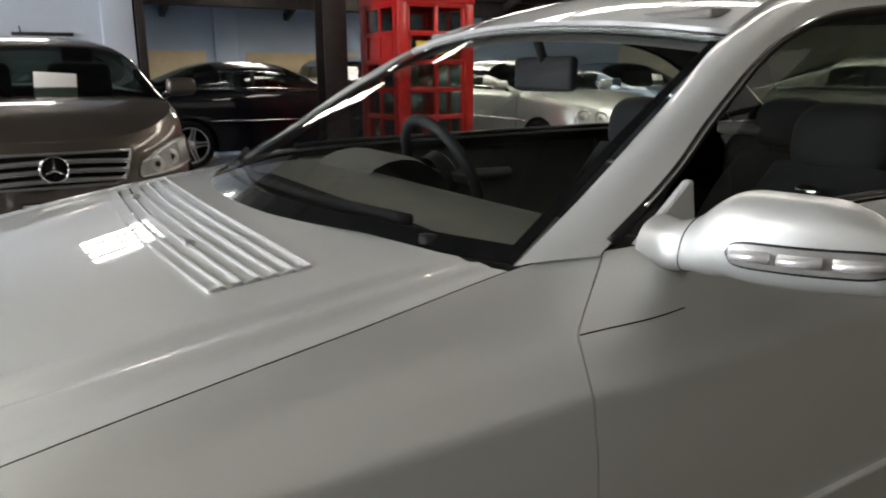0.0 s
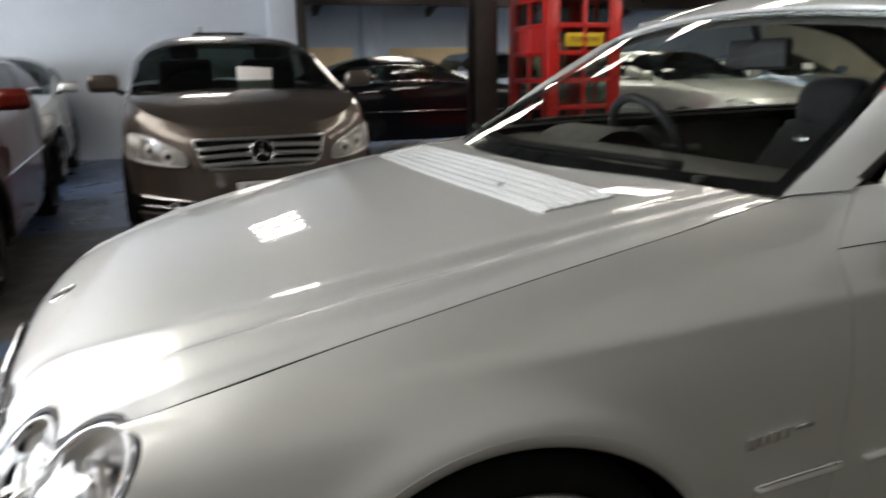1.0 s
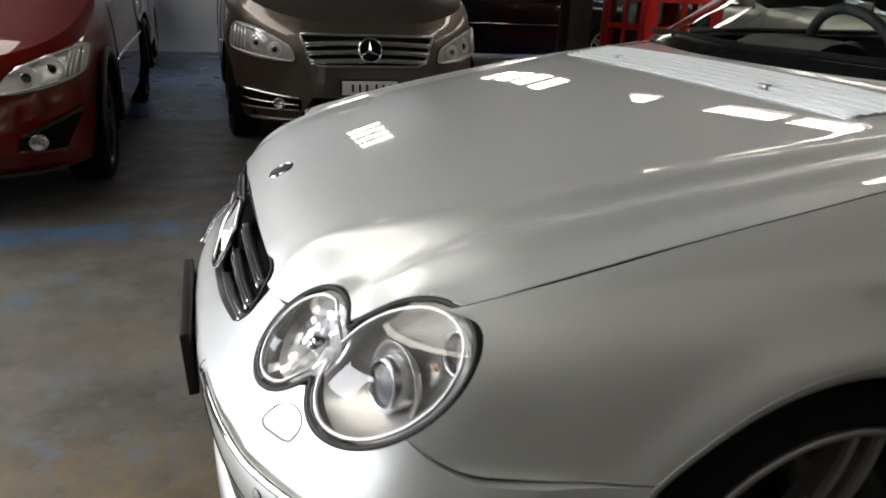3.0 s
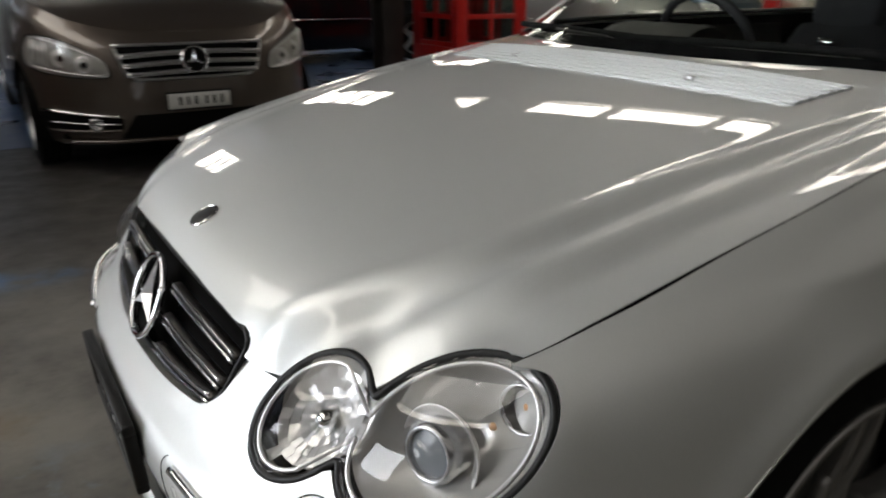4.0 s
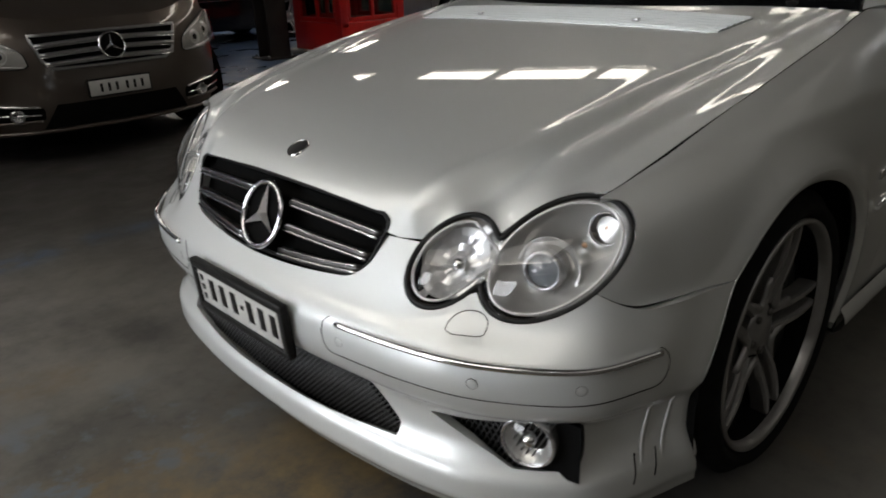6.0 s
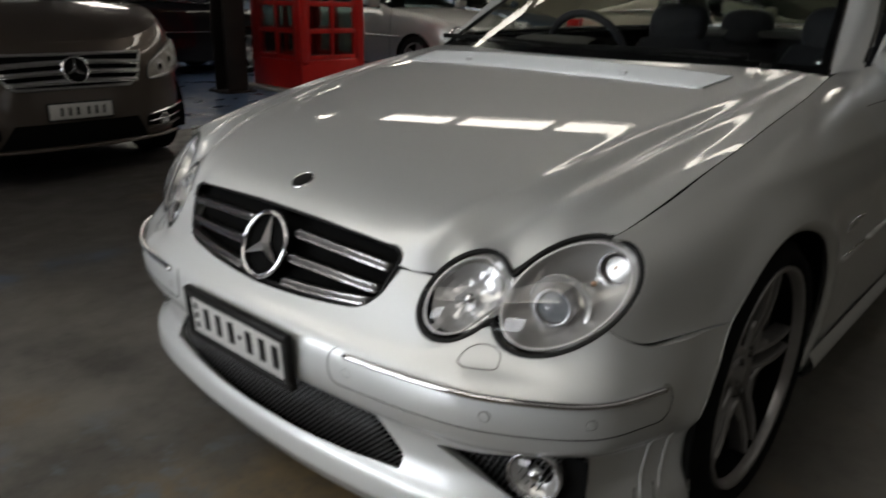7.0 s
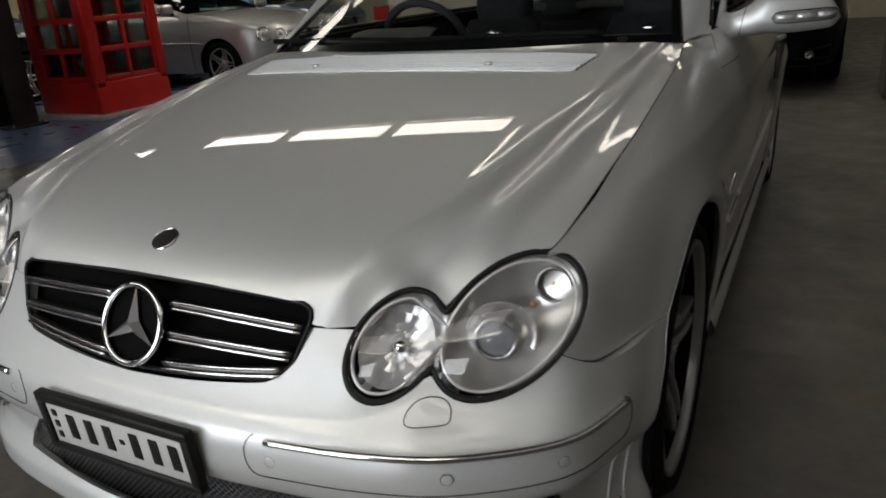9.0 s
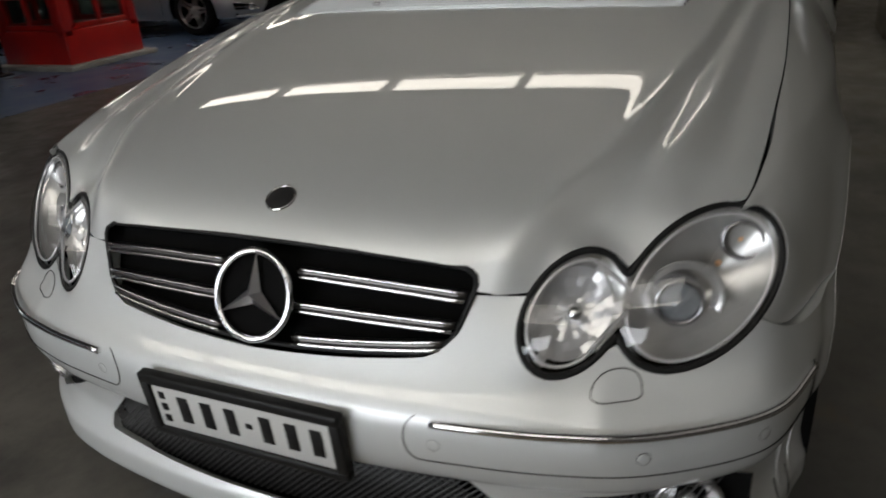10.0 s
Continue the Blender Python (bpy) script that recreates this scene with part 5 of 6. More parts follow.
# ---- door mirrors ----
def mirror(side):
    mir = new("door_mirror")
    mir.parent = coupe
    width = spline([(0, 0.050), (0.10, 0.040), (0.20, 0.048), (0.32, 0.062), (0.6, 0.068), (0.85, 0.056), (0.95, 0.036), (1.0, 0.0)])
    height = spline([(0, 0.060), (0.10, 0.045), (0.20, 0.050), (0.32, 0.066), (0.45, 0.073), (0.65, 0.072), (0.85, 0.056), (0.95, 0.034), (1.0, 0.0)])
    centre = spline([(0, 0.955), (0.12, 0.965), (0.25, 0.976), (0.4, 0.992), (0.7, 0.992), (1.0, 0.975)])
    depth = spline([(0, 0.785), (0.2, 0.805), (0.5, 0.82), (1.0, 0.875)])

    def shell(u, v):
        """u along the outward length, v round the section."""
        a = 2 * math.pi * v
        ca, sa = math.cos(a), math.sin(a)
        x = depth(u) + width(u) * math.copysign(abs(ca) ** 0.85, ca) * (0.6 if ca > 0 else 1.0)
        z = centre(u) + 0.017 + 0.88 * height(u) * math.copysign(abs(sa) ** 0.8, sa) * (1.0 if sa > 0 else 0.82)
        return Vector((x, side * (0.775 + 0.305 * u), z))
    bm = plain(grid(shell, steps(0.0, 1.0, 60), steps(0, 1, 40)))
    bmesh.ops.remove_doubles(bm, verts=bm.verts, dist=0.0004)
    bmesh.ops.recalc_face_normals(bm, faces=bm.faces)
    body = part("mirror_shell", bm, SILVER, mir, "silver mirror shell")
    seam = [shell(0.185 + 0.03 * math.sin(2 * math.pi * v), v) for v in steps(0, 1, 40)[:-1]]
    part("mirror_seam", tube(seam, 0.001, 6, closed=True), INNER, mir)
    tri = prism([(0.735, 0.985), (0.86, 0.975), (0.852, 0.99), (0.840, 1.068), (0.832, 1.068)], 0.014, 0.002)
    part("mirror_triangle", moved(tri, Matrix.Translation((0, side * 0.772 - 0.007, 0))), SILVER, mir, "silver corner trim")
    # Indicator let into the shell's front.
    def strip(u, v, proud=0.003):
        uu = 0.44 + 0.535 * u
        half = 0.0165 * (1 - (2 * u - 1) ** 8) ** 0.5
        c = shell(uu, 0.5 + 0.02)
        p = shell(uu, 0.5)
        z = 1.002 + 0.004 * u + half * (2 * v - 1)
        sa = max(-1.0, min(1.0, (z - 0.017 - centre(uu)) / max(0.01, 0.88 * height(uu))))
        sa = math.copysign(abs(sa) ** 1.25, sa)
        p = Vector((depth(uu) - width(uu) * (max(0.0, 1 - sa * sa)) ** 0.425, p.y, z))
        return p + Vector((-proud, 0, 0))
    part("indicator_bed", plain(grid(lambda u, v: strip(u, v, 0.0012), steps(0, 1, 30), steps(-0.03, 1.03, 8))), TRIM, mir)
    part("indicator_tray", plain(grid(lambda u, v: strip(u, v, 0.0022), steps(0.03, 0.97, 30), steps(0.06, 0.94, 8))), LAMPBRIGHT, mir)
    for k in range(3):
        u0 = 0.07 + 0.305 * k
        b = [strip(u, 0.5, 0.0) for u in (u0, u0 + 0.13, u0 + 0.255)]
        part("indicator_cell", tube(b, 0.015, 8, flat=0.5), REFLECTOR, mir)
    part("indicator_lens", plain(grid(lambda u, v: strip(u, v, 0.006), steps(0.01, 0.99, 24), steps(0, 1, 8))), LENS, mir, "clear indicator lens")
    return mir


mirror(-1)

# ---- wheels ----
for side in (-1, 1):
    for x in AXLES:
        wheel = build_wheel(coupe, 0.325, 0.262, 0.235, 5, 0.036, RIMGREY)
        wheel.matrix_basis = pose(x, side * 0.722, 0.325, 0, 0 if side < 0 else 20, 0 if side < 0 else 180)

# ---- cabin ----
dash = grid(lambda u, v: Vector((0.50 + 0.42 * v + 0.05 * (u * u), 0.66 * u, 0.945 + 0.03 * math.sin(v * math.pi * 0.9) - 0.10 * max(0, v - 0.75) / 0.25 - 0.01 * u * u)), steps(-1, 1, 30), steps(0, 1, 16))
part("dashboard", flanged(dash, 0.1), DASHMAT, coupe, "dark grey dashboard")
part("instrument_hood", moved(lathe([(0.19, -0.17), (0.2, -0.12), (0.2, 0.12), (0.19, 0.17), (0.0, 0.17)], 24, "y"), Matrix.Translation((0.88, 0.36, 0.86)) @ Matrix.Diagonal((0.8, 1, 0.75, 1))), DASHMAT, coupe, "instrument hood")
wheel_m = Matrix.Translation((1.10, 0.36, 0.93)) @ pose(0, 0, 0, 0, 66, 0)
steer = part("steering_wheel", moved(lathe([(0.175 + 0.016 * math.cos(a), 0.016 * math.sin(a)) for a in steps(0, 2 * math.pi, 12)[:-1]], 48, "z", True), wheel_m), LEATHER, coupe, "dark leather steering wheel")
part("steering_hub", moved(joined(lathe([(0.0, 0.03), (0.05, 0.028), (0.072, 0.01), (0.07, -0.03)], 24, "z"), box(0.03, 0.34, 0.014, (0, 0, 0), 0.005), box(0.17, 0.03, 0.014, (0.09, 0, 0), 0.005)), wheel_m), LEATHER, steer)


def seat(x, y, width=0.50, rear=False):
    st = new("rear_seat" if rear else "front_seat")
    st.parent = coupe
    st.location = (x, y, 0)
    w = width / 2
    def cushion(u, v):
        return Vector((0.52 * v, w * u * (1 - 0.06 * v), 0.50 - 0.05 * v + 0.045 * abs(u) ** 4 - 0.14 * max(0, 0.12 - v) / 0.12 - 0.20 * max(0.0, abs(u) - 0.86) / 0.14))
    part("seat_cushion", flanged(grid(cushion, steps(-1, 1, 20), steps(0, 1, 14)), 0.1), LEATHER, st, "dark leather seat cushion")
    def back(u, v):
        zz = 0.46 + (0.52 if not rear else 0.45) * v
        ww = w * (0.96 - 0.22 * v ** 3)
        bulge = 0.05 * abs(u) ** 3 * (1 - v ** 4)
        a = math.pi * (u * 0.5)
        return Vector((0.46 + 0.24 * v - bulge - 0.05 * math.cos(a) ** 0.5 * (1 if abs(u) < 1 else 0), ww * math.sin(a) ** 1 if abs(u) <= 1 else 0, zz - 0.03 * abs(u) ** 4 * v))
    part("seat_back", flanged(grid(back, steps(-1, 1, 22), steps(0, 1, 16)), 0.09), LEATHER, st, "dark leather seat back")
    def pillow(u, v):
        """A rounded cushion, wider than high and thinner still."""
        a, b = 2 * math.pi * u, math.pi * (v - 0.5)
        bend = lambda t, e: math.copysign(abs(t) ** e, t)
        h = bend(math.cos(b), 0.6)
        z = 0.097 * bend(math.sin(b), 0.7)
        return Vector((0.71 + 0.14 * z + 0.062 * h * bend(math.cos(a), 0.7), 0.142 * h * bend(math.sin(a), 0.62), (1.04 if not rear else 1.02) + z))
    top = plain(grid(pillow, steps(0, 1, 36), steps(0, 1, 18)))
    bmesh.ops.remove_doubles(top, verts=top.verts, dist=0.0003)
    bmesh.ops.recalc_face_normals(top, faces=top.faces)
    part("headrest", top, LEATHER, st, "dark leather headrest")
    for dy in (-0.06, 0.06):
        part("headrest_post", tube([(0.69, dy, 0.91), (0.705, dy, 0.99)], 0.006, 8), CHROME, st)
    if not rear:
        part("seat_tag", moved(lathe([(0.0, 0.003), (0.02, 0.002), (0.022, 0)], 20, "z"), Matrix.Translation((0.565, 0, 0.92)) @ pose(0, 0, 0, 0, -66, 0) @ Matrix.Diagonal((0.6, 1.6, 1, 1))), CHROME, st, "small oval tag")


seat(1.21, -0.36)
seat(1.21, 0.36)
seat(1.95, -0.30, 0.52, True)
seat(1.95, 0.30, 0.52, True)
part("rear_shelf", box(0.5, 1.2, 0.04, (2.85, 0, 0.99), 0.01), DASHMAT, coupe, "dark rear shelf")
part("console", box(1.1, 0.22, 0.36, (1.35, 0, 0.42), 0.03), DASHMAT, coupe, "dark centre console")
part("rear_view_mirror", moved(joined(box(0.03, 0.23, 0.085, (0, 0, 0), 0.014, 3), tube([(-0.03, 0, 0.09), (0.0, 0, 0.02)], 0.012, 8)), Matrix.Translation((1.19, 0, 1.215))), LEATHER, coupe, "black interior mirror")
for side in (-1, 1):
    card = grid(lambda u, v: Vector((0.80 + 1.24 * u, side * (0.752 - 0.04 * math.sin(v * 3)), 0.30 + 0.66 * v)), steps(0, 1, 12), steps(0, 1, 8))
    part("door_card", flanged(card, 0.02), DASHMAT, coupe, "dark door lining")
    part("door_grip", tube([(0.95, side * 0.72, 0.84), (1.25, side * 0.70, 0.87), (1.6, side * 0.71, 0.86)], 0.022, 8), DASHMAT, coupe)
    part("grip_chrome", tube([(1.0, side * 0.695, 0.885), (1.35, side * 0.69, 0.905)], 0.005, 6), CHROME, coupe)
    part("visor", box(0.16, 0.38, 0.018, (1.24, side * 0.33, 1.325), 0.007), LINING, coupe, "grey sun visor")
for side in (-1, 1):
    line = [Vector((x, side * (side_y(x, 0.886 + 0.10 * (x - 0.612)) + 0.001), 0.886 + 0.10 * (x - 0.612))) for x in steps(0.616, 0.78, 12)]
    part("door_seam", tube(line, 0.0009, 6), INNER, coupe)
part("exterior_handle", tube([(1.72, -0.878, 0.86), (1.80, -0.893, 0.862), (1.9, -0.876, 0.864)], 0.011, 8), SILVER, coupe, "silver door handle")
part("rear_bench_panel", box(0.05, 1.3, 0.6, (2.75, 0, 0.7), 0.01), LEATHER, coupe)

# ---- the other cars of the hall ----


def build_car(name, at, paint, label, L, W, top, roof, glazing, axles, R=0.31, rim=0.215, sill=0.2, n=4.2, group="parked cars",
              lamp=None, grille="bars", gspan=None, plate_z=0.42, plate_h=0.105, fogs=None, arch=None, rims=None, fog=True, tail=False, papers=False, detail=True, tint=None, rounds=None):
    """A parked car: nose at local x = 0 pointing to -x. top and roof are side-view lines; glazing = screen base, screen top, roof end, rear base."""
    car = thing(name, at, label, "car", group)
    topz, roofz = spline(top), spline(roof)
    h = L / 2
    bulge = spline([(0, 0.045), (0.1, 0.02), (0.3, 0.0), (0.55, 0.002), (0.8, 0.02), (0.93, 0.045), (1.0, 0.085)])
    glass_mat = tint or TINTED

    nose_y = spline([(0, 0), (0.15, 0.34), (0.3, 0.60), (0.45, 0.80), (0.6, 0.925), (0.72, 0.98), (0.85, 1.0), (1.0, 1.0)])
    nose_x = spline([(0, 0), (0.15, 0.02), (0.3, 0.085), (0.45, 0.21), (0.6, 0.40), (0.72, 0.66), (0.85, 1.2), (1.0, h)])
    depth = spline([(0, 0), (0.34, 0.02), (0.60, 0.085), (0.80, 0.21), (0.925, 0.40), (0.98, 0.66), (1.0, 1.2)])

    def plan_at(a, inset=0.0):
        """The outline from above: a is 0 at the nose, pi at the tail."""
        c, s = math.cos(a), math.sin(a)
        e = 2 / n
        if c > 0:
            q = math.asin(min(1.0, abs(s))) / (math.pi / 2)
            return (inset + (h - inset) * nose_x(q) / h, -math.copysign(nose_y(q), s) * (W / 2 - inset))
        return (h - (h - inset) * math.copysign(abs(c) ** e, c), -(W / 2 - inset) * math.copysign(abs(s) ** e, s))

    def angle_at(x):
        lo, hi = 0.0, math.pi
        for _ in range(30):
            m = (lo + hi) / 2
            if plan_at(m)[0] < x:
                lo = m
            else:
                hi = m
        return lo

    def skin(a, v, out=0.0):
        x, y = plan_at(a, bulge(v) - out)
        zt = topz(max(0.0, min(L, x)))
        return Vector((x, y, sill + (zt - sill) * v))

    def cap(a, s):
        p = skin(a, 1.0)
        return Vector((p.x, p.y * s, p.z + 0.03 * (1 - s * s) * min(1.0, 0.2 + 2 * p.x)))

    def clear_wheel(p):
        return min(math.hypot(p.x - x, p.z - R) for x in axles) - R - 0.045

    shell = clip(grid(skin, steps(0, 2 * math.pi, 160), steps(0, 1, 22)), clear_wheel)
    body = part("body", plain((shell[0], [tuple(reversed(f)) for f in shell[1]])), paint, car)
    bon = clip(grid(cap, steps(0, math.pi, 100), steps(-1, 1, 20)), lambda p: glazing[0] + 0.12 - p.x)
    part("hood", plain(bon), paint, car, "car hood in body colour")
    if detail or tail:
        boot = clip(grid(cap, steps(0, math.pi, 100), steps(-1, 1, 16)), lambda p: p.x - glazing[3] + 0.12)
        part("boot_lid", plain(boot), paint, car)
    part("underbody", box(L - 0.5, W - 0.34, 0.2, (h, 0, sill + 0.1), 0.02), INNER, car)
    cabin = box(glazing[3] - glazing[0] - 0.5, W - 0.35, 0.4, ((glazing[0] + glazing[3]) / 2, 0, topz(h) - 0.28), 0.05)
    part("cabin_floor", cabin, INNER, car)

    # Greenhouse: one dome, cut into panes, pillars and roof.
    def dome(x, s):
        th = s * math.pi / 2
        zb = topz(x) - 0.02
        wb = W / 2 - 0.085
        y = wb * math.copysign(abs(math.sin(th)) ** 0.62, s) * (1 - 0.02 * 0)
        k = max(0.0, roofz(x) - zb)
        lean = 0.16 * k / 0.5 * math.cos(th)
        return Vector((x, -y * (1 - lean * abs(math.sin(th)) * 0.9), zb + k * max(0.0, math.cos(th)) ** 0.5))

    g0, g1, g2, g3 = glazing
    pad = Vector((0, 0, 0.004))
    part("windscreen", plain(grid(dome, steps(g0, g1, 18), steps(-0.80, 0.80, 24))), glass_mat, car, "car windscreen")
    part("roof", plain(grid(dome, steps(g1 - 0.03, g2 + 0.03, 22), steps(-0.62, 0.62, 22))), paint, car)
    part("rear_window", plain(grid(dome, steps(g2, g3, 14), steps(-0.74, 0.74, 20))), glass_mat, car)
    for sg in (-1, 1):
        part("pillar", plain(grid(dome, steps(g0, g1, 18), [sg * u for u in steps(0.80, 0.985, 6)])), paint, car)
        part("roof_rail", plain(grid(dome, steps(g1 - 0.03, g2 + 0.03, 22), [sg * u for u in steps(0.62, 0.71, 5)])), paint, car)
        part("side_window", plain(grid(dome, steps(g1 - 0.03, g2 + 0.02, 22), [sg * u for u in steps(0.71, 0.995, 8)])), glass_mat, car)
        part("pillar", plain(grid(dome, steps(g2, g3, 14), [sg * u for u in steps(0.74, 0.99, 6)])), paint, car)
        xm = (g1 + g2) / 2
        part("pillar", plain(grid(lambda x, s: dome(x, s) + Vector((0, -sg * 0.004, 0)), steps(xm - 0.03, xm + 0.03, 3), [sg * u for u in steps(0.69, 0.99, 8)])), TRIM, car)
        belt = [dome(x, sg * 0.985) + Vector((0, -sg * 0.01, 0.0)) for x in steps(g0 + 0.3, g3 - 0.3, 30)]
        part("belt_strip", tube(belt, 0.008, 6), CHROME, car, "bright belt strip")
        arc = [dome(x, sg * 0.705) + Vector((0, -sg * 0.006, 0)) for x in steps(g1 - 0.02, g2, 24)]
        part("drip_strip", tube(arc, 0.006, 6), CHROME if detail else TRIM, car)
        ang = math.asin(0.9)
        strip = [skin(a if sg < 0 else 2 * math.pi - a, 0.52, 0.006) for a in steps(0.72, math.pi - 0.72, 40)]
        strip = [p for p in strip if clear_wheel(p) > 0.03 and axles[0] < p.x < axles[1]]
        if len(strip) > 3:
            part("side_strip", tube(strip, 0.009, 6, flat=0.6), CHROME, car, "bright side strip")
        for xg in (axles[0] + 0.48, xm + 0.08):
            gap = [skin(angle_at(xg) if sg < 0 else 2 * math.pi - angle_at(xg), v, 0.0012) for v in steps(0.08, 0.97, 12)]
            part("door_gap", tube(gap, 0.0035, 5), INNER, car)
        # Door mirror.
        mx = g0 + 0.30
        mir = part("door_mirror", moved(box(0.10, 0.22, 0.13, bevel=0.045, segments=4), Matrix.Translation((mx, -sg * (W / 2 + 0.075), topz(mx) + 0.075))), paint, car, "door mirror in body colour")
        part("mirror_foot", tube([(mx + 0.02, -sg * (W / 2 - 0.06), topz(mx) + 0.0), (mx, -sg * (W / 2 + 0.02), topz(mx) + 0.045)], 0.022, 8), TRIM, mir)
        part("mirror_glass", box(0.006, 0.18, 0.10, (mx + 0.052, -sg * (W / 2 + 0.075), topz(mx) + 0.075), 0.002), CHROME, mir)
        for ax in axles:
            liner = grid(lambda a, v: Vector((ax + (R + 0.044) * math.cos(a), -sg * (W / 2 - 0.30 + 0.285 * v), R + (R + 0.044) * math.sin(a))), steps(-0.3, math.pi + 0.3, 20), (0, 1))
            part("wheel_housing", plain(liner), INNER, car)
            wheel = build_wheel(car, R, rim, 0.2, 5, 0.03, rims or SATIN, detail=False)
            if arch:
                part("arch_trim", tube([Vector((ax + (R + 0.062) * math.cos(a), -sg * (W / 2 + 0.002), R + (R + 0.062) * math.sin(a))) for a in steps(-0.15, math.pi + 0.15, 30)], 0.024, 8, flat=0.7), arch, car, "black wheel arch trim")
            wheel.matrix_basis = pose(ax, sg * (W / 2 - 0.125), R, 0, 0, 0 if sg < 0 else 180)
    part("seat_row", joined(*[box(0.14, 0.46, 0.6, (g1 + 0.25, y, topz(h) - 0.05), 0.05, 3, (0, 12, 0)) for y in (-0.36, 0.36)],
                            *[box(0.10, 0.25, 0.16, (g1 + 0.33, y, topz(h) + 0.33), 0.04, 3) for y in (-0.36, 0.36)]), LEATHER, car, "dark seats seen through the glass")
    part("steering_wheel", moved(lathe([(0.175 + 0.014 * math.cos(a), 0.014 * math.sin(a)) for a in steps(0, 2 * math.pi, 10)[:-1]], 28, "z", True), Matrix.Translation((g0 + 0.72, 0.36, topz(g0 + 0.7) - 0.02)) @ pose(0, 0, 0, 0, 62, 0)), LEATHER, car)
    part("dashboard", box(0.5, W - 0.4, 0.16, (g0 + 0.42, 0, topz(g0 + 0.4) - 0.10), 0.05), DASHMAT, car)
    # Nose.
    def face(y, z, out=0.0):
        d = depth(min(1.0, abs(y) / (W / 2 - 0.02)))
        v = (z - sill) / (topz(d + 0.03) - sill)
        ins = bulge(max(0, min(1, v))) - out
        d = depth(min(1.0, abs(y) / (W / 2 - ins)))
        return Vector((ins + (h - ins) * d / h, y, z))

    def quad_patch(corners, sg, rise=0.0, sag=0.0):
        """A four-cornered field on the nose: inner low, inner high, outer high, outer low, as (breadth, height)."""
        il, ih, oh, ol = corners

        def at(u, v, out=0.0):
            y = (il[0] * (1 - v) + ih[0] * v) * (1 - u) + (ol[0] * (1 - v) + oh[0] * v) * u
            z = (il[1] * (1 - v) + ih[1] * v) * (1 - u) + (ol[1] * (1 - v) + oh[1] * v) * u
            z += math.sin(math.pi * u) * (rise * v - sag * (1 - v))
            p = face(y, z, out)
            return Vector((p.x, sg * p.y, p.z))
        return at

    def rounded_patch(at, sg, out, power=5.0, nu=26, nv=18):
        pts, faces = clip(grid(lambda u, v: (u, v, 0), steps(0, 1, nu), steps(0, 1, nv)), lambda p: 1 - abs(2 * p.x - 1) ** power - abs(2 * p.y - 1) ** power)
        return [at(p.x, p.y, out) for p in pts], (faces if sg > 0 else [tuple(reversed(f)) for f in faces])

    for sg in (-1, 1):
        for y, z, r in rounds or ():
            c = face(y, z, 0.0)
            m = Matrix.Translation((c.x, sg * c.y, c.z)) @ Vector((-1, sg * 0.42, 0.32)).to_track_quat("Z", "Y").to_matrix().to_4x4() @ Matrix.Diagonal((1.12, 1.0, 1.0, 1.0))
            unit = part("headlight", moved(lathe([(r * 1.06, -0.05), (r * 1.06, 0.004), (r, 0.012), (r * 0.93, 0.006)], 32, "z"), m), CHROME, car, "round headlight")
            part("lamp_bowl", moved(lathe([(0.0, -0.03), (r * 0.4, -0.026), (r * 0.75, -0.012), (r * 0.95, 0.006)], 32, "z"), m), REFLECTOR, unit)
            part("lamp_eye", moved(lathe([(0.0, 0.012), (r * 0.3, 0.006), (r * 0.4, -0.01)], 20, "z"), m), LAMPBRIGHT, unit)
            part("lamp_lens", moved(lathe([(0.0, 0.034), (r * 0.4, 0.03), (r * 0.75, 0.02), (r * 0.96, 0.006)], 32, "z"), m), LENS, unit, "clear lamp lens")
    if lamp:
        corners = lamp if isinstance(lamp[0], tuple) else ((lamp[0], lamp[2]), (lamp[0] + 0.03, lamp[3] - lamp[4] * 0.4), (min(lamp[1], W / 2 - 0.03), lamp[3] + lamp[4] * 0.4), (min(lamp[1], W / 2 - 0.04), lamp[2] + lamp[4] * 0.4))
        for sg in (-1, 1):
            patch = quad_patch(corners, sg, 0.018, 0.012)
            unit = new("headlight")
            unit.parent = car
            part("lamp_seal", plain(rounded_patch(lambda u, v, o: patch(0.5 + (u - 0.5) * 1.05, 0.5 + (v - 0.5) * 1.07, o), sg, 0.003)), TRIM, unit)
            part("lamp_bowl", plain(rounded_patch(patch, sg, 0.006)), LAMPBRIGHT, unit, "bright headlight bowl")
            high = (patch(0.5, 1.0) - patch(0.5, 0.0)).length
            for u, v, k in ((0.30, 0.46, 0.27), (0.58, 0.50, 0.28)):
                c, r = patch(u, v, 0.0), high * k
                m = Matrix.Translation(c) @ Vector((-1, sg * 0.35, 0.15)).to_track_quat("Z", "Y").to_matrix().to_4x4()
                part("lamp_ring", moved(lathe([(0.0, 0.004), (r * 0.45, 0.010), (r * 0.55, 0.002), (r * 0.8, 0.012), (r, 0.006), (r * 1.03, -0.01)], 24, "z"), m), REFLECTOR, unit)
                part("lamp_eye", moved(lathe([(0.0, 0.016), (r * 0.3, 0.013), (r * 0.42, 0.008)], 20, "z"), m), GLOSSTRIM, unit, "dark lamp eye")
            for k in range(4):
                a, b = patch(0.76 + 0.055 * k, 0.15, 0.012), patch(0.78 + 0.05 * k, 0.85, 0.012)
                part("lamp_rib", tube([a, b], 0.006, 6), REFLECTOR, unit)
            for v in (0.1, 0.9):
                part("lamp_rib", tube([patch(u, v, 0.012) for u in steps(0.06, 0.94, 12)], 0.005, 6), REFLECTOR, unit)
            part("lamp_lens", plain(rounded_patch(patch, sg, 0.026)), LENS, unit, "clear lamp lens")
    gz = topz(0.05) - 0.10
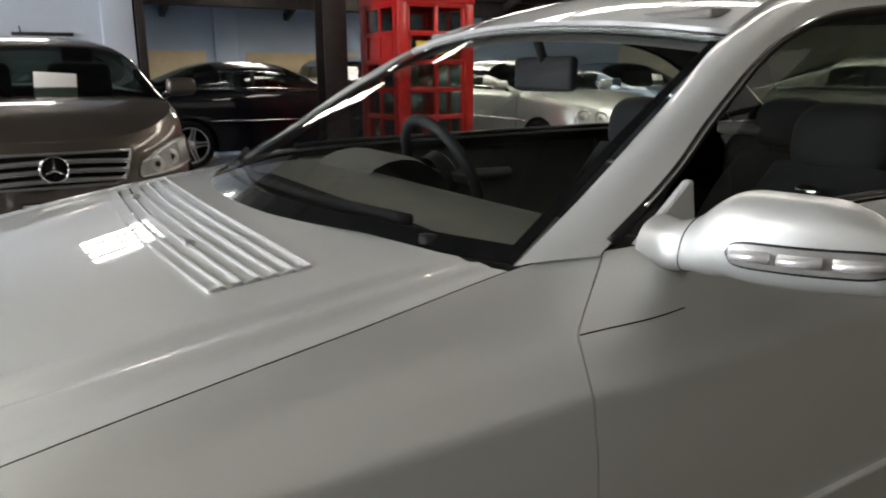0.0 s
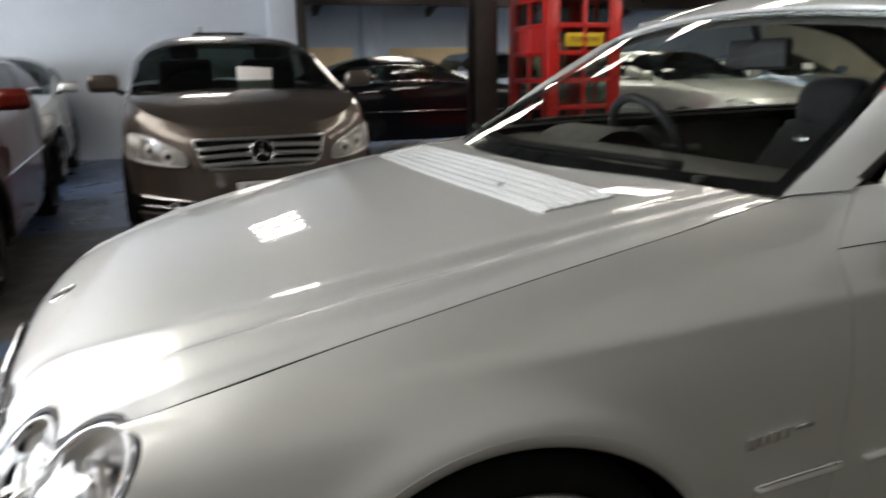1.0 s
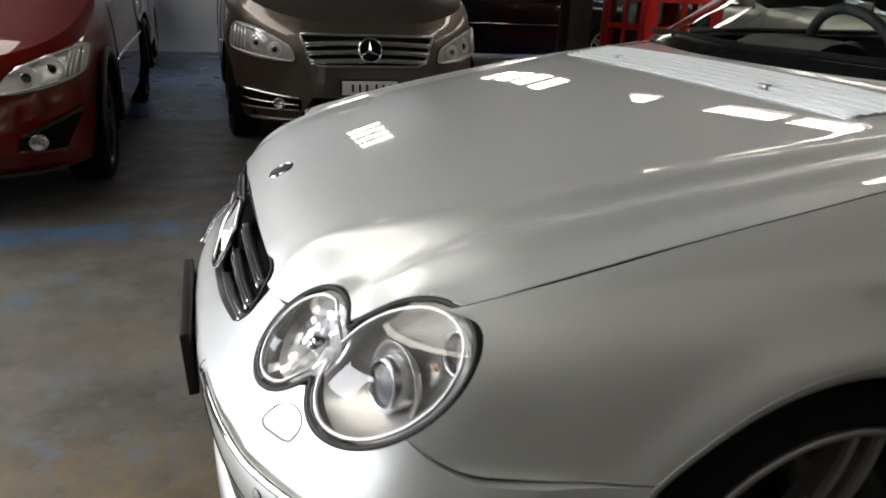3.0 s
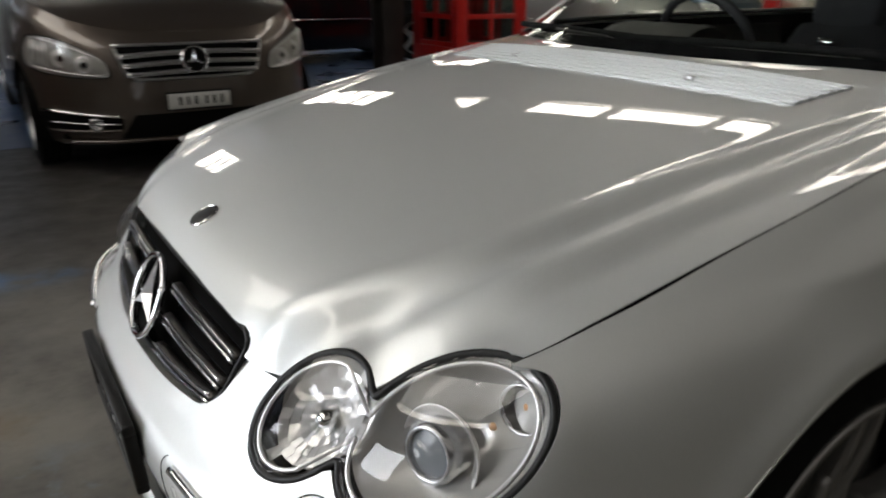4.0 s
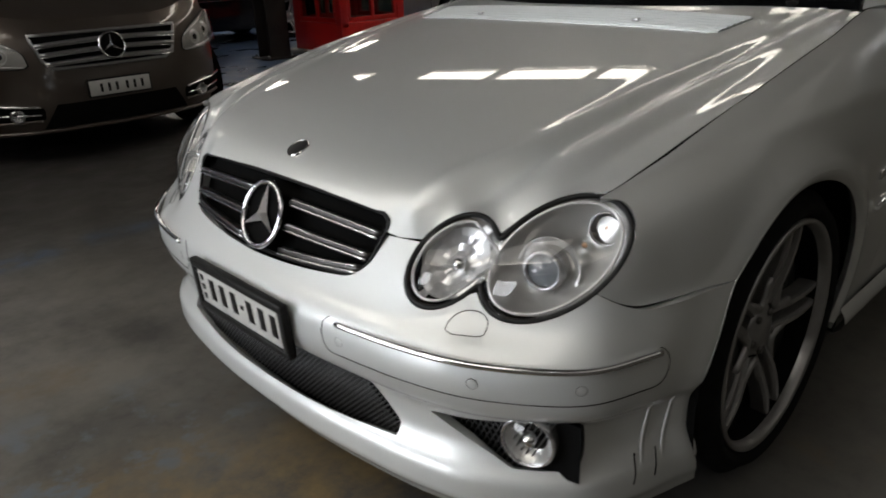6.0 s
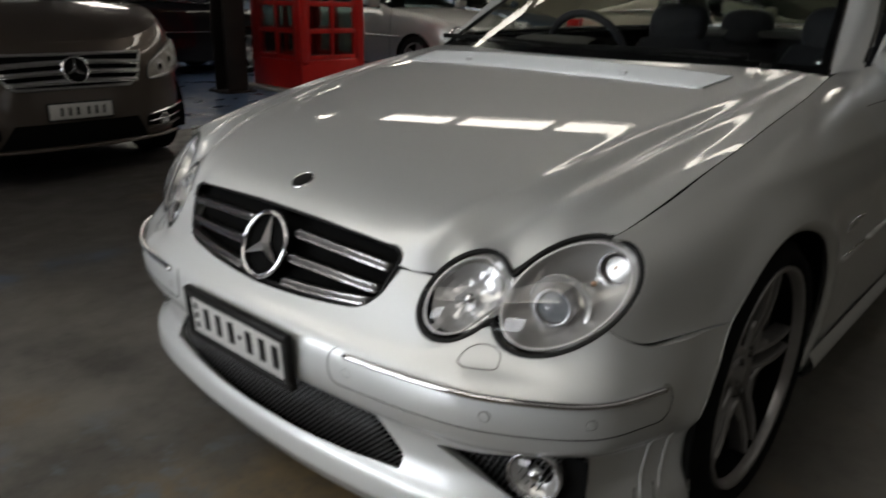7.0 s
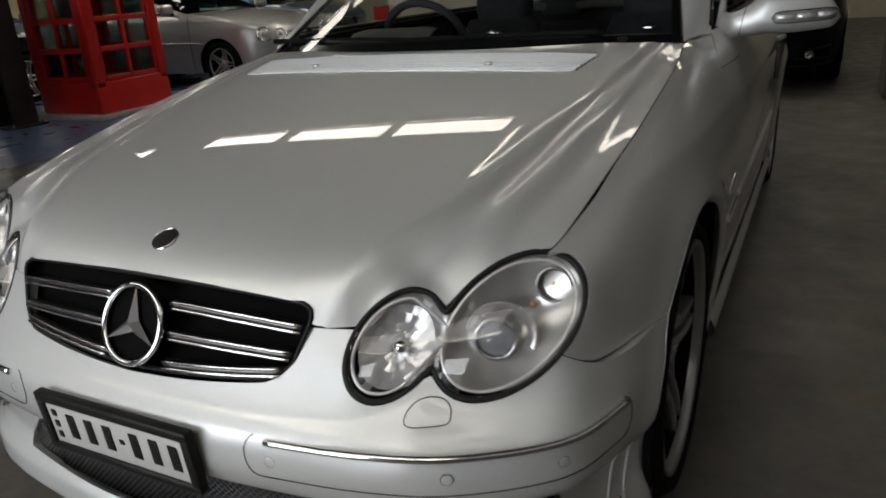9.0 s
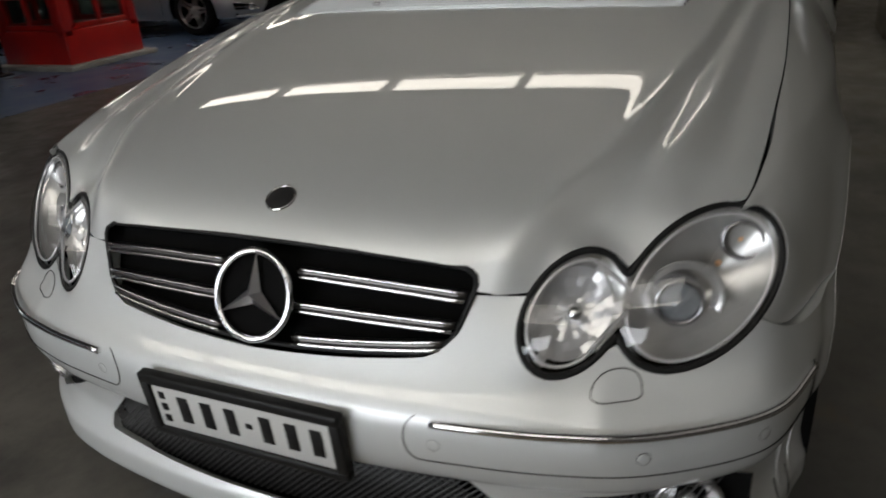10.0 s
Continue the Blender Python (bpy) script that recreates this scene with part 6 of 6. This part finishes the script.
    if grille == "bars":
        ztop, zlow, gw = gspan or (gz + 0.028, gz - 0.118, 0.42)
        zc, gh = (ztop + zlow) / 2, ztop - zlow

        def half_width(z):
            return gw - 0.30 * (ztop - z) - 1.2 * max(0.0, (zlow + 0.04) - z)
        s = clip(grid(lambda y, z: face(y, z, 0.004), steps(-0.5, 0.5, 30), steps(zlow - 0.02, ztop + 0.02, 10)), lambda p: min(half_width(p.z) - abs(p.y), ztop - p.z, p.z - zlow))
        part("grille", plain((s[0], [tuple(reversed(f)) for f in s[1]])), INNER, car, "dark grille opening")
        for k in range(3):
            z = ztop - gh * (0.22 + 0.28 * k)
            hw = half_width(z) - 0.008
            part("grille_bar", tube([face(y, z - 0.015 * (y / 0.4) ** 2, 0.016) for y in steps(-hw, hw, 24)], gh * 0.095, 8, flat=0.6), SATIN, car, "bright grille bar")
            part("bar_edge", tube([face(y, z - gh * 0.07 - 0.015 * (y / 0.4) ** 2, 0.026) for y in steps(-hw, hw, 24)], 0.004, 6), CHROME, car)
        ring = [face(y, ztop, 0.012) for y in steps(-gw, gw, 9)] + [face(half_width(z), z, 0.012) for z in steps(ztop - 0.02, zlow + 0.02, 5)]
        ring += [face(y, zlow, 0.012) for y in steps(half_width(zlow), -half_width(zlow), 9)] + [face(-half_width(z), z, 0.012) for z in steps(zlow + 0.02, ztop - 0.02, 5)]
        part("grille_frame", tube(ring, 0.009, 8, closed=True), SATIN, car, "bright grille frame")
        m = Matrix.Translation(face(0, zc + 0.01, 0.035)) @ pose(0, 0, 0, 0, -78, 0)
        part("emblem_disc", moved(lathe([(0.0, 0.0), (0.074, 0.0), (0.076, -0.03)], 32, "z"), m), INNER, car, "black disc that darkens the opening behind the emblem")
        em2 = part("emblem", moved(lathe([(0.070, 0.0), (0.072, 0.008), (0.078, 0.008), (0.082, 0.0)], 40, "z"), m), CHROME, car, "round chrome three-pointed emblem")
        for k in range(3):
            b = bmesh.new()
            t = [b.verts.new(c) for c in ((0, 0, 0.016), (-0.013, 0.0075, 0), (0.013, 0.0075, 0), (0, 0.074, 0.004))]
            b.faces.new((t[0], t[3], t[1]))
            b.faces.new((t[0], t[2], t[3]))
            part("emblem_point", moved(b, m @ pose(0, 0, 0, 0, 0, -90 + 120 * k)), CHROME, em2, smooth=False)
    elif grille == "mesh":
        ztop, zlow, gw = gspan
        zc = (ztop + zlow) / 2

        def trap(p):
            return min(gw - 0.40 * (ztop - p.z) - 0.8 * max(0.0, zlow + 0.05 - p.z) - abs(p.y), ztop - p.z, p.z - zlow)
        s = clip(grid(lambda y, z: face(y, z, 0.004), steps(-0.46, 0.46, 30), steps(zlow - 0.01, ztop + 0.01, 14)), trap)
        part("grille", plain((s[0], [tuple(reversed(f)) for f in s[1]])), INNER, car, "dark honeycomb grille")
        cells = []
        for i in range(-13, 14):
            for j in range(-3, 4):
                y, z = i * 0.034 + (0.017 if j % 2 else 0), zc + j * 0.027
                if trap(Vector((0, y, z))) > 0.012:
                    ring = [face(y + 0.018 * math.cos(a), z + 0.0145 * math.sin(a), 0.008) for a in steps(0, 2 * math.pi, 6)[:-1]]
                    cells.append(tube(ring, 0.0028, 4, closed=True))
        part("grille_mesh", joined(*cells), DARKALLOY, car)

        def edge(z):
            return gw - 0.40 * (ztop - z) - 0.8 * max(0.0, zlow + 0.05 - z)
        ring = [face(y, ztop, 0.014) for y in steps(-gw, gw, 9)] + [face(edge(z), z, 0.014) for z in steps(ztop - 0.012, zlow + 0.012, 6)]
        ring += [face(y, zlow, 0.014) for y in steps(edge(zlow), -edge(zlow), 9)] + [face(-edge(z), z, 0.014) for z in steps(zlow + 0.012, ztop - 0.012, 6)]
        part("grille_frame", tube(ring, 0.011, 8, closed=True), CHROME, car, "chrome grille frame")
        part("grille_slash", tube([face(-edge(zlow) * 0.8, zlow + 0.005, 0.018), face(edge(ztop) * 0.35, ztop - 0.005, 0.018)], 0.011, 6), CHROME, car)
        m = Matrix.Translation(face(0, zc, 0.022)) @ pose(0, 0, 0, 0, -85, 0)
        part("emblem", moved(lathe([(0.0, 0.004), (0.036, 0.004), (0.038, 0.012), (0.056, 0.012), (0.058, 0.0)], 32, "z"), m), SATIN, car, "round silver emblem")
        part("emblem_band", moved(box(0.034, 0.085, 0.006, (0, 0, 0.013), 0.002), m), NAVY, car)
    # Lower nose: intake, fog lamps, plate.
    s = clip(grid(lambda y, z: face(y, z, 0.004), steps(-0.5, 0.5, 24), steps(sill + 0.02, sill + 0.17, 6)), lambda p: 0.46 - 0.6 * (p.z - sill - 0.02) - abs(p.y))
    part("lower_intake", plain((s[0], [tuple(reversed(f)) for f in s[1]])), INNER, car, "dark lower intake")
    part("chin", tube([face(y, sill + 0.015, 0.015) for y in steps(-W / 2 + 0.16, W / 2 - 0.16, 24)], 0.02, 8, flat=0.7), TRIM if grille == "mesh" else paint, car)
    if fog:
        corners = fogs or ((W / 2 - 0.42, sill + 0.08), (W / 2 - 0.34, sill + 0.15), (W / 2 - 0.12, sill + 0.19), (W / 2 - 0.15, sill + 0.085))
        for sg in (-1, 1):
            at = quad_patch(corners, sg)
            part("fog_recess", plain(rounded_patch(at, sg, 0.005, 7.0, 16, 10)), INNER, car, "dark fog lamp recess")
            bright = CHROME if grille == "bars" else TRIM
            for v in (0.02, 0.98):
                part("fog_trim", tube([at(u, v, 0.012) for u in steps(0.05, 0.97, 12)], 0.009, 6), bright if v > 0.5 else paint, car)
            if grille == "bars":
                part("fog_trim", tube([at(u, 0.45, 0.010) for u in steps(0.05, 0.97, 12)], 0.006, 6), bright, car)
            m = Matrix.Translation(at(0.36, 0.42, 0.012)) @ Vector((-1, sg * 0.2, 0.0)).to_track_quat("Z", "Y").to_matrix().to_4x4()
            part("fog_lamp", moved(lathe([(0.0, 0.0), (0.018, 0.004), (0.03, 0.012), (0.036, 0.012), (0.042, 0.002), (0.043, -0.02)], 24, "z"), m), LAMPGREY, car, "round fog lamp")
            part("fog_glass", moved(lathe([(0.0, 0.016), (0.02, 0.014), (0.032, 0.008)], 20, "z"), m), LENS, car)
    c = face(0, plate_z, 0.02)
    part("plate", box(0.012, 0.372, plate_h, c, 0.003), PLATEWHITE, car, "white number plate")
    part("plate_frame", box(0.010, 0.392, plate_h + 0.02, c + Vector((0.004, 0, 0)), 0.003), TRIM, car)
    for k in range(6):
        part("plate_bar", box(0.004, 0.016, plate_h * 0.55, c + Vector((-0.006, -0.135 + 0.047 * k + (0.016 if k > 2 else 0), 0)), 0.001), TRIM, car)
    for sg in (-1, 1):
        base = dome(g0 + 0.06, sg * 0.25) + Vector((-0.02, 0, 0.012))
        part("wiper", tube([base, dome(g0 + 0.1, sg * 0.25 - 0.35) + Vector((-0.01, 0, 0.016))], 0.008, 6), TRIM, car)
    if papers:
        if papers == 2:
            part("price_sheet", moved(box(0.34, 0.24, 0.004, bevel=0.001), Matrix.Translation(dome(g0 + 0.30, 0.12) - Vector((0, 0, 0.12))) @ pose(0, 0, 0, 0, -8, 20)), PAPER, car, "white paper lying on the dash")
        c = dome(g0 + (g1 - g0) * 0.22, (0.03 if papers == 1 else 0.22) if papers > 0 else -0.22)
        part("price_sheet", moved(box(0.004, 0.27, 0.23, bevel=0.001), Matrix.Translation(c + Vector((0.07, 0, 0.035))) @ pose(0, 0, 0, 4, 24, 0)), PAPER, car, "white paper sheet behind the screen")
    if tail:
        for sg in (-1, 1):
            part("tail_lamp", plain(grid(lambda u, v: Vector((L - face(0.5 + 0.3 * u, 0.75, 0.012).x, sg * min(W / 2 + 0.004, 0.55 + 0.33 * u), topz(L - 0.1) - 0.30 + 0.22 * v)), steps(0, 1, 10), steps(0, 1, 6))), REDLENS, car, "red tail lamp")
            part("tail_lamp_side", box(0.22, 0.012, 0.2, (L - 0.2, sg * (W / 2 - 0.012), topz(L - 0.1) - 0.19), 0.01), REDLENS, car, "red tail lamp")
    return car


def facing_down(x, y, turn=0.0):
    """The pose of a car whose nose stands at (x, y) and points to -y."""
    return pose(x, y, 0, 0, 0, 90 + turn)


DUSK = glass("dark_car_glass", (0.42, 0.5, 0.46), density=0.45)
mpv = build_car("people_carrier", facing_down(0.23, 3.35), BROWN, "metallic brown compact people carrier with a paper behind its windscreen", 4.2, 1.82,
                [(0, 0.785), (0.2, 0.885), (0.45, 0.975), (0.9, 1.052), (2.0, 1.07), (4.2, 1.10)],
                [(0.7, 0.97), (0.9, 1.05), (1.3, 1.28), (1.65, 1.46), (2.2, 1.53), (3.4, 1.50), (3.9, 1.36), (4.2, 1.1)],
                (0.82, 1.62, 3.6, 4.15), (0.74, 3.5), lamp=((0.47, 0.585), (0.49, 0.69), (0.84, 0.84), (0.88, 0.64)), gspan=(0.768, 0.575, 0.44), papers=1, plate_z=0.44, plate_h=0.09, n=4.5,
                fogs=((0.44, 0.28), (0.44, 0.365), (0.84, 0.41), (0.82, 0.28)), tint=DUSK)
hatch = build_car("hatchback", facing_down(-2.17, 2.03, 0), RED, "dark red hatchback with a honeycomb grille and chrome frame", 4.25, 1.76,
                  [(0, 0.655), (0.15, 0.715), (0.4, 0.79), (0.8, 0.885), (1.2, 0.97), (2.2, 1.03), (4.25, 1.09)],
                  [(0.9, 0.88), (1.25, 1.03), (1.8, 1.29), (2.2, 1.41), (2.8, 1.44), (3.6, 1.39), (4.0, 1.24), (4.25, 1.09)],
                  (1.1, 2.2, 3.5, 4.2), (0.88, 3.5), 0.315, 0.225, lamp=((0.51, 0.565), (0.56, 0.66), (0.845, 0.775), (0.835, 0.63)), grille="mesh", gspan=(0.637, 0.475, 0.43), plate_z=0.405, plate_h=0.07, n=4.5, papers=2,
                  fogs=((0.57, 0.32), (0.58, 0.385), (0.82, 0.485), (0.74, 0.30)), arch=TRIM, rims=DARKALLOY, tint=DUSK)
SALOON_TOP = [(0, 0.72), (0.3, 0.82), (0.8, 0.92), (1.3, 0.98), (2.5, 1.0), (4.0, 1.02), (4.7, 0.98)]
SALOON_ROOF = [(1.1, 0.93), (1.4, 1.0), (1.9, 1.25), (2.3, 1.40), (2.8, 1.43), (3.3, 1.38), (3.9, 1.15), (4.3, 1.0)]
build_car("black_coupe", pose(5.7, 9.35, 0, 0, 0, 180), BLACK, "gloss black coupe with bright window strips", 4.65, 1.74,
          SALOON_TOP, [(z, h - 0.02) for z, h in SALOON_ROOF], (1.3, 2.25, 3.15, 4.15), (0.85, 3.6), 0.315, 0.23, lamp=(0.46, 0.84, 0.60, 0.76, 0.06), detail=True)
build_car("saloon", facing_down(7.0, 5.4, 0), PALE, "pale silver saloon with twin headlights", 4.8, 1.82,
          SALOON_TOP, SALOON_ROOF, (1.3, 2.3, 3.2, 4.3), (0.85, 3.7), rounds=((0.49, 0.665, 0.075), (0.685, 0.675, 0.095)), gspan=(0.70, 0.55, 0.36))
build_car("saloon", facing_down(9.1, 0.45, 0), BEIGE, "champagne saloon with red tail lamps", 4.7, 1.8,
          SALOON_TOP, SALOON_ROOF, (1.3, 2.3, 3.2, 4.3), (0.85, 3.6), lamp=(0.46, 0.86, 0.6, 0.74, 0.05), tail=True)
build_car("saloon", pose(5.95, -0.32, 0), BLACK, "gloss black saloon with a mesh grille and windscreen paper", 4.7, 1.78,
          SALOON_TOP, SALOON_ROOF, (1.3, 2.3, 3.2, 4.3), (0.85, 3.6), rounds=((0.50, 0.63, 0.055), (0.665, 0.645, 0.075)), grille="mesh", gspan=(0.70, 0.46, 0.34), plate_z=0.36, papers=-1)
build_car("saloon", facing_down(-2.3, 7.0, 0), PALE, "silver saloon parked behind the red hatchback", 2.9, 1.76,
          [(0, 0.74), (0.3, 0.84), (0.8, 0.94), (1.1, 0.99), (2.9, 1.02)], [(0.9, 0.94), (1.1, 1.0), (1.6, 1.3), (1.95, 1.44), (2.4, 1.46), (2.7, 1.3), (2.9, 1.03)],
          (1.0, 1.9, 2.4, 2.85), (0.7, 2.3), lamp=(0.46, 0.84, 0.62, 0.78, 0.06), detail=False)
build_car("wagon", facing_down(6.2, 10.4, 0), NAVY, "dark blue-grey wagon beyond the steel post", 3.4, 1.8,
          [(0, 0.8), (0.4, 0.9), (1.0, 1.0), (3.4, 1.05)], [(0.9, 1.0), (1.2, 1.1), (1.8, 1.45), (2.2, 1.55), (3.0, 1.55), (3.4, 1.1)],
          (1.0, 1.9, 2.9, 3.35), (0.8, 2.6), lamp=(0.46, 0.84, 0.66, 0.8, 0.06), detail=False)
build_car("saloon", facing_down(10.9, 7.2, 0), NAVY, "dark grey saloon with a paper behind its windscreen", 4.5, 1.8,
          SALOON_TOP, SALOON_ROOF, (1.3, 2.3, 3.2, 4.2), (0.85, 3.5), lamp=(0.46, 0.84, 0.62, 0.76, 0.05), papers=1, detail=False)


# ---- red telephone kiosk ----
KIOSK = material("kiosk_red", (0.55, 0.015, 0.012), 0.3, spread=0.08, scale=6, coat=0.3, bump=0.05, bump_scale=60)
SIGN = material("sign_yellow", (0.75, 0.5, 0.02), 0.5)


def kiosk(x, y):
    k = thing("telephone_kiosk", pose(x, y, 0), "red telephone kiosk with small panes on a pale slab", "telephone kiosk")
    w, hgt = 1.0, 2.42
    part("slab", box(1.2, 1.2, 0.05, (0, 0, 0.025), 0.008), CONCRETE, k, "pale concrete slab")
    part("plinth", box(w, w, 0.34, (0, 0, 0.22), 0.01), KIOSK, k)
    for sx in (-1, 1):
        for sy in (-1, 1):
            part("corner_post", box(0.12, 0.12, 1.75, (sx * (w / 2 - 0.06), sy * (w / 2 - 0.06), 1.2), 0.012), KIOSK, k)
    part("frieze", box(w + 0.02, w + 0.02, 0.28, (0, 0, 2.14), 0.012), KIOSK, k)
    part("cornice", box(w + 0.12, w + 0.12, 0.05, (0, 0, 2.30), 0.015), KIOSK, k)
    cap = grid(lambda u, v: Vector((u * 0.64, v * 0.64, 2.345 + 0.13 * (1 - max(abs(u), abs(v))))), steps(-1, 1, 14), steps(-1, 1, 14))
    part("roof", flanged(cap, 0.03), material("brown_roof_board", (0.2, 0.1, 0.055), 0.6, spread=0.2, scale=5, bump=0.15, bump_scale=40), k, "brown overhanging roof board")
    for s, ax in ((-1, "y"), (1, "y"), (-1, "x"), (1, "x")):
        turn = pose(0, 0, 0, 0, 0, {("y", -1): 0, ("x", 1): 90, ("y", 1): 180, ("x", -1): 270}[(ax, s)])
        y = -(w / 2 - 0.035)
        rows = [0.42 + 0.312 * i for i in range(6)]
        side = part("side_frame", moved(joined(*[box(w - 0.22, 0.045, 0.055, (0, y, z), 0.006) for z in rows], *[box(0.05, 0.045, 1.6, (cx, y, 1.2), 0.006) for cx in (-0.365, 0.0, 0.365)]), turn), KIOSK, k, "red glazing bars")
        for i in range(5):
            for cx in (-0.183, 0.183):
                if i == 3:
                    continue
                part("pane", moved(box(0.315, 0.008, 0.257, (cx, y, rows[i] + 0.156)), turn), KIOSKPANE, side)
        sign = part("sign_panel", moved(box(0.60, 0.012, 0.257, (0, y, rows[3] + 0.156)), turn), KIOSK if ax == "x" else KIOSKPANE, side)
        if ax == "y":
            part("sign", moved(box(0.52, 0.01, 0.15, (0, y - 0.014, rows[3] + 0.15), 0.002), turn), SIGN, side, "yellow telephone sign")
            cu = bpy.data.curves.new("sign_text", "FONT")
            cu.body, cu.size, cu.align_x, cu.align_y, cu.extrude = "TELEPHONE", 0.075, "CENTER", "CENTER", 0.001
            tx = new("sign_text", cu)
            tx.data.materials.append(TRIM)
            tx.parent = side
            tx.matrix_basis = turn @ pose(0, y - 0.0205, rows[3] + 0.15, 90, 0, 0)
    part("telephone", joined(box(0.3, 0.14, 0.5, (0.0, 0.28, 1.25), 0.01), box(0.12, 0.06, 0.24, (0.05, 0.18, 1.3), 0.02)), SATIN, k, "grey pay telephone")
    return k


kiosk(4.36, 6.42)
